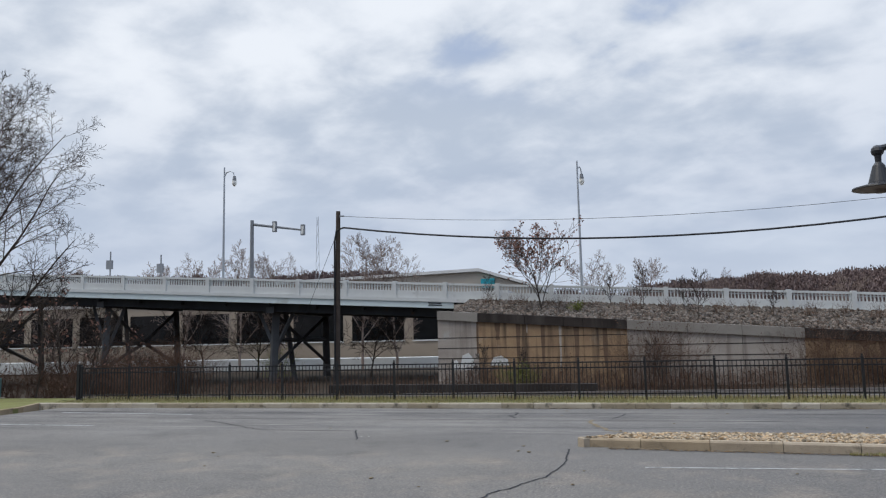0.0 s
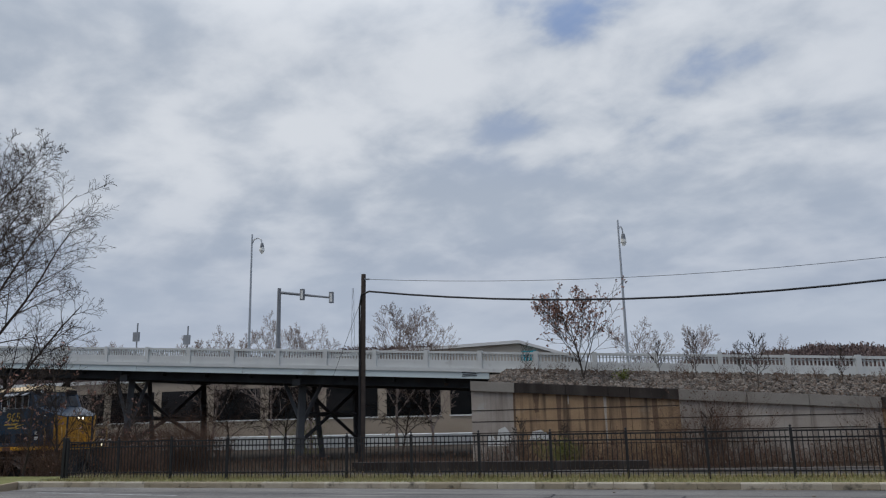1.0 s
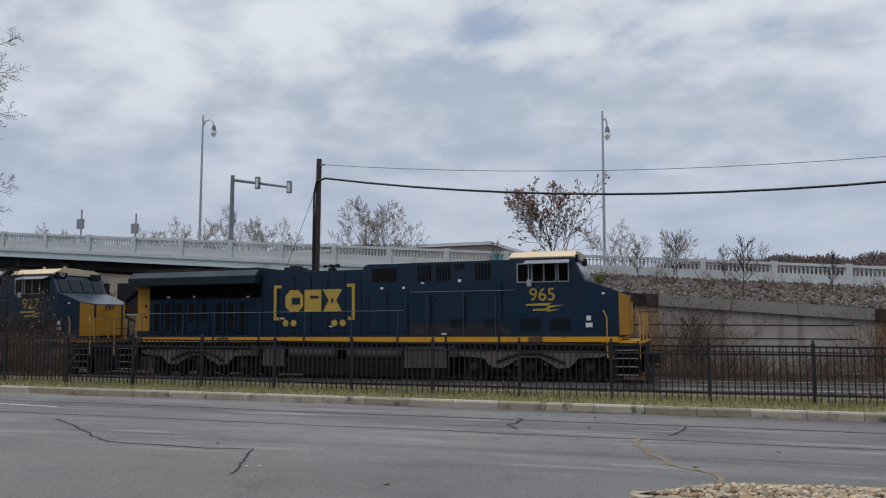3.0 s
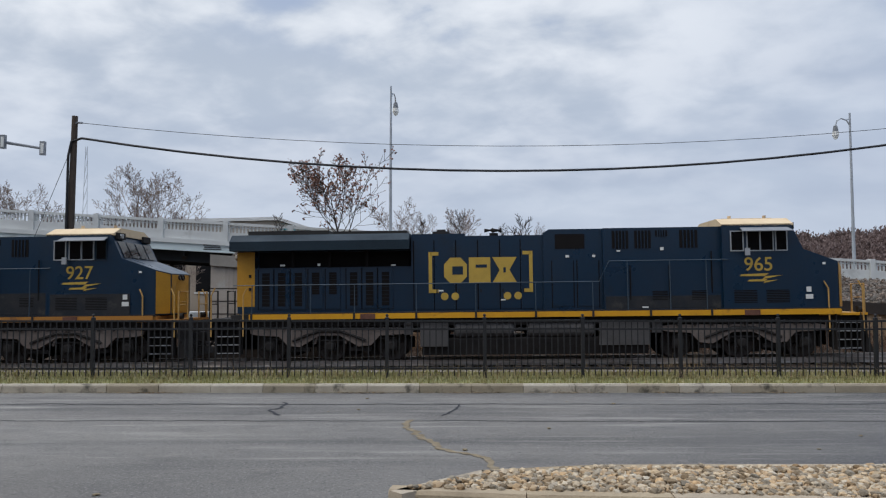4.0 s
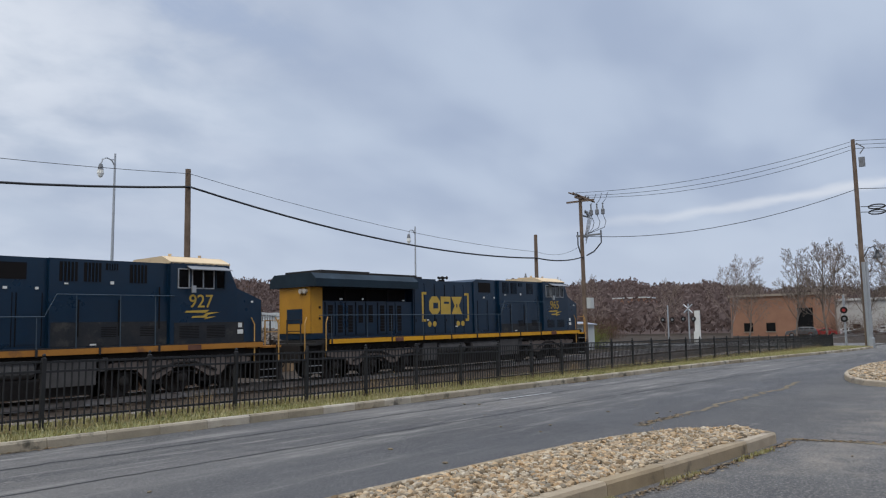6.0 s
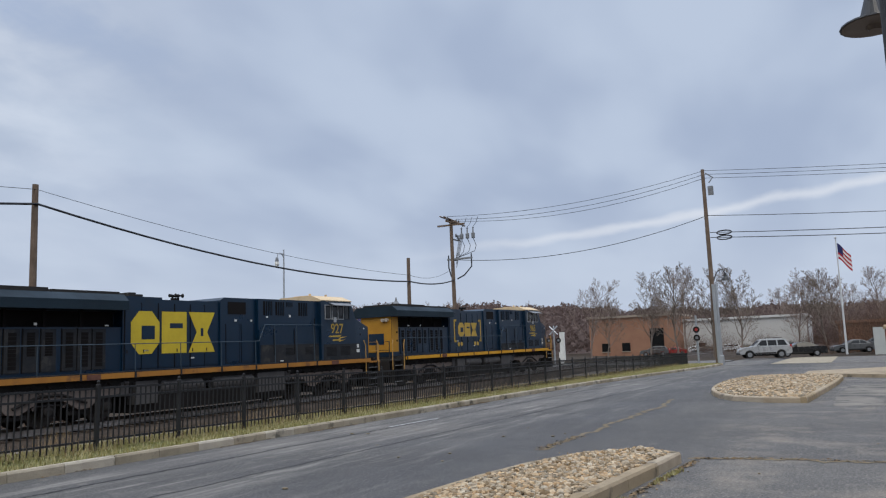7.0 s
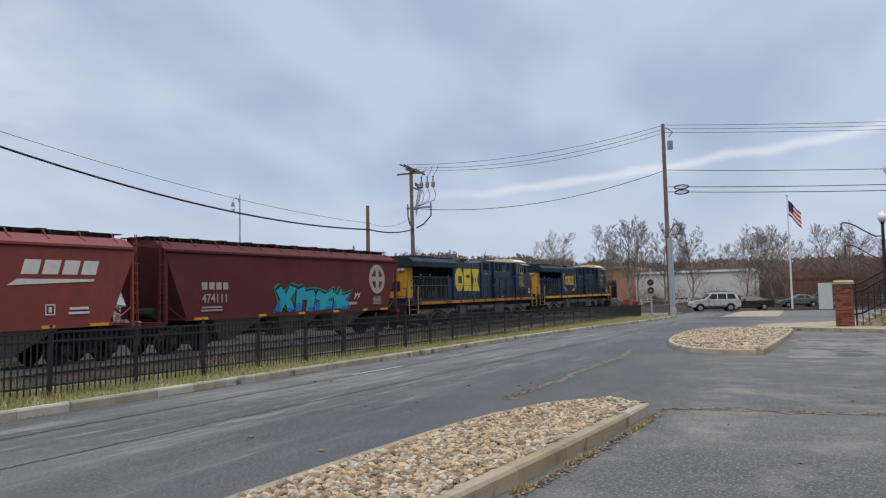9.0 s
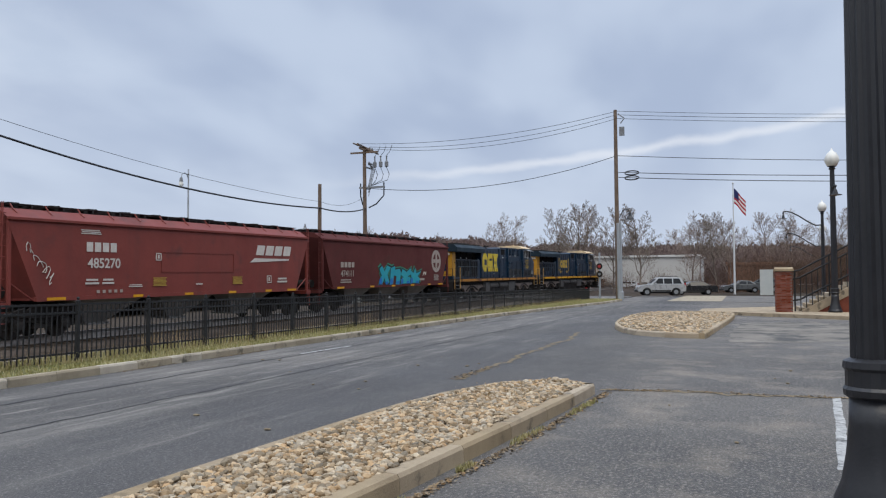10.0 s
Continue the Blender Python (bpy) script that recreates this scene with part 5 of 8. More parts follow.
        for x in (6.7, 7.75):
            for j in range(8):
                bx(bm, x, x + 0.75, y0, y1 + (0.01 if s > 0 else 0), 1.86 + 0.055 * j, 1.89 + 0.055 * j)
        part("cab_vent", bm, GRILLE, cabin)
        if old:
            bm = bmesh.new()
            bx(bm, 6.5, 9.3, y0 + 0.001, y1 - 0.001, 1.68, 2.4)
            part("grime_panel", bm, GRIME_BLUE, cabin, "grimy grey lower panel")
        # the painted mark
        if old:
            emblem(top, -3.75, 0.2, 2.25, 3.8, s * 1.102, MARK_GOLD, s)
        else:
            emblem(top, -2.95, -0.45, 2.62, 3.5, s * 1.102, MARKING, s)
            for x0, d in ((-3.4, 1), (0.03, -1)):
                bm = bmesh.new()
                y0, y1 = sorted((s * 1.102, s * 1.11))
                bx(bm, x0 - 0.06, x0 + 0.06, y0, y1, 2.3, 3.7)
                for z in (2.3, 3.58):
                    bx(bm, min(x0, x0 + d * 0.28), max(x0, x0 + d * 0.28), y0, y1, z, z + 0.12)
                part("bracket_mark", bm, MARKING, top, "yellow painted bracket")
            for x in (-2.92, -2.56, -0.78, -0.42):
                bm = bmesh.new()
                tube(bm, [(x, s * 1.102, 2.18), (x, s * 1.11, 2.18)], 0.13, 16)
                part("dot_mark", bm, MARKING, top)
    # yellow rear end of the hood
    bm = bmesh.new()
    bx(bm, -10.125, -10.1, -1.0, 1.0, 1.9, 3.8)
    for s in (-1, 1):
        y0, y1 = sorted((s * 1.02, s * 1.026))
        bx(bm, -10.1, -9.5, y0, y1, 1.9, 3.78)
    part("rear_panel", bm, YELLOW, top, "yellow rear end of the hood")
    bm = bmesh.new()
    prism(bm, [(-0.5, 2.3), (0.5, 2.3), (0.5, 2.9), (-0.5, 2.9)], -10.135, -10.125, "x")
    part("rear_mark", bm, BLUE, top)
    lettering("rear_number", number, 0.26, UNDER, top, pose(-10.13, -0.55, 3.45, 90, 0, -90), 0.01)
    bm = bmesh.new()
    for y in (-0.75, -0.5):
        tube(bm, [(-10.12, y, 3.62), (-10.25, y, 3.62)], 0.1, 12)
    part("rear_headlamp", bm, LAMP_OFF, top)
    # handrails
    for s in (-1, 1):
        for x, z in ((-9.62, 2.9), (-9.62, 2.45)):
            bm = bmesh.new()
            bx(bm, x - 0.08, x, min(s * 1.026, s * 1.06), max(s * 1.026, s * 1.06), z, z + 0.1)
            part("hinge", bm, UNDER, top)
        bm = bmesh.new()
        tube(bm, [(-10.1, s * 1.52, 2.62), (2.25, s * 1.52, 2.62), (2.6, s * 1.52, 3.3), (6.5, s * 1.52, 3.3)], 0.018, 6)
        for x in (-9.45, -7.45, -5.95, -3.86, -1.86, 0.14, 2.04):
            tube(bm, [(x, s * 1.54, 1.6), (x, s * 1.52, 2.62)], 0.016, 5)
        for x in (3.2, 4.6, 5.8):
            tube(bm, [(x, s * 1.54, 1.6), (x, s * 1.52, 3.3)], 0.016, 5)
        part("side_handrail", bm, HANDRAIL, top)
    for e in (-1, 1):
        xe = 10.9 * e
        # end platform, steps, pilot, coupler
        bm = bmesh.new()
        bx(bm, min(e * 10.1, e * 11.0), max(e * 10.1, e * 11.0), -1.5, 1.5, 1.42, 1.5)
        bx(bm, min(e * 9.5, e * 10.2), max(e * 9.5, e * 10.2), -1.45, 1.45, 1.42, 1.62)
        part("end_platform", bm, stripe if e > 0 else GRIME, top, bevel=0.01)
        bm = bmesh.new()
        x0, x1 = sorted((e * 10.95, e * 11.02))
        bx(bm, x0, x1, -1.4, 1.4, 0.75, 1.42)
        if e > 0:
            prism(bm, [(10.98, 0.18), (11.25, 0.18), (11.02, 0.8), (10.98, 0.8)], -1.35, 1.35)
        part("pilot", bm, UNDER, top, bevel=0.01)
        bm = bmesh.new()
        bx(bm, min(xe, e * 11.35), max(xe, e * 11.35), -0.12, 0.12, 0.72, 0.98)
        bx(bm, min(e * 11.2, e * 11.45), max(e * 11.2, e * 11.45), -0.22, 0.2, 0.68, 1.02)
        part("coupler", bm, UNDER, top, bevel=0.02)
        for k, y in enumerate((-0.55, -0.4, 0.4, 0.55)):
            bm = bmesh.new()
            tube(bm, [(e * 11.0, y, 0.95), (e * 11.15, y * 1.05, 0.65), (e * 11.3, y * 0.9, 0.5), (e * 11.4, y * 0.6, 0.55)], 0.028, 6)
            part("air_hose", bm, UNDER, top)
        for s in (-1, 1):
            bm = bmesh.new()
            xa, xb = sorted((e * 9.9, e * 10.75))
            for z in (0.32, 0.6, 0.88, 1.16):
                bx(bm, xa + 0.1, xb, min(s * 1.18, s * 1.5), max(s * 1.18, s * 1.5), z, z + 0.035)
            stp = part("step_well", bm, UNDER, top, "dark steel steps with thin bright edges")
            bm = bmesh.new()
            for z in (0.32, 0.6, 0.88, 1.16):
                bx(bm, xa + 0.1, xb, min(s * 1.5, s * 1.512), max(s * 1.5, s * 1.512), z + 0.008, z + 0.032)
            part("step_edge", bm, ALU if not old else GREY_STEEL, stp)
            bm = bmesh.new()
            for x in (xa + 0.06, xb):
                bx(bm, x, x + 0.04, min(s * 1.16, s * 1.52), max(s * 1.16, s * 1.52), 0.28, 1.5)
            bx(bm, xa + 0.06, xb + 0.04, min(s * 1.14, s * 1.17), max(s * 1.14, s * 1.17), 0.28, 1.5)
            part("step_stringer", bm, UNDER, stp)
            for x in (e * 9.75, e * 10.85):
                bm = bmesh.new()
                tube(bm, [(x, s * 1.53, 0.9), (x, s * 1.53, 2.3), (x - e * 0.12, s * 1.5, 2.55)], 0.025, 6)
                part("grab_iron", bm, HANDRAIL_Y, top, "worn yellow grab iron")
            bm = bmesh.new()
            tube(bm, [(e * 10.95, s * 1.4, 1.5), (e * 10.95, s * 1.4, 2.45), (e * 10.95, s * 0.55, 2.45), (e * 10.95, s * 0.55, 1.5)], 0.032, 6)
            tube(bm, [(e * 10.95, s * 1.4, 2.0), (e * 10.95, s * 0.55, 2.0)], 0.018, 6)
            part("end_rail", bm, HANDRAIL_Y if e > 0 else GRIME, top)
    # tanks and boxes under the frame
    bm = bmesh.new()
    prism(bm, [(-1.35, 0.72), (-1.2, 0.2), (1.2, 0.2), (1.35, 0.72), (1.35, 0.78), (-1.35, 0.78)], -3.7, 3.9, "x")
    part("fuel_tank", bm, UNDER, top, bevel=0.02)
    for s in (-1, 1):
        for x0, x1 in ((-2.6, -0.6), (-0.15, 2.1)):
            bm = bmesh.new()
            tube(bm, [(x0, s * 1.22, 1.03), (x0 + 0.08, s * 1.22, 1.03), (x1 - 0.08, s * 1.22, 1.03), (x1, s * 1.22, 1.03)], [0.17, 0.25, 0.25, 0.17], 16)
            for x in (x0 + 0.4, x1 - 0.4):
                tube(bm, [(x, s * 1.22, 1.03), (x + 0.05, s * 1.22, 1.03)], 0.262, 16)
            part("air_reservoir", bm, TANK, top, "grey cylindrical air reservoir", smooth=False)
        for x0, x1 in ((-3.75, -2.8), (2.25, 3.9)):
            bm = bmesh.new()
            y0, y1 = sorted((s * 0.95, s * 1.42))
            bx(bm, x0, x1, y0, y1, 0.5, 1.3)
            part("equipment_box", bm, TANK, top, bevel=0.02)
        for x in [x0 + 0.55 * k for x0 in (-9.2, 4.6) for k in range(9)]:
            bm = bmesh.new()
            tube(bm, [(x, s * 1.35, 1.35), (x + 0.25, s * 1.4, 1.13), (x + 0.5, s * 1.35, 1.3)], 0.022, 5)
            part("air_pipe", bm, UNDER, top)
        for x in (-4.15, 4.15):
            bm = bmesh.new()
            bx(bm, x - 0.15, x + 0.15, min(s * 1.2, s * 1.38), max(s * 1.2, s * 1.38), 0.9, 1.3)
            tube(bm, [(x - 0.05, s * 1.4, 1.28), (x + 0.1, s * 1.42, 1.28)], 0.06, 8)
            part("sand_valve", bm, TANK, top)
    for cx in (-6.85, 7.0):
        truck(top, cx, (-2.1, 0.0, 2.1), 0.53, UNDER_DUST, 5.2, wheels)
    return top, wheels


def hopper(name, body_mat, number, plain_panel, label):
    """A covered hopper: round-shouldered body with sloping ends, roof walk, end cages and outlet pockets."""
    top = thing(name, label, "hopper wagon", "covered hoppers of the train")
    wheels = []
    prof = [(-1.2, 1.3), (-1.55, 1.42), (-1.57, 3.88), (-1.5, 4.08), (-1.05, 4.38), (-0.5, 4.46), (0.5, 4.46), (1.05, 4.38), (1.5, 4.08), (1.57, 3.88), (1.55, 1.42), (1.2, 1.3)]

    def ends(z):
        return 7.55 + 1.08 * smooth_step(1.3, 3.2, z)
    bm = bmesh.new()
    rings = []
    for k in range(9):
        f = -1 + 2 * k / 8
        rings.append([bm.verts.new((f * ends(z), y, z)) for y, z in prof])
    n = len(prof)
    for a, b in zip(rings, rings[1:]):
        for i in range(n):
            bm.faces.new((a[i], b[i], b[(i + 1) % n], a[(i + 1) % n]))
    bm.faces.new(rings[0])
    bm.faces.new(rings[-1][::-1])
    body = part("body", bm, body_mat, top)
    # eave rail, sill, ribs
    for s in (-1, 1):
        bm = bmesh.new()
        y0, y1 = sorted((s * 1.52, s * 1.64))
        bx(bm, -8.62, 8.62, y0, y1, 3.98, 4.06)
        part("eave_rail", bm, body_mat, top)
        bm = bmesh.new()
        y0, y1 = sorted((s * 1.46, s * 1.61))
        bx(bm, -7.6, 7.6, y0, y1, 1.28, 1.42)
        part("side_sill", bm, body_mat, top)
        for k in range(13):
            x = -8.1 + 1.35 * k
            bm = bmesh.new()
            tube(bm, [(x, s * 1.28, 4.24), (x, s * 1.1, 4.37), (x, s * 0.95, 4.55)], 0.025, 5)
            part("roof_bracket", bm, body_mat, top)
        if plain_panel:
            bm = bmesh.new()
            y0, y1 = sorted((s * 1.57, s * 1.582))
            for z in (2.25, 3.05):
                bx(bm, -1.9, 2.6, y0, y1, z, z + 0.03)
            for x in (-1.9, 2.57):
                bx(bm, x, x + 0.03, y0, y1, 2.25, 3.08)
            part("side_panel", bm, body_mat, top)
        for x in (-7.2, -3.4, -0.6, 2.2, 4.9, 6.7):
            bm = bmesh.new()
            y0, y1 = sorted((s * 1.61, s * 1.618))
            bx(bm, x, x + (0.75 if abs(x) > 6 else 0.5), y0, y1, 1.3, 1.4)
            part("reflector", bm, STRIPE, top, "yellow reflective strip")
    bm = bmesh.new()
    for y in (-0.62, -0.2, 0.2, 0.62):
        bx(bm, -8.75, 8.75, y - 0.13, y + 0.13, 4.57, 4.6)
    for k in range(14):
        bx(bm, -8.4 + 1.29 * k - 0.03, -8.4 + 1.29 * k + 0.03, -0.75, 0.75, 4.46, 4.57)
    part("roof_walk", bm, GRIME, top)
    for k in range(10):
        bm = bmesh.new()
        x = -7.5 + 1.66 * k
        bx(bm, x - 0.2, x + 0.2, -0.35, 0.35, 4.6, 4.67)
        tube(bm, [(x, -0.5, 4.64), (x, 0.5, 4.64)], 0.025, 5)
        part("hatch_clamp", bm, GRIME, top)
    # outlet pockets
    for x in (-4.2, 0.0, 4.2):
        bm = bmesh.new()
        lo, hi = [(-0.45, -0.5), (0.45, -0.5), (0.45, 0.5), (-0.45, 0.5)], [(-1.7, -1.3), (1.7, -1.3), (1.7, 1.3), (-1.7, 1.3)]
        a = [bm.verts.new((x + p, q, 0.38)) for p, q in lo]
        b = [bm.verts.new((x + p, q, 1.34)) for p, q in hi]
        for k in range(4):
            bm.faces.new((a[k], a[(k + 1) % 4], b[(k + 1) % 4], b[k]))
        bm.faces.new(a[::-1])
        bm.faces.new(b)
        bx(bm, x - 0.5, x + 0.5, -0.7, 0.7, 0.3, 0.38)
        part("outlet_pocket", bm, POCKET, top, "pale dusty outlet pocket")
    bm = bmesh.new()
    bx(bm, -8.9, 8.9, -0.3, 0.3, 0.85, 1.2)
    part("centre_sill", bm, UNDER, top)
    for e in (-1, 1):
        bm = bmesh.new()
        x0, x1 = sorted((e * 8.55, e * 8.95))
        bx(bm, x0, x1, -1.5, 1.5, 1.1, 1.28)
        part("end_platform", bm, body_mat, top)
        for y in (-1.5, 1.5):
            bm = bmesh.new()
            bx(bm, min(e * 8.5, e * 8.6), max(e * 8.5, e * 8.6), y - 0.05, y + 0.05, 1.2, 3.95)
            tube(bm, [(e * 7.6, y, 1.3), (e * 8.5, y, 1.9)], 0.03, 5)
            part("end_post", bm, body_mat, top)
        for y in (-1.45, 1.45):
            bm = bmesh.new()
            for dy in (-0.2, 0.2):
                tube(bm, [(e * 8.85, y + dy * 0.2, 0.5), (e * 8.75, y + dy * 0.2, 4.55)], 0.018, 5)
            for k in range(11):
                tube(bm, [(e * 8.62, y, 0.6 + 0.36 * k), (e * 8.9, y, 0.6 + 0.36 * k)], 0.014, 5)
            part("ladder", bm, body_mat, top)
        bm = bmesh.new()
        prism(bm, [(e * 7.5, 1.32), (e * 5.9, 0.75), (e * 7.0, 1.2)], -1.2, 1.2)
        part("slope_sheet", bm, UNDER, top)
        bm = bmesh.new()
        tube(bm, [(e * 8.2, -0.6, 1.6), (e * 8.2, 0.6, 1.6)], 0.22, 12)
        bx(bm, min(e * 8.0, e * 8.4), max(e * 8.0, e * 8.4), 0.7, 1.1, 1.4, 1.9)
        part("brake_cylinder", bm, UNDER, top)
        bm = bmesh.new()
        bx(bm, min(e * 8.9, e * 9.3), max(e * 8.9, e * 9.3), -0.12, 0.12, 0.75, 1.0)
        bx(bm, min(e * 9.15, e * 9.36), max(e * 9.15, e * 9.36), -0.22, 0.2, 0.7, 1.03)
        part("coupler", bm, UNDER, top, bevel=0.02)
        truck(top, e * 7.0, (-0.9, 0.9), 0.46, UNDER, 2.5, wheels)
    return top, wheels


def bar_block(parent, name, x0, x1, z0, z1, n, material, y=-1.578):
    bm = bmesh.new()
    stripes(bm, y, x0, x1, z0, z1, n, 0.04, 0.008)
    part(name, bm, material, parent, "rows of small unreadable stencilled writing")


def dress_old_hopper(top):
    """Round herald, faded number and a teal wall-piece of spray paint."""
    bm = bmesh.new()
    x, z, r = 6.45, 3.0, 0.8
    tube(bm, [(x, -1.57, z), (x, -1.58, z)], r, 32)
    h = part("herald_disc", bm, LETTER_FADED, top, "faded pale round herald with a cross")
    bm = bmesh.new()
    tube(bm, [(x, -1.58, z), (x, -1.585, z)], r * 0.68, 32)
    part("herald_inner", bm, MAROON, h)
    bm = bmesh.new()
    bx(bm, x - r * 0.66, x + r * 0.66, -1.592, -1.585, z - 0.13, z + 0.13)
    bx(bm, x - 0.15, x + 0.15, -1.592, -1.585, z + 0.13, z + r * 0.66)
    bx(bm, x - 0.15, x + 0.15, -1.592, -1.585, z - r * 0.66, z - 0.13)
    part("herald_cross", bm, LETTER_FADED, h)
    lettering("wagon_number", "474111", 0.5, LETTER_FADED, top, pose(-6.0, -1.58, 1.98, 90, 0, 0), 0.015, "faded white wagon number")
    bm = bmesh.new()
    for k in range(4):
        bx(bm, -6.75 + 0.4 * k, -6.45 + 0.4 * k, -1.582, -1.574, 2.5, 2.8)
    part("owner_mark", bm, LETTER_FADED, top, "faded pale painted block")
    bar_block(top, "stencil", -6.8, -5.6, 1.6, 1.85, 2, LETTER_FADED)
    bar_block(top, "stencil", 6.0, 6.85, 1.62, 2.05, 6, LETTER_FADED)
    bar_block(top, "stencil", 3.5, 4.4, 1.6, 1.85, 1, LETTER_FADED)
    # spray piece: green halo, dark outline, teal forms going blue towards the foot
    arch = [(0, 0), (0.3, 0), (0.33, 0.52), (0.6, 0.5), (0.58, 0), (0.95, -0.04), (1.04, 0.7), (0.9, 0.95), (0.45, 0.88), (0.38, 1.1), (-0.02, 0.98)]
    shard = [(0, 0.1), (0.3, 0), (0.5, 0.35), (0.75, -0.02), (1.05, 0.1), (0.8, 0.55), (1.1, 0.95), (0.7, 1.05), (0.5, 0.7), (0.2, 1.02), (-0.05, 0.85), (0.22, 0.5)]
    wave = [(0, 0), (1, 0.05), (1.05, 0.4), (0.7, 0.5), (1.08, 0.65), (1.0, 1.05), (0.55, 0.8), (0.1, 1.0), (-0.05, 0.6), (0.3, 0.45), (-0.05, 0.3)]
    spike = [(0, 0), (0.45, 0.05), (0.95, -0.02), (1.1, 0.35), (0.78, 0.5), (1.18, 0.9), (0.6, 0.72), (0.45, 1.12), (0.3, 0.75), (-0.08, 0.95), (0.1, 0.4)]
    for i, (form, x0, w, hgt) in enumerate(((shard, -2.25, 1.3, 1.15), (arch, -0.8, 1.4, 1.05), (wave, 0.72, 1.35, 0.98), (spike, 2.15, 1.35, 0.95))):
        zb = 1.44
        for grow, y, m, nm in ((0.16, -1.576, SPRAY_GREEN, "spray_halo"), (0.085, -1.583, SPRAY_BLACK, "spray_outline"), (0.0, -1.590, TEAL, "spray_fill")):
            pts = [(x0 + w * (a + 0.12 * b) + grow * (1 if a > 0.5 else -1), max(1.36, zb + hgt * b + grow * (1 if b > 0.5 else -1))) for a, b in form]
            bm = bmesh.new()
            prism(bm, pts, y, y + 0.008)
            part(nm, bm, m, top, "patch of spray paint")
        bm = bmesh.new()
        prism(bm, [(x0 + 0.03, zb + 0.03), (x0 + w * 0.26, zb + 0.03), (x0 + w * 0.3, zb + 0.2), (x0 + w * 0.24, zb + hgt * 0.42), (x0 + w * 0.05, zb + hgt * 0.3)], -1.596, -1.590)
        part("spray_shade", bm, SPRAY_BLUE, top)
        bm = bmesh.new()
        prism(bm, [(x0 + w * 0.66, zb + 0.02), (x0 + w * 0.93, zb + 0.02), (x0 + w * 0.98, zb + 0.2), (x0 + w * 0.64, zb + 0.17)], -1.596, -1.590)
        part("spray_shade", bm, SPRAY_BLUE, top)
        bm = bmesh.new()
        prism(bm, [(x0 - 0.2, 1.36), (x0 + w * 1.2, 1.36), (x0 + w * 1.1, 1.43), (x0 + w * 0.5, 1.41), (x0 - 0.1, 1.44)], -1.5955, -1.590)
        part("spray_drip", bm, SPRAY_BLUE, top)
    bm = bmesh.new()
    for k in range(5):
        tube(bm, [(4.2 + 0.1 * k, -1.58, 1.95 + 0.08 * (k % 3)), (4.3 + 0.1 * k, -1.58, 2.25 - 0.05 * (k % 2))], 0.015, 4)
    part("spray_tag", bm, LETTER_WHITE, top, "small white spray scrawl")


def dress_new_hopper(top):
    lettering("wagon_number", "485270", 0.5, LETTER_WHITE, top, pose(-4.75, -1.58, 2.42, 90, 0, 0), 0.015, "white wagon number")
    bm = bmesh.new()
    for k in range(4):
        bx(bm, -5.55 + 0.36 * k, -5.27 + 0.36 * k, -1.582, -1.574, 3.0, 3.34)
    part("owner_mark", bm, LETTER_WHITE, top, "white painted block")
    for k in range(4):
        bm = bmesh.new()
        x = 4.2 + 0.72 * k
        prism(bm, [(x, 3.05), (x + 0.58, 3.05), (x + 0.72, 3.52), (x + 0.14, 3.52)], -1.582, -1.574)
        part("slanted_mark", bm, LETTER_WHITE, top, "slanted white painted block")
    bm = bmesh.new()
    prism(bm, [(3.75, 2.7), (6.85, 2.82), (6.9, 2.9), (4.1, 2.9)], -1.582, -1.574)
    part("mark_underline", bm, LETTER_WHITE, top, "white painted swoosh")
    bar_block(top, "stencil", -5.6, -5.0, 1.8, 2.05, 2, LETTER_WHITE)
    bar_block(top, "stencil", -4.85, -4.3, 1.8, 2.05, 2, LETTER_WHITE)
    for k in range(5):
        bar_block(top, "stencil", -5.1 + 0.27 * k, -4.97 + 0.27 * k, 1.46, 1.66, 1, LETTER_FADED)
    bar_block(top, "stencil", -5.8, -4.9, 3.62, 3.8, 3, LETTER_WHITE)
    bar_block(top, "stencil", -2.35, -1.6, 1.7, 2.05, 7, MARKING)
    bar_block(top, "stencil", 2.5, 3.2, 1.7, 2.05, 7, MARKING)
    bar_block(top, "stencil", -3.6, -2.9, 1.68, 1.8, 2, LETTER_WHITE)
    bar_block(top, "stencil", 5.9, 6.7, 1.7, 2.0, 2, LETTER_WHITE)
    bar_block(top, "stencil", 0.1, 0.5, 1.7, 1.8, 1, LETTER_WHITE)
    for x, z, s in ((-2.2, 2.72, 0.3), (5.05, 1.72, 0.36)):
        bm = bmesh.new()
        for a in ((x, x + s, z, z + 0.04), (x, x + s, z + s - 0.04, z + s), (x, x + 0.04, z, z + s), (x + s - 0.04, x + s, z, z + s), (x + s * 0.35, x + s * 0.65, z + s * 0.25, z + s * 0.75)):
            bx(bm, a[0], a[1], -1.582, -1.574, a[2], a[3])
        part("box_mark", bm, LETTER_WHITE, top)
    bm = bmesh.new()
    rng = random.Random(3)
    for k in range(6):
        c, z = -7.95 + 0.17 * k, 3.05 - 0.2 * k
        loop = [(c + 0.14 * math.cos(a + k) + 0.03 * q, -1.585, z + 0.2 * math.sin(a) + rng.uniform(-0.03, 0.03)) for q, a in enumerate([0.9 * n for n in range(rng.randint(4, 7))])]
        tube(bm, loop, 0.016, 4)
    part("spray_tag", bm, LETTER_WHITE, top, "white spray scrawl near the sloping end")


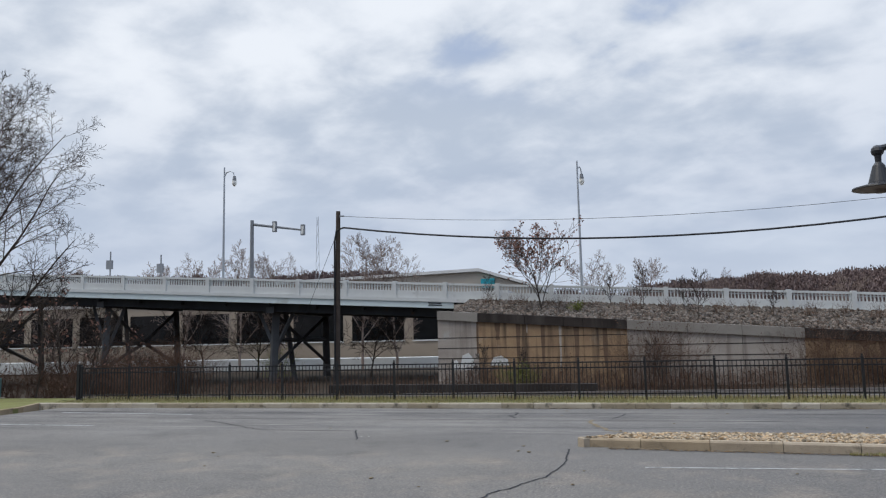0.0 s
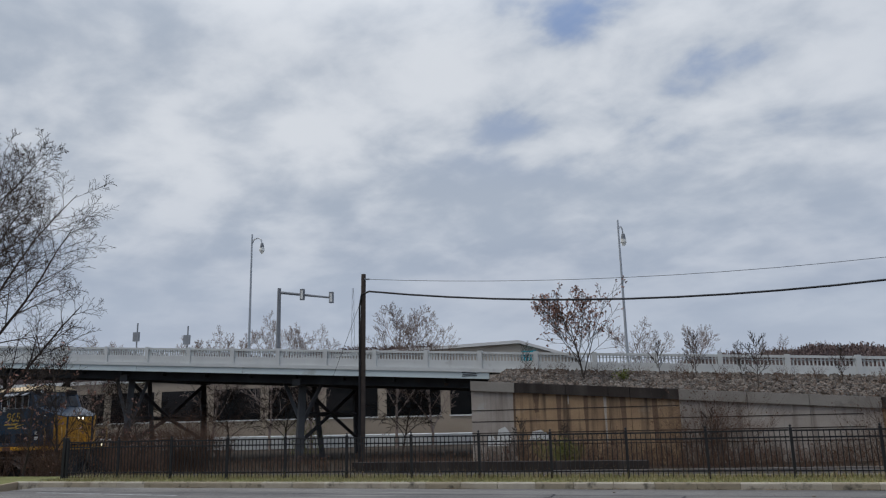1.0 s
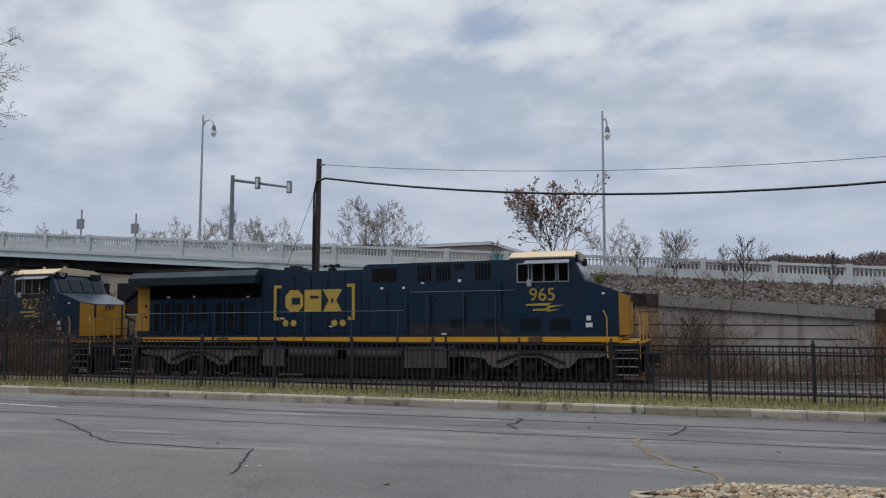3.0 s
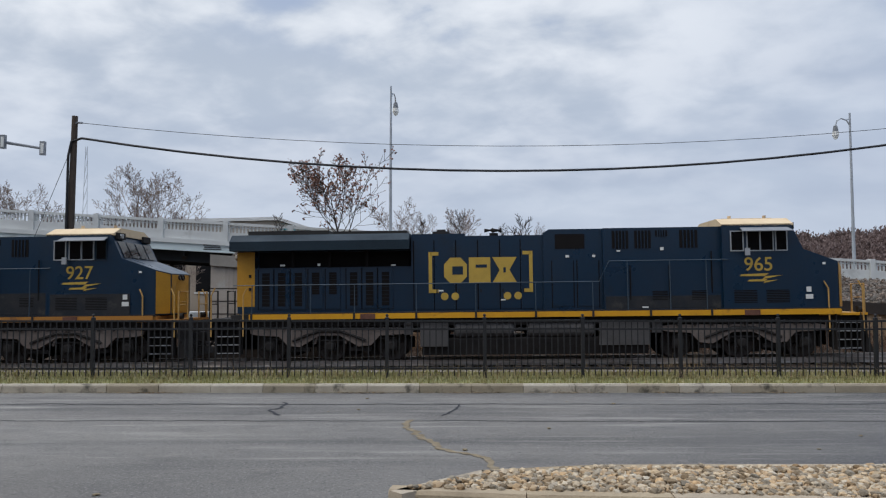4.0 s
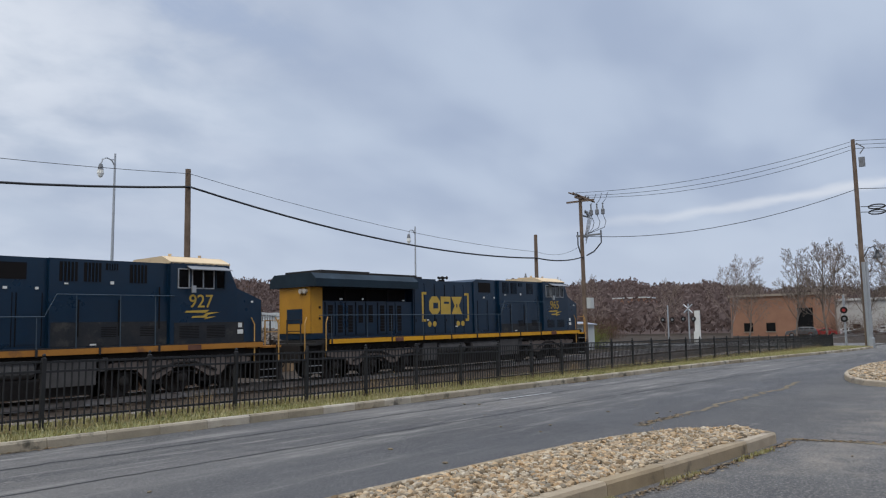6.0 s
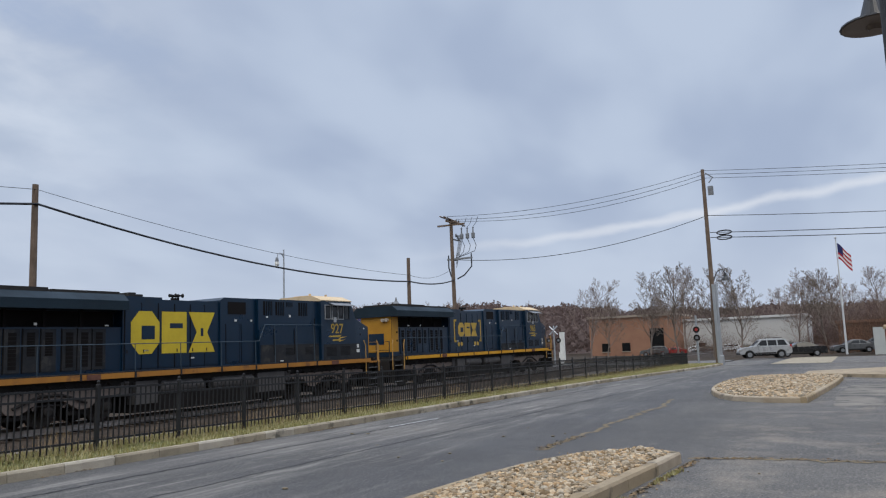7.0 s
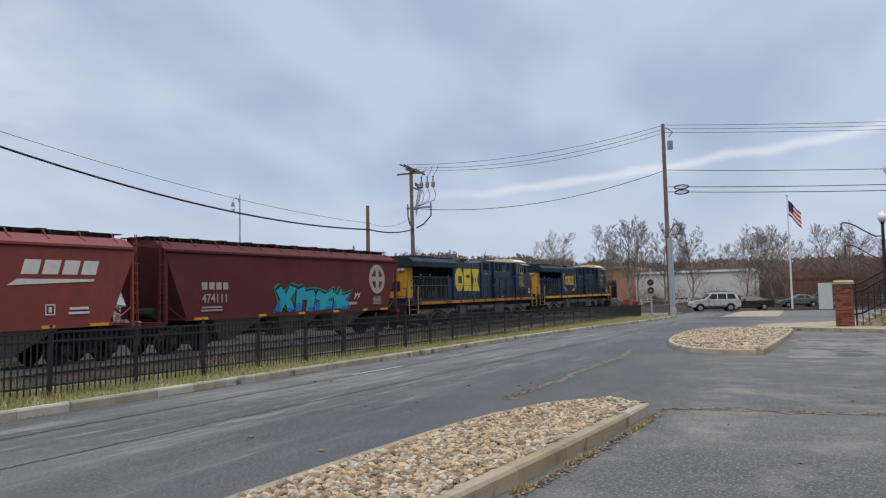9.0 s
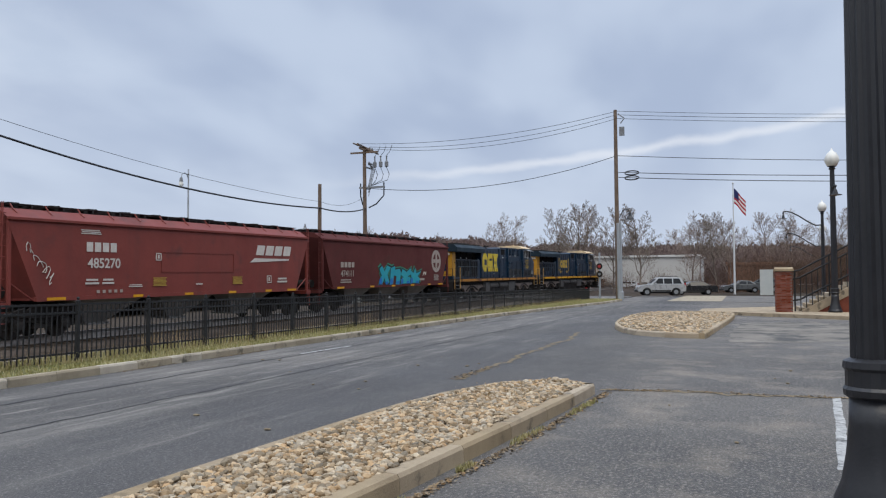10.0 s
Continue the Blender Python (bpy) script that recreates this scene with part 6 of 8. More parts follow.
def train():
    lead, w1 = locomotive("locomotive", "965", False, "dark blue and yellow diesel locomotive with bracketed yellow mark")
    second, w2 = locomotive("locomotive", "927", True, "grimy dark blue diesel locomotive with large yellow mark")
    h1, w3 = hopper("hopper_wagon", MAROON, "474111", False, "dull maroon covered hopper wagon with teal spray paint")
    dress_old_hopper(h1)
    h2, w4 = hopper("hopper_wagon", RED, "485270", True, "red covered hopper wagon with white lettering blocks")
    dress_new_hopper(h2)
    return [(lead, 0.0, w1), (second, -22.95, w2), (h1, -43.85, w3), (h2, -62.5, w4)]


def motions():
    def at(x):
        return pose(x, Y(x), ZR(max(-60, min(110, x))), 0, -0.66, math.degrees(math.atan2(Y(x + 8) - Y(x - 8), 16)))
    for top, lag, wheels in TRAIN:
        walk(top, [(t, at(2.3 + 14.53 * (t - 4.0) + lag)) for t in [0.5 * k for k in range(21)]])
        for w, x, r in wheels:
            walk(w, [(k / 30, pose(x, 0, r, 0, math.degrees(14.53 / r) * (k / 30), 0)) for k in range(0, 301)])


# ---- bridge, ramp, walls, buildings ----
BY = 40.5


def top_z(x):
    """Top of the bridge railing, falling along the ramp."""
    return max(4.95 - 0.0585 * x, 1.4 - 0.004 * x) if x < 70 else 1.1


def sheared(bm, x0, x1, y0, y1, lo, hi):
    """A bar between two stations whose bottom and top follow the deck."""
    v = [bm.verts.new(c) for c in ((x0, y0, top_z(x0) + lo), (x1, y0, top_z(x1) + lo), (x1, y1, top_z(x1) + lo), (x0, y1, top_z(x0) + lo), (x0, y0, top_z(x0) + hi), (x1, y0, top_z(x1) + hi), (x1, y1, top_z(x1) + hi), (x0, y1, top_z(x0) + hi))]
    for f in ((0, 3, 2, 1), (4, 5, 6, 7), (0, 1, 5, 4), (1, 2, 6, 5), (2, 3, 7, 6), (3, 0, 4, 7)):
        bm.faces.new([v[i] for i in f])


def bridge():
    br = thing("bridge", "long road bridge with pale railing on dark steel girders", "bridge")
    x = -92.0
    while x < 62:
        n = x + 3.6
        bm = bmesh.new()
        sheared(bm, x - 0.14, x + 0.14, BY - 0.2, BY + 0.2, -1.08, 0.06)
        part("railing_post", bm, PARAPET, br, bevel=0.015)
        bm = bmesh.new()
        sheared(bm, x + 0.14, n - 0.14, BY - 0.14, BY + 0.14, -0.14, 0.0)
        part("railing_cap", bm, PARAPET, br, bevel=0.015)
        bm = bmesh.new()
        sheared(bm, x + 0.14, n - 0.14, BY - 0.12, BY + 0.12, -1.05, -0.56)
        part("parapet", bm, PARAPET, br, bevel=0.01)
        bm = bmesh.new()
        for k in range(16):
            a = x + 0.26 + k * 0.205
            sheared(bm, a, a + 0.07, BY - 0.05, BY + 0.05, -0.56, -0.14)
        sheared(bm, x + 0.14, n - 0.14, BY - 0.03, BY + 0.03, -0.27, -0.23)
        part("balustrade", bm, PARAPET, br)
        x = n
    bm = bmesh.new()
    sheared(bm, -92, 61.9, BY - 0.25, BY + 12, -1.3, -1.06)
    part("deck", bm, PARAPET, br)
    bm = bmesh.new()
    for k in range(43):
        sheared(bm, -92 + 3.6 * k, -92 + 3.6 * k + 3.56, BY + 11.4, BY + 11.7, -1.06, -0.05)
    part("far_railing", bm, PARAPET, br)
    # painted fascia girder with stiffeners, dark girders behind
    for k in range(9):
        x0 = -92 + 8.87 * k
        bm = bmesh.new()
        sheared(bm, x0, x0 + 8.84, BY - 0.18, BY - 0.12, -1.68, -1.08)
        sheared(bm, x0, x0 + 8.84, BY - 0.3, BY, -1.72, -1.68)
        part("fascia_girder", bm, FASCIA, br, "pale painted fascia girder")
    for y in (BY + 0.6, BY + 3.4, BY + 6.2, BY + 9.0, BY + 11.2):
        bm = bmesh.new()
        sheared(bm, -92, -12.2, y, y + 0.12, -2.25, -1.3)
        sheared(bm, -92, -12.2, y - 0.18, y + 0.3, -2.3, -2.25)
        part("floor_girder", bm, DARK_STEEL, br)
    for k in range(22):
        x0 = -91 + 3.6 * k
        bm = bmesh.new()
        sheared(bm, x0, x0 + 0.2, BY + 0.2, BY + 11.2, -2.0, -1.4)
        prism(bm, [(x0, top_z(x0) - 1.75), (x0 + 0.2, top_z(x0) - 1.75), (x0 + 0.2, top_z(x0) - 1.35), (x0, top_z(x0) - 1.35)], BY - 0.05, BY + 0.6)
        part("cross_beam", bm, DARK_STEEL, br)
    # trestle bents set across the bridge: battered legs, cap, struts, cross braces
    for xb in (-70.0, -54.8, -40.3, -26.0):
        zt = top_z(xb) - 2.32
        n, f = BY + 1.3, BY + 10.4
        for y, out in ((n, -0.5), (f, 0.5)):
            bm = bmesh.new()
            tube(bm, [(xb, y + out, -1.2), (xb, y, zt)], [0.34, 0.3], 4)
            part("trestle_leg", bm, TRESTLE, br)
        bm = bmesh.new()
        bx(bm, xb - 0.3, xb + 0.3, n - 1.0, f + 0.6, zt - 0.1, zt + 0.35)
        part("trestle_cap", bm, TRESTLE, br, bevel=0.02)
        for a, b, r in (((n, 2.1), (f, 2.1), 0.16), ((n, zt - 0.2), ((n + f) / 2, 2.1), 0.17), ((f, zt - 0.2), ((n + f) / 2, 2.1), 0.17), ((n - 0.3, 0.2), ((n + f) / 2, 2.1), 0.16), ((f + 0.3, 0.2), ((n + f) / 2, 2.1), 0.16)):
            bm = bmesh.new()
            tube(bm, [(xb, a[0], a[1]), (xb, b[0], b[1])], r, 4)
            part("trestle_brace", bm, TRESTLE, br)
        for e in (-1, 1):
            bm = bmesh.new()
            tube(bm, [(xb + e * 1.5, n + 0.1, zt + 0.2), (xb + e * 0.1, n - 0.1, 1.6)], 0.15, 4)
            part("knee_brace", bm, TRESTLE, br)
        bm = bmesh.new()
        tube(bm, [(xb - 0.5, n + 2.6, zt + 0.1), (xb + 0.4, n + 2.4, -1.0)], 0.22, 4)
        part("raking_strut", bm, TRESTLE, br)
    # abutment
    bm = bmesh.new()
    bx(bm, -12.1, -10.6, BY - 0.5, BY + 12, -1, 4.2)
    part("abutment", bm, WALL_GREY, br, bevel=0.03)
    bm = bmesh.new()
    stripes(bm, BY - 0.19, -14.0, -13.0, top_z(-13.5) - 1.6, top_z(-13.5) - 1.25, 3, 0.05)
    part("bridge_stencil", bm, DARK_STEEL, br, "small unreadable stencil on the fascia")


WY = 34.0


def wall_z(x):
    return 2.72 - 0.073 * x if x < 25 else max(0.3, 0.9 - 0.03 * (x - 25))


def retaining_wall():
    w = thing("retaining_wall", "stained concrete retaining wall with dark coping blocks", "wall", kind="structure")
    marks = (-11.7, -9.25, -6.5, -4.3, -3.2, -0.8, 2.4, 5.2, 8.3, 11.2, 14.2, 17.5, 21, 25, 30)
    for k, (a, b) in enumerate(zip(marks, marks[1:])):
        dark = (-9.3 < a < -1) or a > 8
        bm = bmesh.new()
        v = []
        for x in (a + 0.01, b - 0.01):
            for y, z in ((WY, -1.2), (WY, wall_z(x) - 0.5), (WY + 1.0, wall_z(x) - 0.5), (WY + 1.0, -1.2)):
                v.append(bm.verts.new((x, y, z)))
        for f in ((0, 1, 2, 3), (7, 6, 5, 4), (0, 4, 5, 1), (1, 5, 6, 2), (2, 6, 7, 3), (3, 7, 4, 0)):
            bm.faces.new([v[i] for i in f])
        part("wall_bay", bm, WALL_TAN if dark else WALL_GREY, w)
        bm = bmesh.new()
        v = []
        for x in (a + 0.012, b - 0.012):
            for y, z in ((WY - 0.14, wall_z(x) - 0.52), (WY - 0.14, wall_z(x)), (WY + 0.9, wall_z(x) + 0.03), (WY + 0.9, wall_z(x) - 0.52)):
                v.append(bm.verts.new((x, y, z)))
        for f in ((0, 1, 2, 3), (7, 6, 5, 4), (0, 4, 5, 1), (1, 5, 6, 2), (2, 6, 7, 3), (3, 7, 4, 0)):
            bm.faces.new([v[i] for i in f])
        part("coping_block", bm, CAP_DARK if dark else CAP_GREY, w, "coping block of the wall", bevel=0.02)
    bm = bmesh.new()
    bx(bm, -11.72, -11.0, WY + 1.0, BY, -1.2, 3.3)
    part("wing_wall", bm, WALL_GREY, w)
    bm = bmesh.new()
    for z in (0.15, 0.75, 1.35, 1.95):
        bx(bm, -11.7, -0.85 if z > 1.5 else 7.5, WY - 0.012, WY, z, z + 0.045)
    part("pour_joint", bm, CAP_DARK, w)
    # lime runs from the coping joints, dark drips between them
    rl = random.Random(44)
    for x, ln, wd, m in ((-4.5, 2.6, 0.16, LIME), (-6.4, 0.5, 0.08, LIME), (-8.1, 1.0, 0.3, STAIN_DARK), (-6.9, 2.2, 0.25, STAIN_DARK), (-5.5, 2.5, 0.22, STAIN_DARK), (-3.6, 2.4, 0.3, STAIN_DARK), (-9.3, 1.9, 0.14, STAIN_DARK), (-2.0, 2.2, 0.28, STAIN_DARK), (0.2, 0.5, 0.07, LIME), (1.6, 0.45, 0.09, LIME), (3.0, 0.6, 0.06, LIME), (4.4, 0.4, 0.1, LIME), (5.9, 0.5, 0.08, LIME), (-0.75, 1.5, 0.1, LIME), (9.4, 0.6, 0.3, STAIN_DARK), (12, 0.8, 0.4, STAIN_DARK)):
        z1 = wall_z(x) - 0.52
        bm = bmesh.new()
        left = [(x - wd / 2 * (1 - 0.35 * f) + rl.uniform(-0.12, 0.12) * wd, z1 - ln * f) for f in (0, 0.3, 0.6, 0.85, 1)]
        right = [(x + wd / 2 * (1 - 0.35 * f) + rl.uniform(-0.12, 0.12) * wd, z1 - ln * f) for f in (0.95, 0.8, 0.5, 0.25, 0)]
        prism(bm, left + right, WY - 0.006, WY)
        part("stain_run", bm, m, w, "run of lime or soot down the wall")
    for x0, z0, wd, h in ((-10.4, 0.1, 0.9, 1.0), (-10.9, 0.1, 0.5, 0.6), (-8.6, 0.35, 1.1, 0.55)):
        bm = bmesh.new()
        prism(bm, [(x0, z0), (x0 + wd, z0), (x0 + wd * 0.95, z0 + h * 0.6), (x0 + wd * 0.6, z0 + h), (x0 + wd * 0.2, z0 + h * 0.85)], WY - 0.008, WY)
        part("painted_patch", bm, STICKER, w, "rough white painted patch on the wall")
    bm = bmesh.new()
    for k in range(5):
        bx(bm, -16.2 + 2.8 * k, -13.43 + 2.8 * k, 28.2, 28.75, -1.3, -0.38)
    solid("barrier", bm, CAP_DARK, "row of low dark concrete barrier blocks behind the track", "barrier", "structure", bevel=0.03)
    # slope of broken stone up to the railing
    bm = bmesh.new()
    rows = []
    for k in range(98):
        x = -11.0 + k * 0.75
        a, b = wall_z(x) - 0.05, top_z(x) - 1.1
        rows.append([bm.verts.new((x, WY + 0.85 + (BY - WY - 0.9) * f, a + (b - a) * f)) for f in (0, 0.33, 0.66, 1.0)])
    for p, q in zip(rows, rows[1:]):
        for k in range(3):
            bm.faces.new((p[k], q[k], q[k + 1], p[k + 1]))
    solid("embankment", bm, EARTH, "earth embankment under broken stone", "embankment", "structure")
    rng = random.Random(21)
    vs, fs = [], []
    ico = bmesh.new()
    bmesh.ops.create_icosphere(ico, subdivisions=1, radius=1)
    base, tri = [v.co.copy() for v in ico.verts], [tuple(v.index for v in f.verts) for f in ico.faces]
    ico.free()
    for _ in range(12000):
        x, f = rng.uniform(-11, 50), rng.random()
        a, b = wall_z(x), top_z(x) - 1.1
        m = pose(x, WY + 0.95 + (BY - WY - 1.1) * f, a + (b - a) * f, rng.uniform(0, 360), rng.uniform(0, 360), 0)
        s = Vector((rng.uniform(0.06, 0.19), rng.uniform(0.06, 0.15), rng.uniform(0.05, 0.12)))
        n = len(vs)
        vs += [tuple(m @ Vector((c.x * s.x, c.y * s.y, c.z * s.z))) for c in base]
        fs += [tuple(i + n for i in t) for t in tri]
    me = bpy.data.meshes.new("broken_stone")
    me.from_pydata(vs, [], fs)
    me.materials.append(RIPRAP)
    tagged(new("broken_stone", me), "brown-grey broken stone on the slope under the railing", "broken stone", kind="stuff")


def building(name, label, x0, x1, y0, y1, h, wall, roof, z0=-1.0, windows=(), category="building", pitched=0.0, glass=None):
    """A block with a roof, and windows on its -y side given as (x, width, z0, z1)."""
    b = thing(name, label, category)
    bm = bmesh.new()
    bx(bm, x0, x1, y0, y1, z0, h)
    part("wall", bm, wall, b)
    bm = bmesh.new()
    if pitched:
        prism(bm, [(x0 - 0.5, h), (x1 + 0.5, h), ((x0 + x1) / 2, h + pitched)], y0 - 0.5, y1 + 0.5)
    else:
        bx(bm, x0 - 0.3, x1 + 0.3, y0 - 0.3, y1 + 0.3, h, h + 0.4)
    part("roof", bm, roof, b)
    for x, w, a, c in windows:
        bm = bmesh.new()
        bx(bm, x, x + w, y0 - 0.06, y0 - 0.003, a, c)
        win = part("window", bm, glass or WINDOW_DARK, b)
        bm = bmesh.new()
        bx(bm, x - 0.1, x + w + 0.1, y0 - 0.14, y0 - 0.06, a - 0.15, a)
        part("sill", bm, roof, win)
    return b


def building_x(name, label, x0, x1, y0, y1, h, wall, roof, z0=-1.0, windows=(), category="building"):
    """The same with windows on its -x side given as (y, width, z0, z1)."""
    b = building(name, label, x0, x1, y0, y1, h, wall, roof, z0, (), category)
    for y, w, a, c in windows:
        bm = bmesh.new()
        bx(bm, x0 - 0.06, x0 - 0.003, y, y + w, a, c)
        win = part("window", bm, WINDOW_DARK, b)
        bm = bmesh.new()
        bx(bm, x0 - 0.14, x0 - 0.06, y - 0.1, y + w + 0.1, a - 0.15, a)
        part("sill", bm, roof, win)
    return b


def buildings():
    building("office_building", "long beige building with dark windows behind the bridge", -120, -14, 72, 90, 6.6, BEIGE, ROOF_WHITE, -1.2, [(-118 + 7.2 * k, 6.1, 1.9, 5.4) for k in range(14)], "building")
    bm = bmesh.new()
    bx(bm, -120, -12, 66, 70, -1.2, 0.1)
    solid("loading_dock", bm, PARAPET, "low pale concrete ledge before the beige building", "ledge", "structure")
    # warehouse with a low gable
    w = thing("warehouse", "beige warehouse with a low white-edged gable roof", "building")
    bm = bmesh.new()
    prism(bm, [(-66, 0), (-17, 0), (-17, 10.0), (-25, 12.6), (-66, 11.7)], 112, 150)
    part("wall", bm, BEIGE_PALE, w)
    bm = bmesh.new()
    prism(bm, [(-67, 11.7), (-25, 12.65), (-16.2, 9.9), (-16.2, 10.3), (-25, 13.15), (-67, 12.15)], 111.4, 150)
    part("roof", bm, ROOF_WHITE, w)
    bm = bmesh.new()
    bx(bm, -24.6, -22.4, 111.2, 111.9, 9.9, 11.4)
    part("wall_sign", bm, TEAL, w, "small teal wall sign")
    building_x("brick_building", "two-storey orange brick building beyond the car park", 150, 165, 30, 47, 7.3, BRICK_FAR, BEIGE, -0.5, [(32.5, 2.6, 0.6, 5.0), (39, 1.6, 0.8, 2.4), (43, 1.6, 0.8, 2.4)])
    building_x("white_building", "long low white building behind bare trees", 156, 175, 8, 30, 6.2, WHITE_WALL, ROOF_WHITE, -0.5, [(15, 1.2, -0.4, 1.9), (26, 1.2, -0.4, 1.9)])
    building_x("brick_building", "flat-roofed orange brick building on the slope", 236, 246, 101, 112, 11.5, BRICK_FAR, ROOF_WHITE, 0, [(102 + 2.6 * k, 1.6, 8.4, 10.0) for k in range(4)])
    building_x("brick_building", "low brick wall building by the road", 128, 136, -6, 2.5, 4.0, BRICK_FAR, BRICK_FAR, -0.5, ())
    rng = random.Random(31)
    for az, r, z in ((8.2, 345, 18.6), (11.6, 350, 19.0), (66, 330, 13)):
        x, y = r * math.sin(radians(az)), r * math.cos(radians(az))
        building("house", "small pale house among trees on the hillside", x - 3.4, x + 3.4, y, y + 6, z + 2.4, WHITE_WALL if rng.random() < 0.6 else BRICK_FAR, GRIME, z - 7, [(x - 2.4, 1.2, z + 0.4, z + 1.7), (x + 1.0, 1.2, z + 0.4, z + 1.7)], "house", 1.4)


# ---- poles, wires, lamps, signs, cars ----
def wire(name, label, pts, sags, r, material=None):
    """A hanging wire through its supports."""
    bm = bmesh.new()
    path = []
    for (a, b), s in zip(zip(pts, pts[1:]), sags):
        a, b = Vector(a), Vector(b)
        for k in range(16):
            f = k / 16
            p = a.lerp(b, f)
            p.z -= 4 * s * f * (1 - f)
            path.append(p)
    path.append(Vector(pts[-1]))
    tube(bm, path, r, 5)
    return solid(name, bm, material or CABLE, label, "wire")


def utility_pole(x, y, h, material, label, z0=-0.8, lean=(0, 0), r=0.15):
    p = thing("utility_pole", label, "utility pole", "wooden poles along the track")
    bm = bmesh.new()
    tube(bm, [(x + lean[0] * (z0 - h), y + lean[1] * (z0 - h), z0), (x, y, h)], [r * 1.15, r * 0.8], 10)
    part("shaft", bm, material, p)
    return p


def poles():
    p1 = utility_pole(-16.05, 29.3, 9.1, WOOD_DARK, "dark weathered wooden pole behind the track", -1, (0.012, 0))
    bm = bmesh.new()
    tube(bm, [(-16.2, 29.1, -0.9), (-16.2, 29.12, 7.4), (-16.1, 29.15, 8.0), (-15.7, 29.2, 8.15)], 0.05, 6)
    part("conduit", bm, CABLE, p1)
    bm = bmesh.new()
    bx(bm, -16.05, -15.7, 29.2, 29.3, 8.78, 8.84)
    part("insulator", bm, GALV, p1)
    p2 = utility_pole(19.2, 28.8, 8.86, WOOD_POLE, "tan wooden pole carrying the track-side cable", -1, (-0.01, 0))
    p3 = utility_pole(47.4, 28.1, 8.45, WOOD_POLE, "short grey-brown wooden pole by the crossing", -1)
    p4 = utility_pole(59.0, 30.5, 13.1, WOOD_POLE, "tall wooden pole with crossarm, cutouts and transformer", -1, (-0.02, 0), 0.18)
    bm = bmesh.new()
    bx(bm, 57.8, 60.2, 30.3, 30.42, 12.75, 12.9)
    bx(bm, 58.9, 59.0, 29.2, 31.8, 12.55, 12.7)
    part("crossarm", bm, WOOD_POLE, p4)
    for k, (dx, z) in enumerate(((-1.1, 12.9), (0.6, 12.9), (1.1, 12.9), (0.5, 11.6), (0.8, 11.5), (1.0, 11.3), (0.5, 9.6))):
        bm = bmesh.new()
        lathe(bm, ((0.05, z), (0.11, z + 0.08), (0.05, z + 0.12), (0.11, z + 0.2), (0.04, z + 0.3)), (59.0 + dx, 30.3), 8)
        part("insulator", bm, GREY_STEEL, p4)
    bm = bmesh.new()
    bx(bm, 59.0, 60.2, 30.3, 30.4, 11.3, 11.42)
    bx(bm, 59.0, 59.8, 30.3, 30.4, 9.5, 9.6)
    for k in range(4):
        tube(bm, [(59.3 + 0.22 * k, 30.2, 11.8), (59.6 + 0.2 * k, 30.1, 11.2), (59.2, 30.2, 9.8 - 0.3 * k)], 0.03, 5)
    part("cutout_bracket", bm, GREY_STEEL, p4)
    bm = bmesh.new()
    tube(bm, [(57.7, 30.9, 13.25), (60.1, 29.7, 12.6)], 0.07, 5)
    tube(bm, [(57.7, 30.5, 13.2), (60.3, 30.1, 12.85)], 0.06, 5)
    part("crossarm", bm, WOOD_POLE, p4)
    for k in range(3):
        y = 29.6 - 0.55 * k
        bm = bmesh.new()
        lathe(bm, ((0.05, 11.3), (0.16, 11.36), (0.17, 11.75), (0.07, 11.82), (0.05, 12.2), (0.11, 12.24), (0.04, 12.3)), (59.2, y), 8)
        part("cutout", bm, GREY_STEEL, p4)
        bm = bmesh.new()
        tube(bm, [(59.2, y, 11.3), (59.2, y - 0.25, 10.7), (59.2, y - 0.1, 10.2), (59.1, 29.9, 9.75)], 0.025, 5)
        tube(bm, [(59.2, y, 12.3), (59.1, y - 0.35, 12.6), (59.0, y - 0.6, 13.1)], 0.02, 5)
        part("jumper", bm, CABLE, p4)
    for y0, y1 in ((30.9, 30.5), (28.7, 30.1)):
        bm = bmesh.new()
        tube(bm, [(59.1, y0, 10.0), (59.1, y0, 8.9), (59.1, (y0 + y1) / 2, 8.2), (59.1, y1, 7.9)], 0.06, 6)
        part("cable_riser", bm, CABLE, p4)
    bm = bmesh.new()
    bx(bm, 59.0, 59.12, 28.6, 31.0, 9.55, 9.7)
    part("crossarm", bm, GREY_STEEL, p4)
    bm = bmesh.new()
    bx(bm, 59.15, 59.75, 29.9, 30.3, 3.4, 4.3)
    part("meter_box", bm, CABINET, p4, bevel=0.02)
    p5 = utility_pole(62.5, 9.8, 15.3, WOOD_POLE, "very tall utility pole with a grey conduit and street lamp", -0.2, (-0.022, 0), 0.17)
    bm = bmesh.new()
    for dx, dy in ((-0.22, -0.1), (-0.12, -0.24), (0.1, -0.25)):
        tube(bm, [(62.5 + 0.33 + dx, 9.8 + dy, 0), (62.5 + 0.2 + dx, 9.8 + dy, 6.2)], 0.11, 8)
    part("conduit", bm, GALV, p5, "pale grey conduits strapped to the pole")
    bm = bmesh.new()
    lathe(bm, ((0.27, -0.1), (0.27, 0.7), (0.2, 0.75)), (62.8, 9.6), 10)
    part("pole_base", bm, GALV, p5)
    bm = bmesh.new()
    tube(bm, [(62.55, 9.6, 15.0), (62.6, 9.1, 14.6), (62.55, 9.4, 14.2)], 0.05, 6)
    bx(bm, 62.4, 62.6, 9.1, 9.5, 13.2, 13.9)
    part("insulator", bm, GREY_STEEL, p5)
    bm = bmesh.new()
    tube(bm, [(62.6, 9.6, 6.6), (62.6, 9.3, 7.2), (62.6, 8.95, 7.3), (62.6, 8.75, 7.0)], 0.04, 6)
    lathe(bm, ((0.34, 6.45), (0.3, 6.55), (0.15, 6.75), (0.1, 7.0)), (62.6, 8.75), 12)
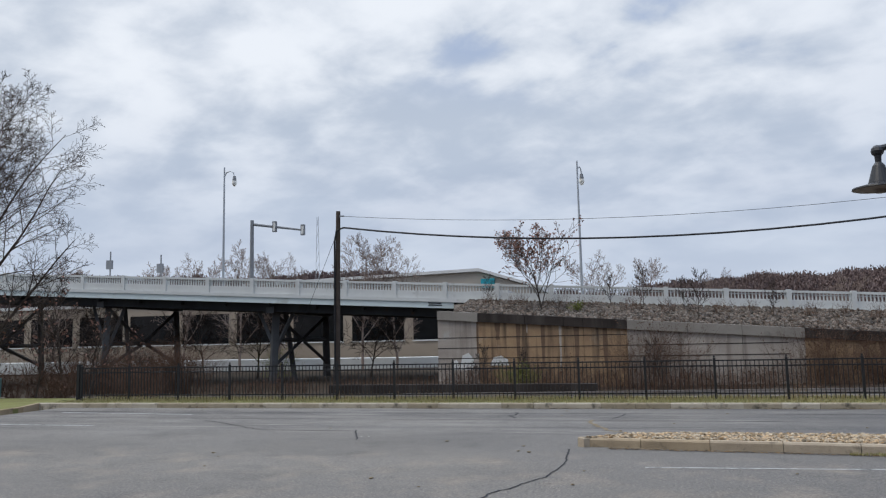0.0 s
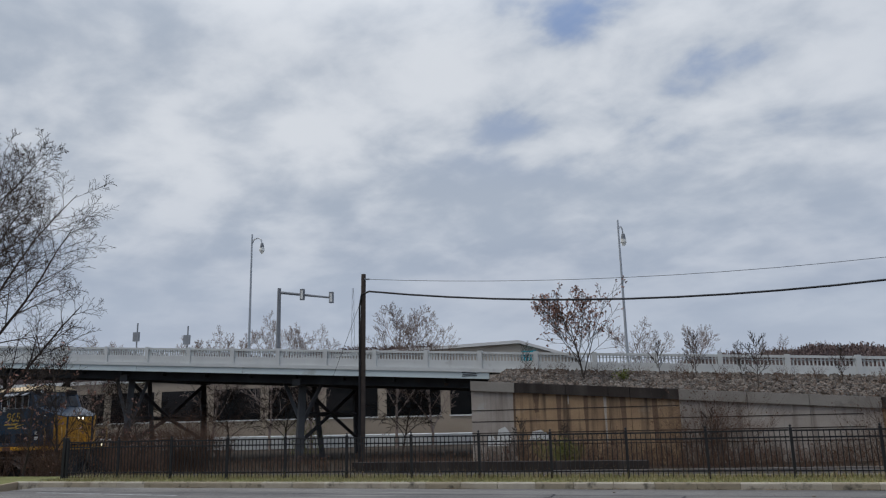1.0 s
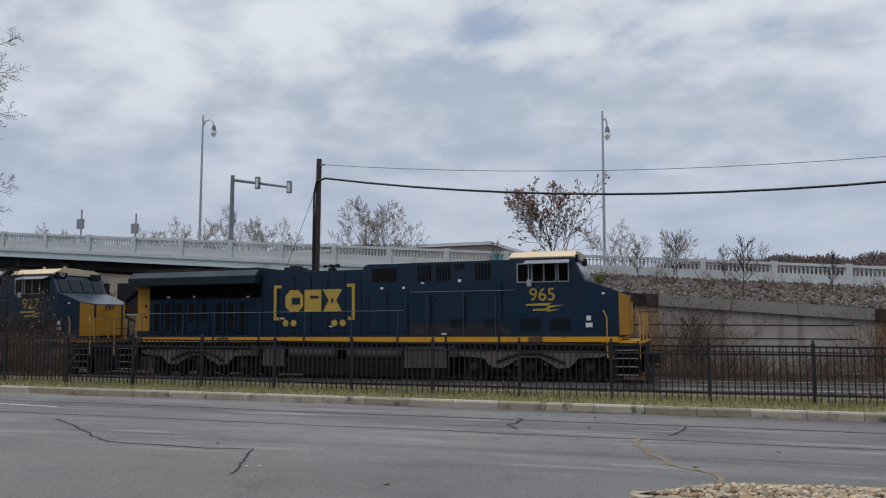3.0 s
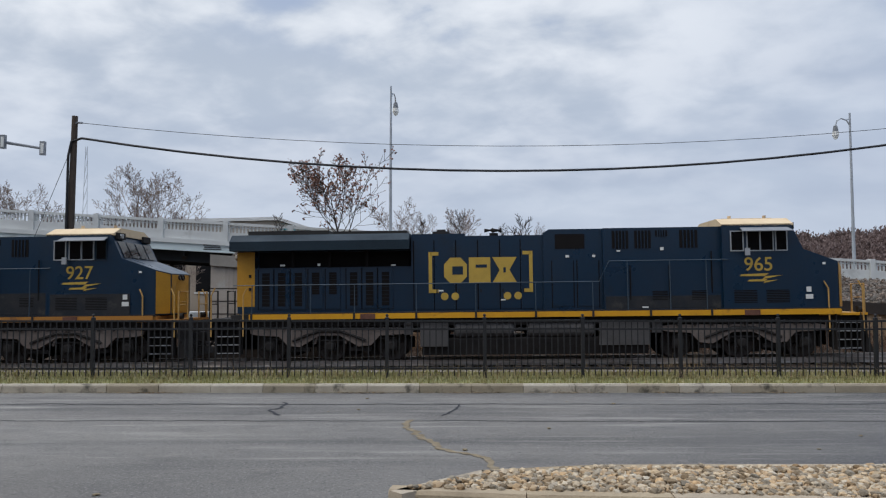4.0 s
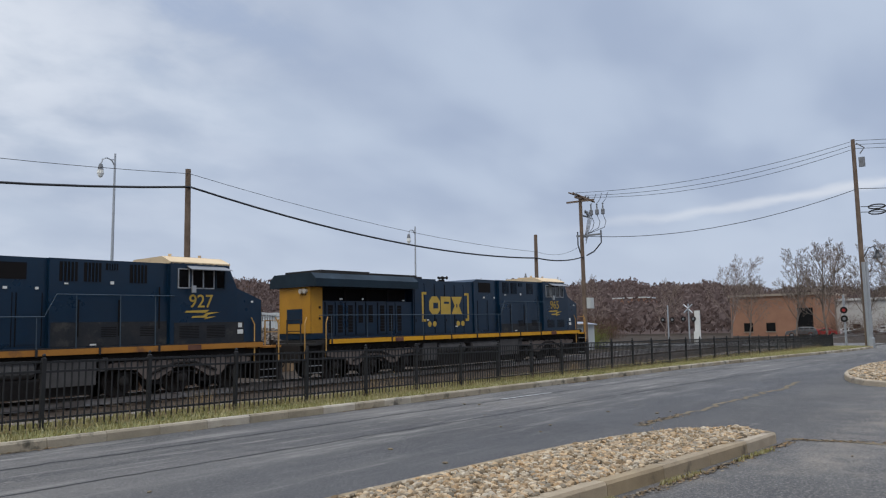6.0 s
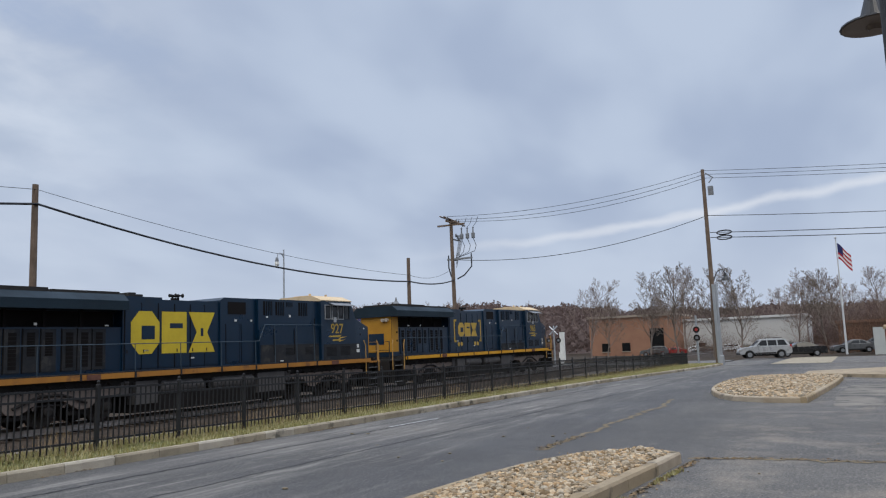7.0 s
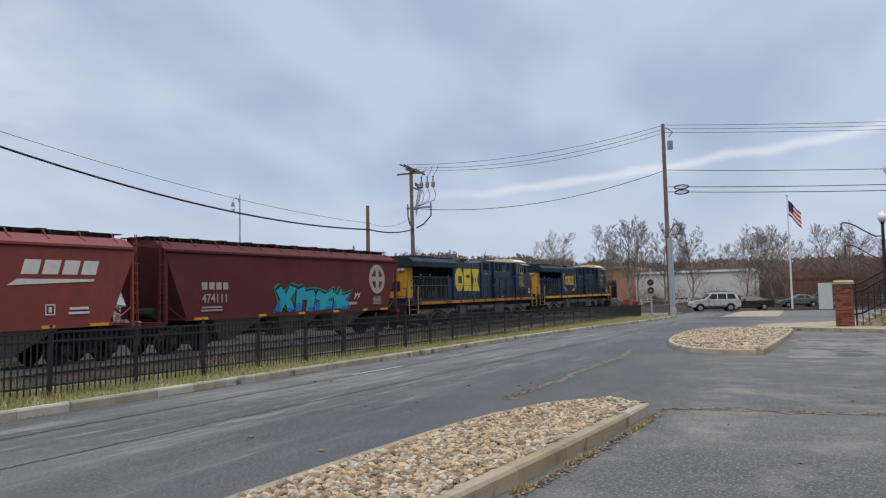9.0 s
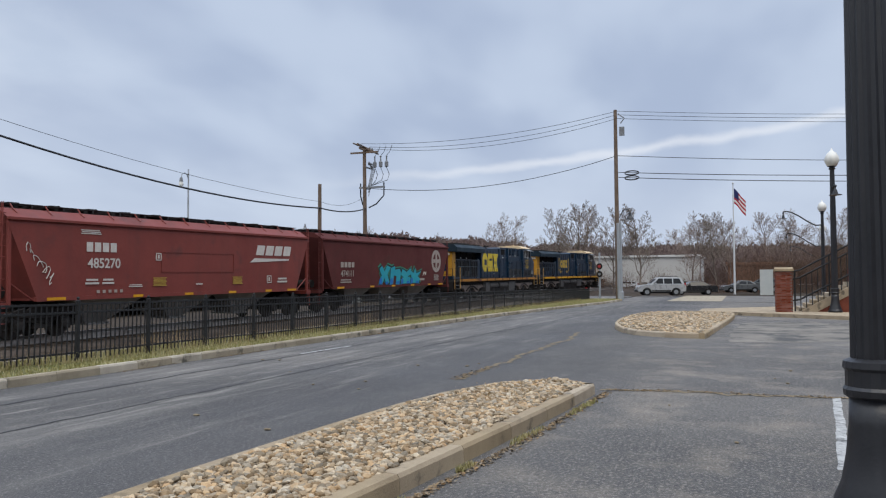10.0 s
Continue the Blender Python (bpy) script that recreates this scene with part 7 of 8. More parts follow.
    part("street_lamp_arm", bm, BLACK_IRON, p5)
    wire("cable", "thick black cable slung along the track", [(-15.7, 29.2, 8.15), (19.2, 28.65, 8.05), (47.4, 28.0, 6.75), (59.0, 30.4, 7.8)], (1.35, 0.75, 0.25), 0.05)
    wire("wire", "thin wire between the pole tops", [(-16.0, 29.2, 8.82), (19.2, 28.7, 8.65), (47.4, 28.0, 7.2), (59.0, 30.4, 8.9)], (0.95, 0.5, 0.5), 0.012)
    wire("guy_wire", "thin guy wire slanting down from the pole", [(-16.05, 29.4, 8.2), (-21.5, 33.0, -0.8)], (0.0,), 0.012)
    for k, (dx, z) in enumerate(((-1.1, 13.2), (0.6, 13.2), (1.1, 13.1))):
        wire("wire", "thin overhead power wire between tall poles", [(59 + dx, 30.3, z), (62.5, 9.7, 15.2 - 0.3 * k), (76, -50, 14.8 - 0.3 * k)], (0.75 + 0.1 * k, 0.9), 0.018)
    wire("wire", "low service wire across the road", [(59.4, 30.3, 9.6), (62.5, 9.7, 11.6), (76, -50, 11.6)], (1.1, 1.0), 0.025)
    wire("wire", "telephone cable across the road", [(62.5, 9.6, 10.25), (76, -50, 10.6)], (0.9,), 0.03)
    wire("wire", "telephone cable across the road", [(62.5, 9.6, 9.85), (76, -50, 10.0)], (0.9,), 0.03)
    for z in (10.25, 9.85):
        bm = bmesh.new()
        pts = [(62.7 + 0.1, 8.6 + 0.55 * math.cos(a), z - 0.05 + 0.16 * math.sin(a)) for a in [2 * math.pi * k / 14 for k in range(15)]]
        tube(bm, pts, 0.05, 5)
        solid("cable_coil", bm, CABLE, "spare cable coiled on the wire", "cable coil")


def bridge_lamp(x, turn):
    z0 = top_z(x) - 1.06
    h = 9.6
    p = thing("street_lamp", "slender pale grey lamp post with a hooked arm", "street lamp", "lamps on the bridge", at=pose(x, 41.5, z0, 0, 0, turn))
    bm = bmesh.new()
    tube(bm, [(0, 0, 0), (0, 0, 0.5), (0, 0, 0.55), (0, 0, h)], [0.16, 0.14, 0.1, 0.055], 10)
    part("post", bm, GALV, p)
    bm = bmesh.new()
    tube(bm, [(0, 0, h - 0.75), (0.2, 0, h - 0.42), (0.5, 0, h - 0.32), (0.75, 0, h - 0.45), (0.85, 0, h - 0.75)], 0.04, 6)
    tube(bm, [(0, 0, h - 0.35), (0.35, 0, h - 0.4)], 0.025, 5)
    part("arm", bm, GALV, p)
    bm = bmesh.new()
    lathe(bm, ((0.1, h - 0.75), (0.14, h - 0.95), (0.16, h - 1.1)), (0.85, 0), 10)
    part("hood", bm, GREY_STEEL, p)
    bm = bmesh.new()
    lathe(bm, ((0.17, h - 1.1), (0.19, h - 1.3), (0.1, h - 1.5), (0.02, h - 1.55)), (0.85, 0), 10)
    part("globe", bm, GLOBE, p)


def bridge_fittings():
    for x, turn in ((-30.2, 0), (-3.7, 75), (22.8, 180), (49.9, 180)):
        bridge_lamp(x, turn)
    s = thing("traffic_signal_mast", "grey traffic signal mast seen from behind", "traffic signal")
    z = top_z(-28) - 1.06
    bm = bmesh.new()
    tube(bm, [(-27.9, 41.6, z), (-27.9, 41.6, 11.05)], [0.17, 0.13], 10)
    part("mast", bm, GREY_STEEL, s)
    bm = bmesh.new()
    tube(bm, [(-27.9, 41.6, 10.75), (-24.0, 42.4, 10.2)], [0.11, 0.07], 8)
    part("mast_arm", bm, GREY_STEEL, s)
    for x, y, zz in ((-26.2, 41.9, 10.5), (-24.1, 42.3, 10.2)):
        bm = bmesh.new()
        bx(bm, x - 0.14, x + 0.14, y - 0.12, y + 0.12, zz - 0.38, zz + 0.42)
        sg = part("signal_head", bm, GREY_STEEL, s, bevel=0.02)
        bm = bmesh.new()
        bx(bm, x - 0.07, x + 0.1, y - 0.14, y - 0.12, zz - 0.3, zz + 0.3)
        part("signal_plate", bm, STICKER, sg)
    for x, zt in ((-43.5, 9.9), (-38.6, 9.4)):
        g = thing("road_sign", "small grey road sign seen from behind", "road sign")
        bm = bmesh.new()
        tube(bm, [(x, 46, top_z(x) - 1.06), (x, 46, zt)], 0.06, 6)
        part("post", bm, GREY_STEEL, g)
        bm = bmesh.new()
        bx(bm, x - 0.35, x + 0.2, 45.9, 46.1, zt - 1.5, zt - 0.75)
        part("plate", bm, GREY_STEEL, g)
    for x, y, h in ((-43.6, 90, 19.5),):
        bm = bmesh.new()
        for dx in (-0.5, 0.5):
            tube(bm, [(x + dx, y, 0), (x + dx * 0.2, y, h)], 0.03, 4)
        for k in range(12):
            tube(bm, [(x - 0.5 + 0.035 * k, y, h * k / 12), (x + 0.5 - 0.035 * k, y, h * (k + 1) / 12)], 0.03, 4)
        solid("radio_mast", bm, GALV, "thin lattice radio mast far behind the bridge", "mast")


def lamp_post(x, y, turn, arm_z, h=7.0, base=0.0, reach=0.75, group="black lamp posts"):
    """Fluted black post on a bell base, a globe on top and a hooded lamp on an arm."""
    p = thing("lamp_post", "fluted black cast-iron lamp post with globe and hooded arm lamp", "lamp post", group, at=pose(x, y, base, 0, 0, turn))
    bm = bmesh.new()
    lathe(bm, ((0.30, 0), (0.30, 0.08), (0.265, 0.11), (0.26, 0.16), (0.21, 0.28), (0.18, 0.45), (0.16, 0.65), (0.155, 0.82)), n=20)
    part("bell_base", bm, BLACK_IRON, p, smooth=True)
    bm = bmesh.new()
    lathe(bm, ((0.155, 0.82), (0.185, 0.84), (0.19, 0.88), (0.175, 0.9), (0.175, 1.0), (0.19, 1.02), (0.185, 1.06), (0.14, 1.08)), n=20)
    part("collar", bm, BLACK_IRON, p)
    bm = bmesh.new()
    n = 32
    rings = []
    for z, r in ((1.08, 0.14), (h * 0.6, 0.12), (h - 0.9, 0.095)):
        rings.append([bm.verts.new((r * (1 if k % 2 else 0.9) * math.cos(2 * math.pi * k / n), r * (1 if k % 2 else 0.9) * math.sin(2 * math.pi * k / n), z)) for k in range(n)])
    for a, b in zip(rings, rings[1:]):
        for k in range(n):
            bm.faces.new((a[k], a[(k + 1) % n], b[(k + 1) % n], b[k]))
    part("fluted_shaft", bm, BLACK_IRON, p)
    bm = bmesh.new()
    lathe(bm, ((0.1, h - 0.9), (0.16, h - 0.86), (0.1, h - 0.8), (0.2, h - 0.74)), n=14)
    part("globe_holder", bm, BLACK_IRON, p)
    bm = bmesh.new()
    lathe(bm, ((0.2, h - 0.74), (0.31, h - 0.5), (0.3, h - 0.35), (0.2, h - 0.15), (0.08, h - 0.06), (0.05, h), (0.01, h + 0.08)), n=16)
    part("globe", bm, GLOBE, p, "frosted white acorn globe", smooth=True)
    bm = bmesh.new()
    if reach > 2:
        drop = 0.36 * reach
        curve = [(0, 0.42 - drop), (0.18, 0.40 - drop), (0.4, 0.5 - drop * 0.75), (0.6, 0.5 - drop * 0.35), (0.78, 0.5 - drop * 0.06), (0.92, 0.53), (0.985, 0.5), (1.0, 0.4)]
        tube(bm, [(u * reach, 0, arm_z + v) for u, v in curve], 0.05, 8)
    else:
        tube(bm, [(0, 0, arm_z + 0.25), (0.2, 0, arm_z + 0.42), (reach - 0.15, 0, arm_z + 0.45), (reach, 0, arm_z + 0.42)], 0.035, 8)
    bmesh.ops.create_uvsphere(bm, u_segments=10, v_segments=6, radius=0.065, matrix=pose(reach, 0, arm_z + 0.4))
    part("arm", bm, BLACK_IRON, p)
    bm = bmesh.new()
    lathe(bm, ((0.035, arm_z + 0.36), (0.03, arm_z + 0.28), (0.06, arm_z + 0.24), (0.11, arm_z + 0.07), (0.115, arm_z + 0.05), (0.27, arm_z + 0.01), (0.275, arm_z - 0.005)), (reach, 0), 20)
    sh = part("shade", bm, BLACK_IRON, p, "wide flat enamelled lamp shade")
    bm = bmesh.new()
    lathe(bm, ((0.26, arm_z - 0.006), (0.255, arm_z - 0.012)), (reach, 0), 20)
    lathe(bm, ((0.07, arm_z - 0.012), (0.05, arm_z - 0.05)), (reach, 0), 10)
    part("reflector", bm, SHADE_IN, sh)


def steps_and_pier():
    p = thing("brick_pier", "red brick pier with a stone cap at the steps", "pier")
    bm = bmesh.new()
    bx(bm, 38.42, 39.08, -1.53, -0.87, 0.13, 2.0)
    part("core", bm, MORTAR, p)
    bk = bmesh.new()
    bx(bk, -0.1, 0.1, -0.05, 0.05, 0, 0.056)
    me = mesh_of("brick", bk, BRICK)
    for row in range(27):
        z = 0.15 + 0.068 * row
        for k in range(3):
            o = (0.11 if row % 2 else 0.0)
            share("brick", me, p, pose(38.45, -1.42 + 0.215 * k + o * 0.5, z, 0, 0, 90))
            share("brick", me, p, pose(38.53 + 0.215 * k + o * 0.5, -0.89, z, 0, 0, 0))
            share("brick", me, p, pose(38.53 + 0.215 * k + o * 0.5, -1.51, z, 0, 0, 0))
    bm = bmesh.new()
    bx(bm, 38.33, 39.17, -1.62, -0.78, 2.0, 2.1)
    prism(bm, [(38.36, 2.1), (39.14, 2.1), (38.95, 2.18), (38.55, 2.18)], -1.58, -0.82)
    part("cap", bm, CONCRETE, p, bevel=0.015)
    s = thing("steps", "concrete steps with black iron rail and brick side", "steps")
    for k in range(13):
        bm = bmesh.new()
        bx(bm, 39.4, 42.2, -2.2 - 0.3 * k, -1.9 - 0.3 * k, 0.1, 0.15 + 0.17 * (k + 1))
        part("step", bm, CONCRETE, s, bevel=0.01)
    bm = bmesh.new()
    prism(bm, [(-1.9, 0.15), (-5.8, 2.36), (-9, 2.36), (-9, 2.1), (-6.0, 2.1), (-2.6, 0.15)], 39.1, 39.4, "x")
    part("stringer", bm, CONCRETE, s, bevel=0.01)
    bm = bmesh.new()
    prism(bm, [(-2.6, 0.14), (-6.0, 2.1), (-9, 2.1), (-9, 0.14)], 39.14, 39.4, "x")
    part("side_wall", bm, BRICK, s, "red brick wall under the steps")
    bm = bmesh.new()
    for z in (0.5, 1.5, 1.85):
        tube(bm, [(39.25, -1.6, 0.15 + z), (39.25, -1.9, 0.2 + z), (39.25, -5.8, 2.36 + z), (39.25, -9, 2.36 + z)], 0.045, 6)
    part("handrail", bm, FENCE, s, "black iron handrail")
    for k in range(30):
        y = -1.7 - 0.24 * k
        z = 0.15 + min(2.21, max(0, (-1.9 - y) * 0.567))
        bm = bmesh.new()
        tube(bm, [(39.25, y, z), (39.25, y, z + (1.9 if k % 6 == 0 else 1.5))], 0.04 if k % 6 == 0 else 0.022, 5)
        part("baluster", bm, FENCE, s)
    bm = bmesh.new()
    bx(bm, 39.4, 60, -16, -6.2, 0.1, 2.36)
    solid("porch", bm, BRICK, "raised brick porch above the steps", "porch", "structure")


def low_sky_blocker():
    """A long dark wall out of view, added to keep low sky off the train's side."""
    bm = bmesh.new()
    bx(bm, -70, 75, -19.0, -18.4, -0.2, 8.0)
    solid("wall_south", bm, UNSEEN_WALL, "unseen dark wall added to darken the train's side", "wall", "structure")


def car(name, m, paint, length, height, label, tall):
    """A car with its nose at -x: arched flanks, a cabin that narrows upwards, glazing, lamps, wheels."""
    c = thing(name, label, "car", "parked cars", at=m)
    L, H, w = length / 2, height, 0.92
    r = 0.37 if tall else 0.32
    belt, low = (1.14, 0.42) if tall else (0.95, 0.3)
    axles = (-L + 0.88, L - 0.98)

    def arch(x):
        return [(x + (r + 0.07) * math.cos(a), max(low, r + (r + 0.07) * math.sin(a))) for a in [math.pi * k / 8 for k in range(8, -1, -1)]]
    nose = [(-L + 0.02, low), (-L - 0.02, low + 0.16), (-L, 0.72), (-L + 0.08, belt - 0.28), (-L + 0.3, belt - 0.13), (-L + 0.75, belt - 0.07), (-L + 1.3, belt - 0.02)]
    tail = [(L - 0.25, belt), (L - 0.06, belt - 0.1), (L, 0.8), (L, 0.6), (L - 0.06, low)] if tall else [(L - 0.7, belt + 0.03), (L - 0.12, belt + 0.02), (L, belt - 0.15), (L, 0.55), (L - 0.08, low)]
    under = [p for x in axles[::-1] for p in arch(x)[::-1]]
    bm = bmesh.new()
    prism(bm, nose + tail + under, -w, w)
    body = part("body", bm, paint, c, bevel=0.05)
    if tall:
        roof = [(-L + 1.2, belt - 0.02), (-L + 1.95, H - 0.14), (-L + 2.25, H - 0.03), (-L + 2.9, H), (L - 1.0, H - 0.02), (L - 0.5, H - 0.09), (L - 0.1, belt - 0.02)]
    else:
        roof = [(-L + 1.2, belt - 0.02), (-L + 1.95, H - 0.07), (-L + 2.4, H), (L - 1.75, H - 0.01), (L - 1.35, H - 0.09), (L - 0.65, belt + 0.02)]

    def half(z):
        return w - 0.07 - 0.2 * (z - belt) / (H - belt)
    bm = bmesh.new()
    prism(bm, roof, -1, 1)
    for v in bm.verts:
        v.co.y *= half(v.co.z)
    cab = part("cabin", bm, paint, c, bevel=0.03)

    def pane(nm, pts, s):
        """Glass lying on the leaning flank; pts are (x, z)."""
        g = bmesh.new()
        a = [g.verts.new((x, s * (half(z) + 0.006), z)) for x, z in pts]
        b = [g.verts.new((x, s * (half(z) - 0.02), z)) for x, z in pts]
        g.faces.new(a)
        g.faces.new(b[::-1])
        for k in range(len(pts)):
            q = (k + 1) % len(pts)
            g.faces.new((a[k], a[q], b[q], b[k]))
        part(nm, g, WINDOW_DARK, cab)
    zb, zt = belt + 0.05, H - 0.16
    x0 = roof[1][0]
    for s in (-1, 1):
        if tall:
            pane("side_window", [(x0 - 0.42, zb), (x0 + 0.55, zb), (x0 + 0.55, zt), (x0 + 0.12, zt)], s)
            pane("side_window", [(x0 + 0.63, zb), (x0 + 1.42, zb), (x0 + 1.42, zt), (x0 + 0.63, zt)], s)
            pane("side_window", [(x0 + 1.52, zb), (L - 0.38, zb), (L - 0.62, zt), (x0 + 1.52, zt)], s)
        else:
            pane("side_window", [(x0 - 0.42, zb), (x0 + 0.7, zb), (x0 + 0.7, zt + 0.05), (x0 + 0.15, zt + 0.05)], s)
            pane("side_window", [(x0 + 0.78, zb), (L - 1.0, zb), (L - 1.5, zt + 0.05), (x0 + 0.78, zt + 0.05)], s)
        g = bmesh.new()
        y0, y1 = sorted((s * 0.62, s * (w - 0.06)))
        bx(g, L - 0.16, L + 0.012, y0, y1, (belt - 0.32) if tall else 0.66, (belt + 0.1) if tall else 0.86)
        part("tail_lamp", g, TAIL, body)
        g = bmesh.new()
        bx(g, -L - 0.012, -L + 0.26, y0, y1, 0.66 if tall else 0.58, 0.84 if tall else 0.7)
        part("headlamp", g, LAMP_OFF, body, bevel=0.02)
        g = bmesh.new()
        y0, y1 = sorted((s * (w - 0.03), s * (w + 0.14)))
        bx(g, x0 - 0.32, x0 - 0.16, y0, y1, belt + 0.0, belt + 0.15)
        part("door_mirror", g, paint, body, bevel=0.03)
        g = bmesh.new()
        for x in (x0 + 0.45, x0 + 1.35):
            y0, y1 = sorted((s * (w - 0.05), s * (w - 0.01)))
            bx(g, x, x + 0.2, y0, y1, belt - 0.2, belt - 0.16)
        part("door_handle", g, paint, body)
        g = bmesh.new()
        y0, y1 = sorted((s * (w - 0.012), s * (w + 0.006)))
        bx(g, axles[0] + r + 0.1, axles[1] - r - 0.1, y0, y1, low + 0.02, low + 0.14)
        part("sill_trim", g, GRIME, body)
        if tall:
            g = bmesh.new()
            tube(g, [(x0 + 0.5, s * 0.6, H - 0.02), (x0 + 0.55, s * 0.6, H + 0.05), (L - 0.8, s * 0.6, H + 0.05), (L - 0.7, s * 0.6, H - 0.03)], 0.02, 5)
            part("roof_rail", g, GRIME, cab)
        for x in axles:
            g = bmesh.new()
            tube(g, [(x, s * (w - 0.24), r), (x, s * (w - 0.01), r)], r, 20)
            t = part("tyre", g, TYRE, c)
            g = bmesh.new()
            tube(g, [(x, s * (w - 0.03), r), (x, s * (w - 0.004), r)], r * 0.58, 16)
            part("rim", g, GREY_STEEL, t)
    for z, x in ((0, -1), (1, 1)):
        g = bmesh.new()
        a, b = (roof[0], roof[1]) if x < 0 else (roof[-1], roof[-2])
        nx = x * 0.012
        p, q = [(a[0] + (b[0] - a[0]) * f + nx, a[1] + (b[1] - a[1]) * f + 0.012) for f in (0.16, 0.92)]
        g.faces.new([g.verts.new(v) for v in ((p[0], -half(p[1]) + 0.1, p[1]), (p[0], half(p[1]) - 0.1, p[1]), (q[0], half(q[1]) - 0.08, q[1]), (q[0], -half(q[1]) + 0.08, q[1]))])
        part("windscreen" if x < 0 else "rear_window", g, WINDOW_DARK, cab)
    g = bmesh.new()
    bx(g, -L - 0.05, -L + 0.15, -w + 0.12, w - 0.12, low - 0.02, low + 0.12)
    bx(g, L - 0.15, L + 0.05, -w + 0.12, w - 0.12, low - 0.02, low + 0.14)
    bx(g, axles[0] + 0.5, axles[1] - 0.5, -w + 0.15, w - 0.15, 0.24, low + 0.04)
    part("bumper", g, GRIME, c)
    return c


def far_things():
    car("suv", pose(80.2, 8.2, 0.1, 0, 0, -72), SILVER, 4.7, 1.86, "silver four-wheel-drive car standing on the road", True)
    car("sedan", pose(84.6, 5.3, 0.1, 0, 0, -72), CAR_BLACK, 4.6, 1.42, "black saloon car behind the silver one", False)
    car("suv", pose(101, -1.8, 0.15, 0, 0, -95), CAR_GREY, 4.7, 1.7, "dark grey car parked behind the cabinet", True)
    car("sedan", pose(97, 0.6, 0.15, 0, 0, -75), CAR_GREY, 4.5, 1.45, "grey saloon car parked by the flagpole", False)
    for k, (m, t) in enumerate(((CAR_GREY, True), (CAR_RED, False), (CAR_WHITE, False), (CAR_GREY, False), (CAR_WHITE, True), (CAR_BLACK, False), (CAR_WHITE, False), (CAR_GREY, True))):
        car("parked_car", pose(128 + (k % 3) * 2, 29.5 - 2.7 * k, -0.05, 0, 0, -75), m, 4.5, 1.65 if t else 1.42, {True: "tall parked car in the far car park", False: "low parked car in the far car park"}[t], t)
    f = thing("flagpole", "white flagpole flying a striped flag", "flagpole")
    bm = bmesh.new()
    tube(bm, [(95.1, 1.3, 0), (95, 1.3, 12.7)], [0.12, 0.06], 10)
    bmesh.ops.create_uvsphere(bm, u_segments=8, v_segments=6, radius=0.13, matrix=pose(95, 1.3, 12.8))
    part("pole", bm, CAR_WHITE, f)

    def cloth(u, v):
        """A flag hanging in a light wind."""
        return (95 + 0.12 * math.sin(5 * u + v), 1.2 - 1.25 * u, 12.2 - 1.75 * v - 1.55 * u ** 1.1 + 0.06 * math.sin(7 * u))
    for k in range(7):
        for half, (u0, u1) in enumerate(((0.0, 0.4), (0.4, 1.0))):
            if half == 0 and k < 4:
                continue
            bm = bmesh.new()
            n = 8
            grid = [[bm.verts.new(cloth(u0 + (u1 - u0) * i / n, (k + j) / 7)) for j in (0, 1)] for i in range(n + 1)]
            for a, b in zip(grid, grid[1:]):
                bm.faces.new((a[0], b[0], b[1], a[1]))
            part("flag_stripe", bm, FLAG_RED if k % 2 == 0 else FLAG_WHITE, f)
    bm = bmesh.new()
    grid = [[bm.verts.new(cloth(0.4 * i / 6, 4 / 7 * j)) for j in (0, 1)] for i in range(7)]
    for a, b in zip(grid, grid[1:]):
        bm.faces.new((a[0], b[0], b[1], a[1]))
    part("flag_field", bm, FLAG_BLUE, f)
    bm = bmesh.new()
    bx(bm, 90.4, 91.2, -2.6, -1.3, 0, 2.75)
    solid("utility_cabinet", bm, CABINET, "tall pale grey utility cabinet on the grass", "cabinet", bevel=0.04)
    # relay hut behind the track
    h = thing("relay_cabinet", "pale grey metal relay hut beside the track", "relay hut")
    bm = bmesh.new()
    bx(bm, 57.6, 61.8, 31.0, 33.4, -0.9, 2.0)
    part("body", bm, CABINET, h, bevel=0.03)
    bm = bmesh.new()
    prism(bm, [(30.8, 2.0), (33.6, 2.0), (33.6, 2.08), (32.2, 2.3), (30.8, 2.08)], 57.4, 62.0, "x")
    part("roof", bm, GALV, h)
    bm = bmesh.new()
    bx(bm, 59.7, 60.7, 30.96, 31.0, -0.7, 1.8)
    part("door", bm, CABINET, h, bevel=0.01)

    def crossing_signal(x, y, z0, lit, arm):
        s = thing("crossing_signal", "railway crossing signal on a pale post", "crossing signal", "signals at the level crossing")
        bm = bmesh.new()
        tube(bm, [(x, y, z0), (x, y, z0 + 3.9)], 0.08, 8)
        part("post", bm, GALV, s)
        for k, dz in enumerate((2.75, 2.1) if lit else (2.4, 2.4)):
            dy = 0 if lit else (-0.5 if k else 0.5)
            bm = bmesh.new()
            tube(bm, [(x - 0.12, y + dy, z0 + dz), (x - 0.16, y + dy, z0 + dz)], 0.26, 16)
            d = part("backplate", bm, UNDER, s)
            bm = bmesh.new()
            tube(bm, [(x - 0.16, y + dy, z0 + dz), (x - 0.2, y + dy, z0 + dz)], 0.12, 12)
            part("signal_lens", bm, SIGNAL_RED if (lit and k == 0) else GREY_STEEL, d)
        if arm:
            bm = bmesh.new()
            for a in (-45, 45):
                c, q = math.cos(radians(a)), math.sin(radians(a))
                tube(bm, [(x - 0.1, y - 0.6 * c, z0 + 3.4 - 0.6 * q), (x - 0.1, y + 0.6 * c, z0 + 3.4 + 0.6 * q)], 0.07, 4)
            part("crossbuck", bm, GALV, s)
            bm = bmesh.new()
            bx(bm, x - 0.2, x + 0.2, y - 0.9, y - 0.5, z0, z0 + 1.2)
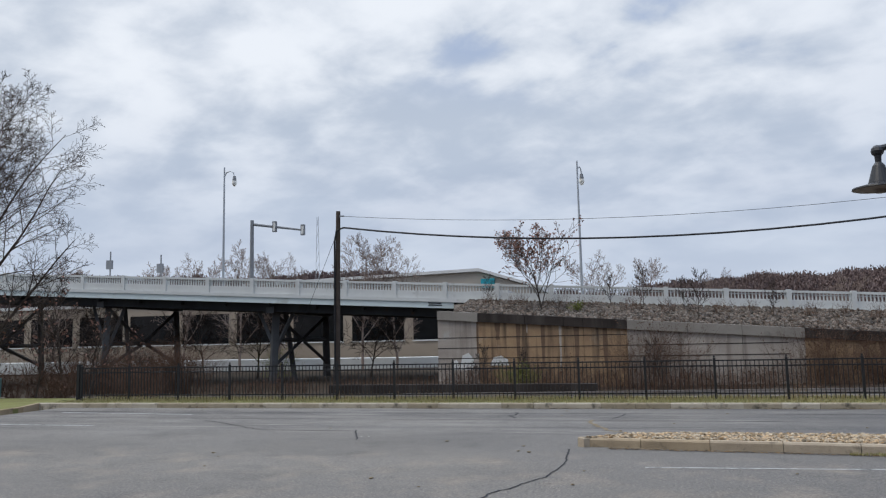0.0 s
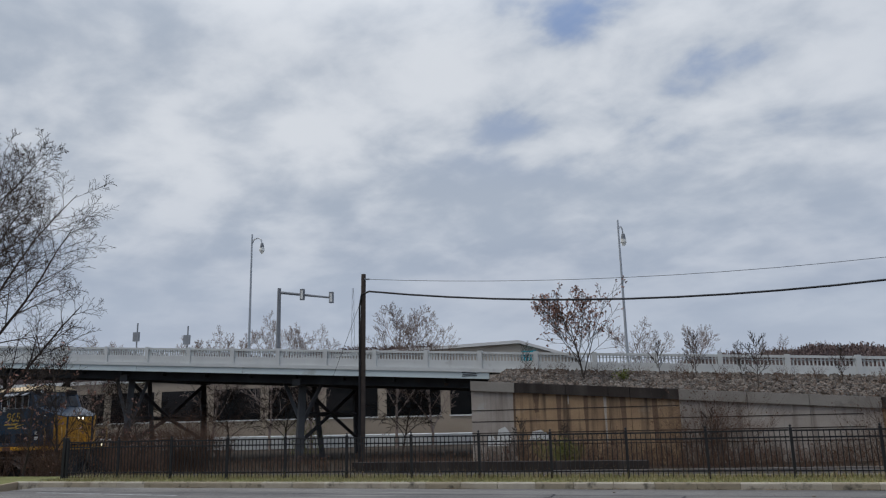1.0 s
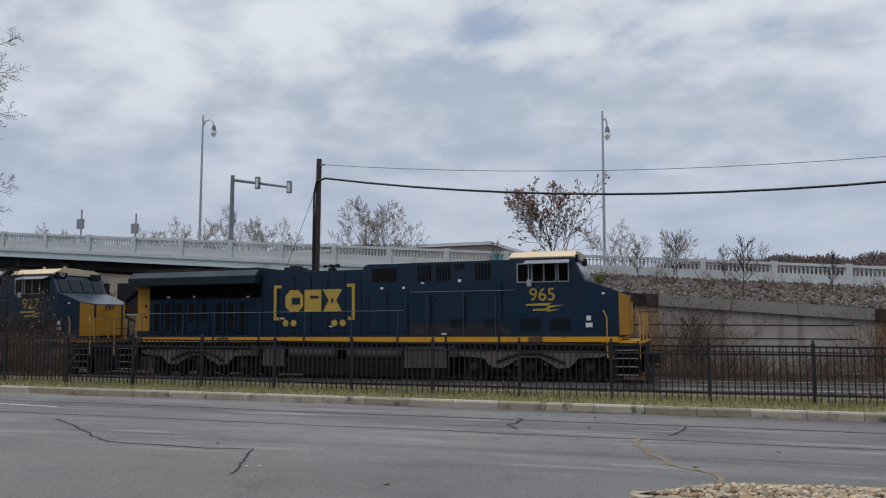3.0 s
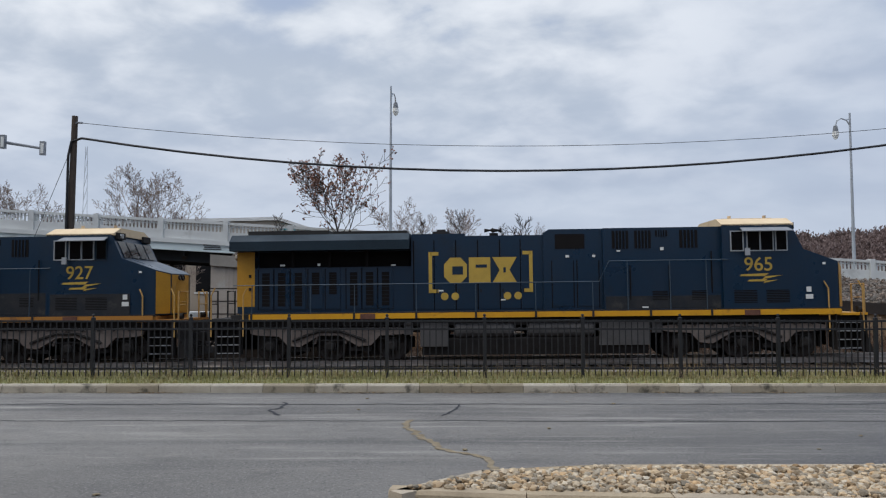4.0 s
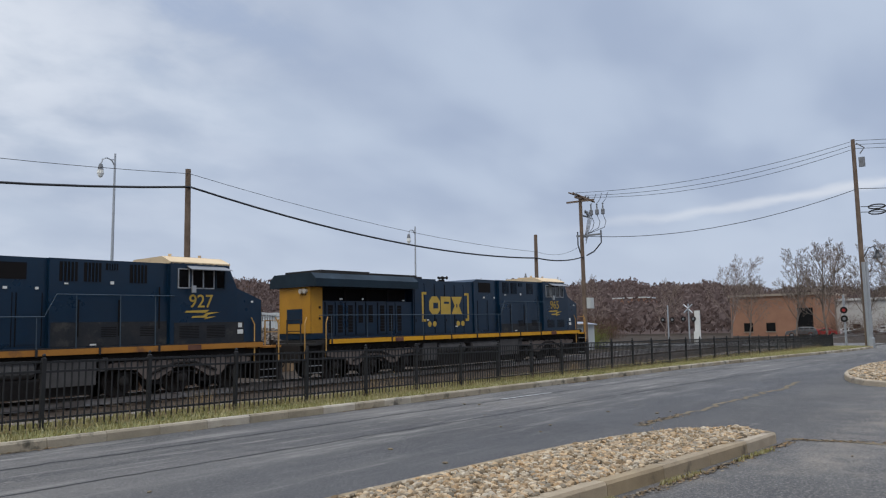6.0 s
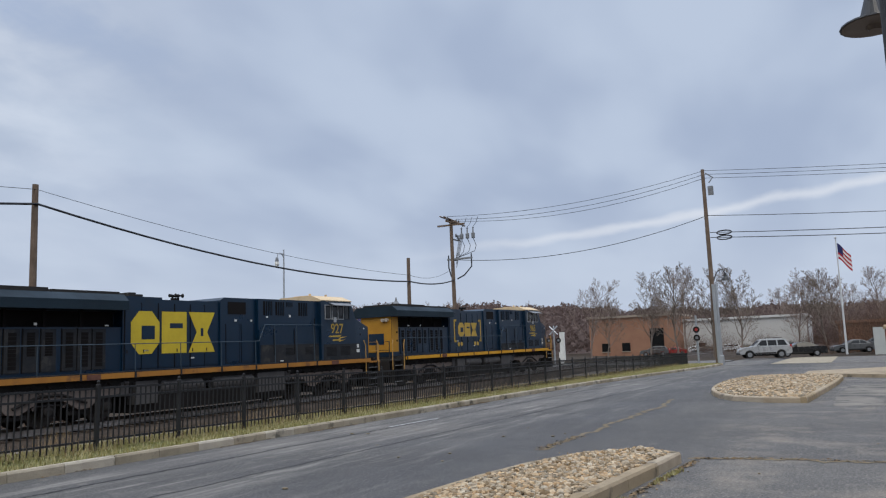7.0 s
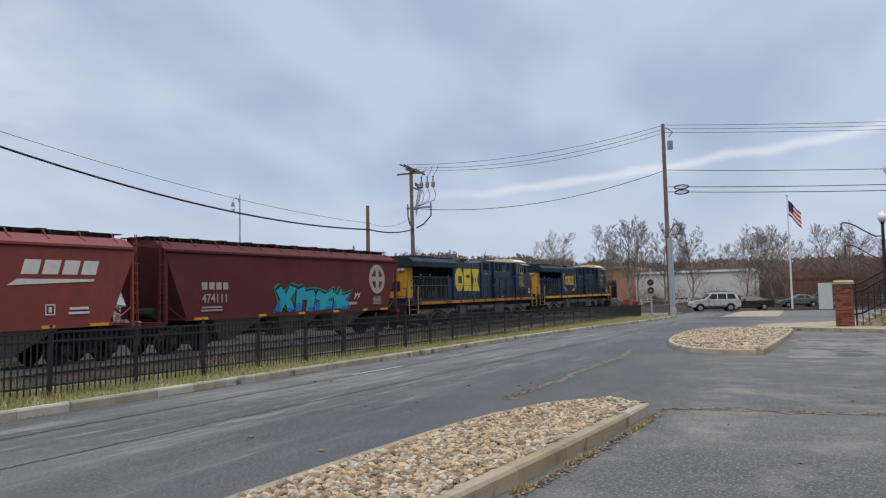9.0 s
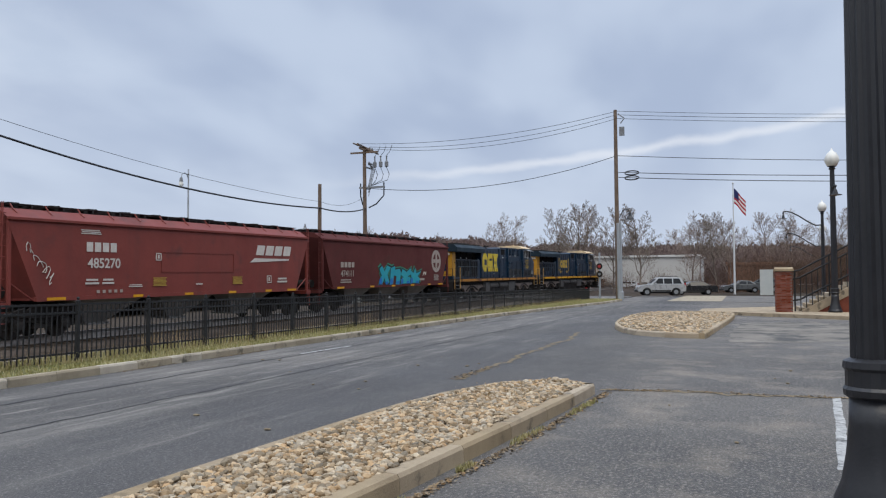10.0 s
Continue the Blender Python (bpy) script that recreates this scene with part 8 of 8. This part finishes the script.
            bx(bm, x - 0.1, x + 0.1, y - 1.1, y - 0.6, z0 + 0.4, z0 + 3.2)
            part("gate_mechanism", bm, STICKER, s)
    crossing_signal(64.9, 11.6, 0.05, True, False)
    crossing_signal(74.5, 27.2, 0.1, False, True)
    crossing_signal(77.5, 30.5, 0.1, False, False)
    g = thing("store_sign", "tall blue and white roadside sign on a post", "sign")
    bm = bmesh.new()
    tube(bm, [(125, 83, 0), (125, 83, 7.0)], 0.25, 8)
    part("post", bm, GREY_STEEL, g)
    d = pose(125, 83, 8.8, 0, 0, -56) @ Matrix.Scale(0.8, 4)
    bm = bmesh.new()
    prism(bm, [(-2.4, -0.6), (2.4, -0.6), (2.4, 1.0), (0.9, 2.0), (-0.9, 2.0), (-2.4, 1.0)], -0.15, 0.15)
    part("panel", bm, SIGN_BLUE, g, at=d, bevel=0.03)
    bm = bmesh.new()
    for k in range(5):
        bx(bm, -1.9 + 0.78 * k, -1.3 + 0.78 * k, -0.17, -0.15, 0.0, 0.8)
    part("sign_mark", bm, STICKER, g, "white block on the sign", at=d)
    bm = bmesh.new()
    bx(bm, -2.2, 2.2, -0.14, 0.14, -1.6, -0.65)
    part("lower_panel", bm, STICKER, g, at=d)
    bm = bmesh.new()
    bx(bm, 0.5, 2.2, -0.14, 0.14, -2.5, -1.65)
    part("green_panel", bm, SIGN_GREEN, g, at=d)
    l = thing("street_lamp", "dark street lamp with a shade on a curved arm", "street lamp")
    bm = bmesh.new()
    tube(bm, [(66.5, 43, -0.8), (66.5, 43, 6.4)], [0.1, 0.06], 8)
    part("post", bm, GREY_STEEL, l)
    bm = bmesh.new()
    tube(bm, [(66.5, 43, 6.2), (67.0, 42.6, 6.8), (68.2, 41.9, 7.0)], 0.04, 6)
    lathe(bm, ((0.4, 6.7), (0.36, 6.85), (0.15, 7.1), (0.05, 7.5)), (68.2, 41.9), 10)
    part("arm", bm, GREY_STEEL, l)


def lamp_posts():
    lamp_post(5.84, -0.19, 3.0, 4.3, 7.0, 0.0, 1.56)
    lamp_post(3.5, -1.55, 178, 3.42, 6.6, 0.0, 1.05)
    lamp_post(38.7, -3.3, 185, 5.2, 7.3, 0.15, 0.6)
    lamp_post(62, -4.95, 95, 6.1, 7.3, 0.0, 2.6)
    lamp_post(82, -6.75, 95, 5.6, 7.0, 0.0, 3.2)
    lamp_post(104, -8.7, 95, 5.2, 6.6, 0.0, 3.6)


def transformer_box():
    """A low green pad-mounted box with a sloping lid and a door in front."""
    b = thing("transformer_box", "low green metal transformer box on a concrete pad by the brush", "transformer box", at=pose(-23.54, 12.67, 0.1))
    bm = bmesh.new()
    bx(bm, -0.6, 0.6, -0.1, 1.0, -0.15, 0.04)
    part("pad", bm, CONCRETE, b, bevel=0.01)
    bm = bmesh.new()
    prism(bm, [(0.0, 0.04), (0.9, 0.04), (0.9, 0.74), (0.0, 0.66)], -0.5, 0.5, "x")
    part("body", bm, SIGN_GREEN_DULL, b, bevel=0.02)
    bm = bmesh.new()
    bx(bm, -0.46, 0.46, -0.02, 0.0, 0.1, 0.6)
    d = part("door", bm, SIGN_GREEN_DULL, b, bevel=0.005)
    bm = bmesh.new()
    bx(bm, -0.03, 0.03, -0.05, -0.02, 0.3, 0.42)
    part("latch", bm, GALV, d)


# ---- trees, brush, far woods ----
def bare_tree_meshes(seed, height, spread, levels=5, lean=(0, 0), first=0.28, leaves=0, leaf_mat=None, thick=1.0, kids=(3, 4), droop=0.0, fine=0.006, bark=None, counts=None, leaf_size=1.0):
    """Trunk and branching crown of a leafless tree; a few clinging leaves if asked."""
    rng = random.Random(seed)
    trunk, crown, leaf = ([], []), ([], []), ([], [])

    def limb(store, path, r0, r1, n):
        vs, fs = store
        m = len(path)
        for i, p in enumerate(path):
            d = (path[min(i + 1, m - 1)] - path[max(i - 1, 0)]).normalized()
            a = d.cross(Vector((0.3, 0.9, 0.2))).normalized()
            b = d.cross(a)
            r = max(fine, r0 + (r1 - r0) * i / (m - 1))
            k0 = len(vs)
            vs += [tuple(p + (a * math.cos(t) + b * math.sin(t)) * r) for t in [2 * math.pi * k / n for k in range(n)]]
            if i:
                fs += [(k0 - n + k, k0 - n + (k + 1) % n, k0 + (k + 1) % n, k0 + k) for k in range(n)]

    counts = counts or ((11, 7, 5, 4, 3) if levels == 4 and fine > 0.009 else (13, 8, 6, 4, 3))

    def grow(p, d, length, r, level):
        steps = (8, 6, 4, 2, 1)[level] if levels == 4 else (8, 6, 4, 3, 2)[level]
        path, q, dd = [p], p, d.copy()
        for i in range(steps):
            dd = (dd + Vector((rng.gauss(0, 0.07), rng.gauss(0, 0.07), rng.gauss(0.05 - droop, 0.05)))).normalized()
            q = q + dd * length / steps
            path.append(q)
        limb(trunk if level == 0 else crown, path, r, r * 0.2, 8 if level == 0 else 5 if level == 1 else 3)
        if level >= levels:
            if leaves and rng.random() < leaves:
                vs, fs = leaf
                for _ in range(rng.randint(1, 3)):
                    c = path[-1] + Vector((rng.gauss(0, 0.05), rng.gauss(0, 0.05), rng.gauss(-0.04, 0.05)))
                    u = Vector((rng.gauss(0, 1), rng.gauss(0, 1), rng.gauss(0, 1))).normalized() * 0.06 * leaf_size
                    v = u.cross(Vector((rng.gauss(0, 1), rng.gauss(0, 1), 0.5))).normalized() * 0.04 * leaf_size
                    k0 = len(vs)
                    vs += [tuple(c - u), tuple(c + v), tuple(c + u * 1.3), tuple(c - v)]
                    fs.append((k0, k0 + 1, k0 + 2, k0 + 3))
            return
        n = counts[level] + rng.randint(0, 1)
        spin = rng.uniform(0, 6.28)
        for k in range(n):
            lo = first if level == 0 else 0.22
            f = lo + (0.98 - lo) * (k + rng.random()) / n
            i = min(steps - 1, int(f * steps))
            s = path[i].lerp(path[i + 1], f * steps - i)
            ax = (path[i + 1] - path[i]).normalized()
            u = ax.cross(Vector((0.31, 0.52, 0.79))).normalized()
            v = ax.cross(u)
            spin += 2.4 + rng.gauss(0, 0.4)
            out = u * math.cos(spin) + v * math.sin(spin)
            op = rng.uniform(0.6, 1.0)
            nd = (ax * math.cos(op) + out * math.sin(op) + Vector((0, 0, 0.12 - droop))).normalized()
            ratio = spread if level == 0 else 0.52
            grow(s, nd, length * ratio * (1 - 0.55 * f) * rng.uniform(0.75, 1.2), r * (1 - 0.75 * f) * 0.58, level + 1)

    grow(Vector((0, 0, -0.3)), Vector((lean[0], lean[1], 1)).normalized(), height, height * 0.0145 * thick, 0)
    out = []
    for nm, (vs, fs), m in (("trunk", trunk, bark or BARK), ("crown", crown, bark or TWIG), ("leaves", leaf, leaf_mat)):
        if fs:
            me = bpy.data.meshes.new(nm)
            me.from_pydata(vs, [], fs)
            me.materials.append(m)
            out.append((nm, me))
    return out


def plant(meshes, m, label, category="tree", group="", name="tree"):
    t = thing(name, label, category, group, at=m)
    for nm, me in meshes:
        share(nm if nm != "leaves" else "foliage", me, t, Matrix.Identity(4))
    return t


def brush(name, label, spots, seed, high, width, count, material=None, leaf=0.0, leaf_mat=None):
    """Thickets: sheaves of thin forked stems, one object for each thicket."""
    rng = random.Random(seed)
    for x, y, z, s in spots:
        vs, fs, lv, lf = [], [], [], []

        def stem(p, d, l, r, lev):
            n = (d.cross(Vector((rng.gauss(0, 1), rng.gauss(0, 1), 0.1)))).normalized() * r
            q = p + d * l
            k = len(vs)
            b = d.cross(n).normalized() * r
            vs.extend([tuple(p - n), tuple(p + n), tuple(p + b), tuple(q)])
            fs.extend([(k, k + 1, k + 3), (k + 1, k + 2, k + 3), (k + 2, k, k + 3)])
            if lev:
                for _ in range(rng.randint(2, 3)):
                    e = (d + Vector((rng.gauss(0, 0.45), rng.gauss(0, 0.45), rng.gauss(0.05, 0.3)))).normalized()
                    stem(p + d * l * rng.uniform(0.35, 0.9), e, l * rng.uniform(0.4, 0.7), r * 0.6, lev - 1)
            elif leaf and rng.random() < leaf:
                u = Vector((rng.gauss(0, 1), rng.gauss(0, 1), rng.gauss(0, 1))).normalized() * 0.05
                v = u.cross(Vector((0.3, 0.5, 1))).normalized() * 0.035
                k = len(lv)
                lv.extend([tuple(q - u), tuple(q + v), tuple(q + u), tuple(q - v)])
                lf.append((k, k + 1, k + 2, k + 3))
        for _ in range(int(count * s)):
            a, rr = rng.uniform(0, 6.28), math.sqrt(rng.random()) * width * s
            p = Vector((rr * math.cos(a), rr * 0.6 * math.sin(a), -0.1))
            d = Vector((rng.gauss(0, 0.32), rng.gauss(0, 0.32), 1)).normalized()
            stem(p, d, high * s * rng.uniform(0.45, 0.8), 0.012, 2)
        t = thing(name, label, "shrub", at=pose(x, y, z))
        me = bpy.data.meshes.new("undergrowth")
        me.from_pydata(vs, [], fs)
        me.materials.append(material or BRUSH)
        tagged(share("undergrowth", me, t, Matrix.Identity(4)), kind="stuff")
        if lf:
            me = bpy.data.meshes.new("foliage")
            me.from_pydata(lv, [], lf)
            me.materials.append(leaf_mat)
            share("foliage", me, t, Matrix.Identity(4))


def ridge(az):
    """Height of the skyline in degrees, by compass angle from +y towards +x."""
    z = np.interp(az, (-180, -60, -45, -27, -23, -18, -11, -7, -2, 1.5, 5, 14, 20, 26, 48, 58, 66, 72, 78, 95, 180), (3.2, 4.6, 4.8, 4.8, 5.4, 5.1, 4.8, 3.4, 3.2, 3.7, 4.05, 4.1, 4.2, 4.3, 3.6, 3.5, 3.4, 3.0, 2.5, 2.3, 2.6))
    return z + 0.12 * math.sin(az * 0.9) + 0.1 * math.sin(az * 2.3 + 1)


def ridge_top(az):
    """Height of the bare crest under the trees, 460 m out."""
    return 460 * math.tan(radians(ridge(az))) - 6.4


def backdrop():
    bm = bmesh.new()
    rows = []
    for k in range(0, 361, 2):
        az = k - 180
        s, c = math.sin(radians(az)), math.cos(radians(az))
        top = ridge_top(((az + 180) % 360) - 180)
        rows.append([bm.verts.new((r * s, r * c, z)) for r, z in ((220, 0.2), (300, top * 0.45), (380, top * 0.8), (460, top), (700, top * 0.9))])
    for a, b in zip(rows, rows[1:]):
        for k in range(4):
            bm.faces.new((a[k], b[k], b[k + 1], a[k + 1]))
    solid("hills", bm, HILL, "low wooded hills all round in winter brown", "hill", "structure", smooth=True)
    rng = random.Random(77)
    vs, fs = [], []
    for _ in range(33000):
        az = rng.uniform(-62, 112)
        f = rng.random() ** 0.7
        r = 235 + 230 * f
        if az > 18 and rng.random() < 0.3:
            r = rng.uniform(185, 290)
        top = ridge_top(az)
        z = np.interp(r, (220, 300, 380, 460), (0.2, top * 0.45, top * 0.8, top))
        s, c = math.sin(radians(az)), math.cos(radians(az))
        h, w = rng.uniform(5, 9.0), rng.uniform(2.2, 4.2)
        x, y = r * s, r * c
        # a rounded crown of small twiggy tufts over a stem
        for q in range(17):
            u, v = rng.gauss(0, w * 0.45), h * min(1.0, max(0.15, rng.gauss(0.6, 0.2)))
            v *= 1 - 0.3 * min(1, abs(u) / w)
            a, b, tilt = rng.uniform(0.1, 0.3), rng.uniform(0.4, 1.05), rng.uniform(-0.45, 0.45)
            k = len(vs)
            for p, g in ((-a, 0.0), (tilt - 0.2, -b), (a, 0.1), (tilt, b)):
                vs.append((x + (u + p) * c, y - (u + p) * s + rng.uniform(-0.8, 0.8), z + v + g))
            fs.append((k, k + 1, k + 2, k + 3))
    me = bpy.data.meshes.new("far_woods")
    me.from_pydata(vs, [], fs)
    me.materials.append(WOODS)
    tagged(new("far_woods", me), "bare brown winter woods on the hills", "woods", kind="stuff")


def greenery():
    # the big bare tree beside the lot, the small tree over the wall
    plant(bare_tree_meshes(11, 12.4, 0.68, 4, (0.0, -0.02), 0.12, thick=1.0, fine=0.0075, droop=0.045, counts=(20, 12, 8, 5)), pose(-27.1, 16.2, -0.3), "tall leafless tree with fine spreading twigs by the lot")
    plant(bare_tree_meshes(16, 6.0, 0.6, 4, (0.04, -0.02), 0.14, fine=0.008, droop=0.05, counts=(14, 9, 6, 4)), pose(-28.8, 13.6, 0), "leafless tree leaning over the brush")
    plant(bare_tree_meshes(5, 4.1, 1.15, 3, (0.0, 0), 0.2, 1.0, LEAF_DRY, 1.2, (3, 4), -0.03, 0.011, counts=(12, 8, 6), leaf_size=1.2), pose(-5.8, 37.2, 3.2), "small spreading tree keeping a few russet leaves")
    small = bare_tree_meshes(23, 5.0, 0.95, 3, (0.0, 0), 0.25, 0, None, 1.2, (3, 4), 0.09, 0.016)
    for x, y, s, a in ((-30.5, 47.5, 1.0, 0), (-20.2, 46.0, 0.95, 100), (-36.2, 49, 1.0, 200), (-46, 47, 1.1, 40)):
        plant(small, pose(x, y, -0.8, 0, 0, a) @ Matrix.Scale(s, 4), "small bare tree with level spreading branches", group="bare trees under the bridge")
    sap = bare_tree_meshes(41, 4.2, 0.5, 3, (0.18, 0), 0.2, 0.05, LEAF_DRY, 0.8, (3, 3), 0.0, 0.007)
    for x, y, s, a in ((-21.6, 13.6, 0.85, 0), (-20.6, 15.2, 0.75, 60), (-23.0, 12.6, 1.0, 120), (-24.8, 14.2, 1.2, 200), (-19.4, 16.8, 0.6, 260), (-23.2, 16.8, 1.1, 310)):
        plant(sap, pose(x, y, 0.0, 0, 0, a) @ Matrix.Scale(s, 4), "slender sapling with a few dry leaves in the brush", group="saplings by the lot's end")
    sprout = bare_tree_meshes(52, 2.6, 0.45, 2, (0, 0), 0.2, 0, None, 0.8, (3, 3), 0.0, 0.012)
    for x, y, s, a in ((0.2, 39.2, 1.0, 0), (2.6, 38.8, 0.8, 70), (-9.6, 39.5, 0.7, 140), (7.5, 38.2, 0.8, 210), (3.2, 36.4, 1.1, 300), (-1.8, 39.4, 0.8, 20), (14, 38.0, 0.8, 90), (-8.5, 31.6, 0.9, 10), (-6.2, 31.2, 0.8, 50), (0.6, 31.8, 1.0, 120)):
        z = wall_z(x) + (top_z(x) - 1.1 - wall_z(x)) * (y - 34.9) / 5.6 if y > 35 else -0.8
        plant(sprout, pose(x, y, z, 0, 0, a) @ Matrix.Scale(s, 4), "thin leafless sprout on the bank", "shrub", "sprouts on the bank", "sapling")
    # brush behind the fence, on the bank, at the brushy end
    rng = random.Random(3)
    brush("thicket", "dense reddish-brown thicket of bare stems", [(-33.5 + 1.5 * k + rng.uniform(-0.3, 0.3), 30.2 + rng.uniform(-0.6, 0.8), -0.9, rng.uniform(1.35, 1.6)) for k in range(6)] + [(-18.0, 14.6, -0.2, 0.8), (-20.6, 13.8, 0, 0.6), (-23.4, 14.0, 0, 0.7), (-26.5, 12.8, 0, 1.0), (-28.5, 12.2, 0, 1.2), (-20.5, 17.0, -0.3, 1.0), (-24.0, 17.0, -0.3, 1.1)], 6, 2.1, 1.0, 130, None, 0.12, LEAF_BROWN)
    brush("thicket", "low brown brush along the foot of the wall", [(-10 + 1.9 * k + rng.uniform(-0.5, 0.5), 32.2 + rng.uniform(-0.8, 0.8), -0.95, rng.uniform(0.6, 1.1)) for k in range(16)], 8, 1.9, 1.3, 90, None, 0.1, LEAF_BROWN)
    brush("thicket", "low tangle of dead brown stems along the track", [(-24 + 2.1 * k + rng.uniform(-0.6, 0.6), 29.4 + rng.uniform(-0.5, 0.7), -1.0, rng.uniform(0.55, 0.85)) for k in range(22)], 28, 1.7, 1.6, 110, None, 0.15, LEAF_BROWN)
    brush("thicket", "bare russet bush against the wall", [(0.6, 32.4, -0.9, 1.5), (8.8, 32.6, -0.9, 1.35), (11.5, 32.6, -0.9, 1.2)], 9, 2.6, 1.2, 110, None, 0.35, LEAF_BROWN)
    brush("thicket", "thin brown weeds on the stone bank", [(-9.5 + 2.3 * k + rng.uniform(-0.8, 0.8), 39.0 + rng.uniform(-1.2, 0.6), top_z(-9.5 + 2.3 * k) - 1.45, rng.uniform(0.5, 0.8)) for k in range(14)], 10, 1.5, 0.9, 45)
    brush("bush", "yellow-green bush under the bridge", [(-27.0, 44.0, -0.6, 1.1)], 13, 2.2, 1.3, 70, LEAF_GREEN, 0.95, LEAF_GREEN)
    brush("bush", "low green weeds behind the fence", [(-6.6, 30.6, -0.9, 0.9), (-6.0, 31.0, -0.9, 0.8)], 14, 1.9, 0.5, 60, LEAF_GREEN, 0.8, LEAF_GREEN)
    brush("bush", "yellow-green shrub on the stone bank", [(-3.8, 37.0, 3.3, 0.5)], 15, 1.6, 0.8, 60, LEAF_GREEN, 0.9, LEAF_GREEN)
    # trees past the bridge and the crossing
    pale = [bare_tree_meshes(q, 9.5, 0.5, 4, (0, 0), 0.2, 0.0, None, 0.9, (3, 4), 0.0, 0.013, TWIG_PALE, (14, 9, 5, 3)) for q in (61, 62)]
    dark = [bare_tree_meshes(q, 9.5, 0.62, 4, (0, 0), 0.16, 0.0, None, 0.9, (3, 4), -0.02, 0.011, TWIG_GREY, (13, 9, 6, 3)) for q in (64, 65, 66)]
    behind = ((-40, 62, 1.32), (-36.5, 64, 1.2), (-26.7, 62, 1.36), (-23.5, 63, 1.25), (-48, 64, 1.28), (-62, 80, 1.35), (-70, 70, 1.3), (-3, 62, 1.05), (0.5, 63, 1.0), (8, 64, 0.85), (17, 66, 0.8))
    for k, (x, y, q) in enumerate(behind):
        plant(dark[k % 3], pose(x, y, -0.9, 0, 0, 47 * k) @ Matrix.Scale(q * 0.9, 4), "bare tree behind the bridge", group="bare trees behind the bridge")
    past = ((108, 54, 0.95), (128, 40, 1.3), (114, 21.5, 1.25), (118, 7.5, 1.1), (126, 2, 1.15), (130, -3, 1.2), (126, -7, 1.15), (120, -12, 1.15), (92, 64, 0.9), (118, 66, 1.0), (120, 88, 1.1), (104, 84, 1.0), (150, 60, 1.1), (148, 2, 1.2), (100, -14, 1.25), (108, -18, 1.25), (140, -6, 1.1), (142, 7, 1.15), (178, 24, 1.3), (180, 38, 1.3), (182, 14, 1.3), (176, 50, 1.2))
    for k, (x, y, q) in enumerate(past):
        plant(dark[k % 3], pose(x, y, -0.2, 0, 0, 47 * k) @ Matrix.Scale(q * 0.95, 4), "bare brown tree with a dense round crown past the road", group="bare trees past the road")
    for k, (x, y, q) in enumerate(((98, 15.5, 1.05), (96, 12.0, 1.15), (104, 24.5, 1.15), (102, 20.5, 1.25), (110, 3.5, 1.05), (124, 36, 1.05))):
        plant(pale[k % 2], pose(x, y, -0.2, 0, 0, 71 * k) @ Matrix.Scale(q * 0.95, 4), "slender pale-barked bare tree past the road, lightened for haze", group="pale bare trees past the road")
    brush("thicket", "band of brown brush beyond the road", [(106 + 5 * (j % 4), 24 - 1.7 * j, -0.1, (0.55 if j < 14 else 1.5) + 0.25 * (j % 3)) for j in range(30)] + [(84 + 6 * j, 46 + 2 * j, -0.8, 1.4) for j in range(7)], 18, 3.6, 2.6, 100, None, 0.12, LEAF_DRY)
    brush("bush", "tall olive-brown bush beside the porch", [(92, -9.5, 0, 2.2), (86, -11.5, 0, 2.0)], 19, 3.2, 1.4, 140, BRUSH, 0.7, LEAF_OLIVE)
    brush("thicket", "olive and brown scrub beyond the track", [(44 + 4.5 * j, 36.5 + 1.6 * j + (j % 3), -0.7, 0.7 + 0.2 * (j % 3)) for j in range(11)], 33, 2.2, 2.0, 110, None, 0.5, LEAF_OLIVE)
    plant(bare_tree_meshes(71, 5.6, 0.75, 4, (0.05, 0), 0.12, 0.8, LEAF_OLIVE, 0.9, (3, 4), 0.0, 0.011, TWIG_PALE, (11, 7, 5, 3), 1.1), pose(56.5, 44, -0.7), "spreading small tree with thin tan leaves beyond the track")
    brush("bush", "green conifer bush beside the relay hut", [(64.6, 32.5, -0.6, 1.1)], 20, 2.6, 0.9, 120, LEAF_GREEN, 0.9, LEAF_GREEN)


# ---- build ----
ground()
backdrop()
buildings()
bridge()
retaining_wall()
track()
TRAIN = train()
poles()
bridge_fittings()
far_things()
lamp_posts()
steps_and_pier()
low_sky_blocker()
transformer_box()
greenery()
lot_details()
grass_strip()
fence()
motions()
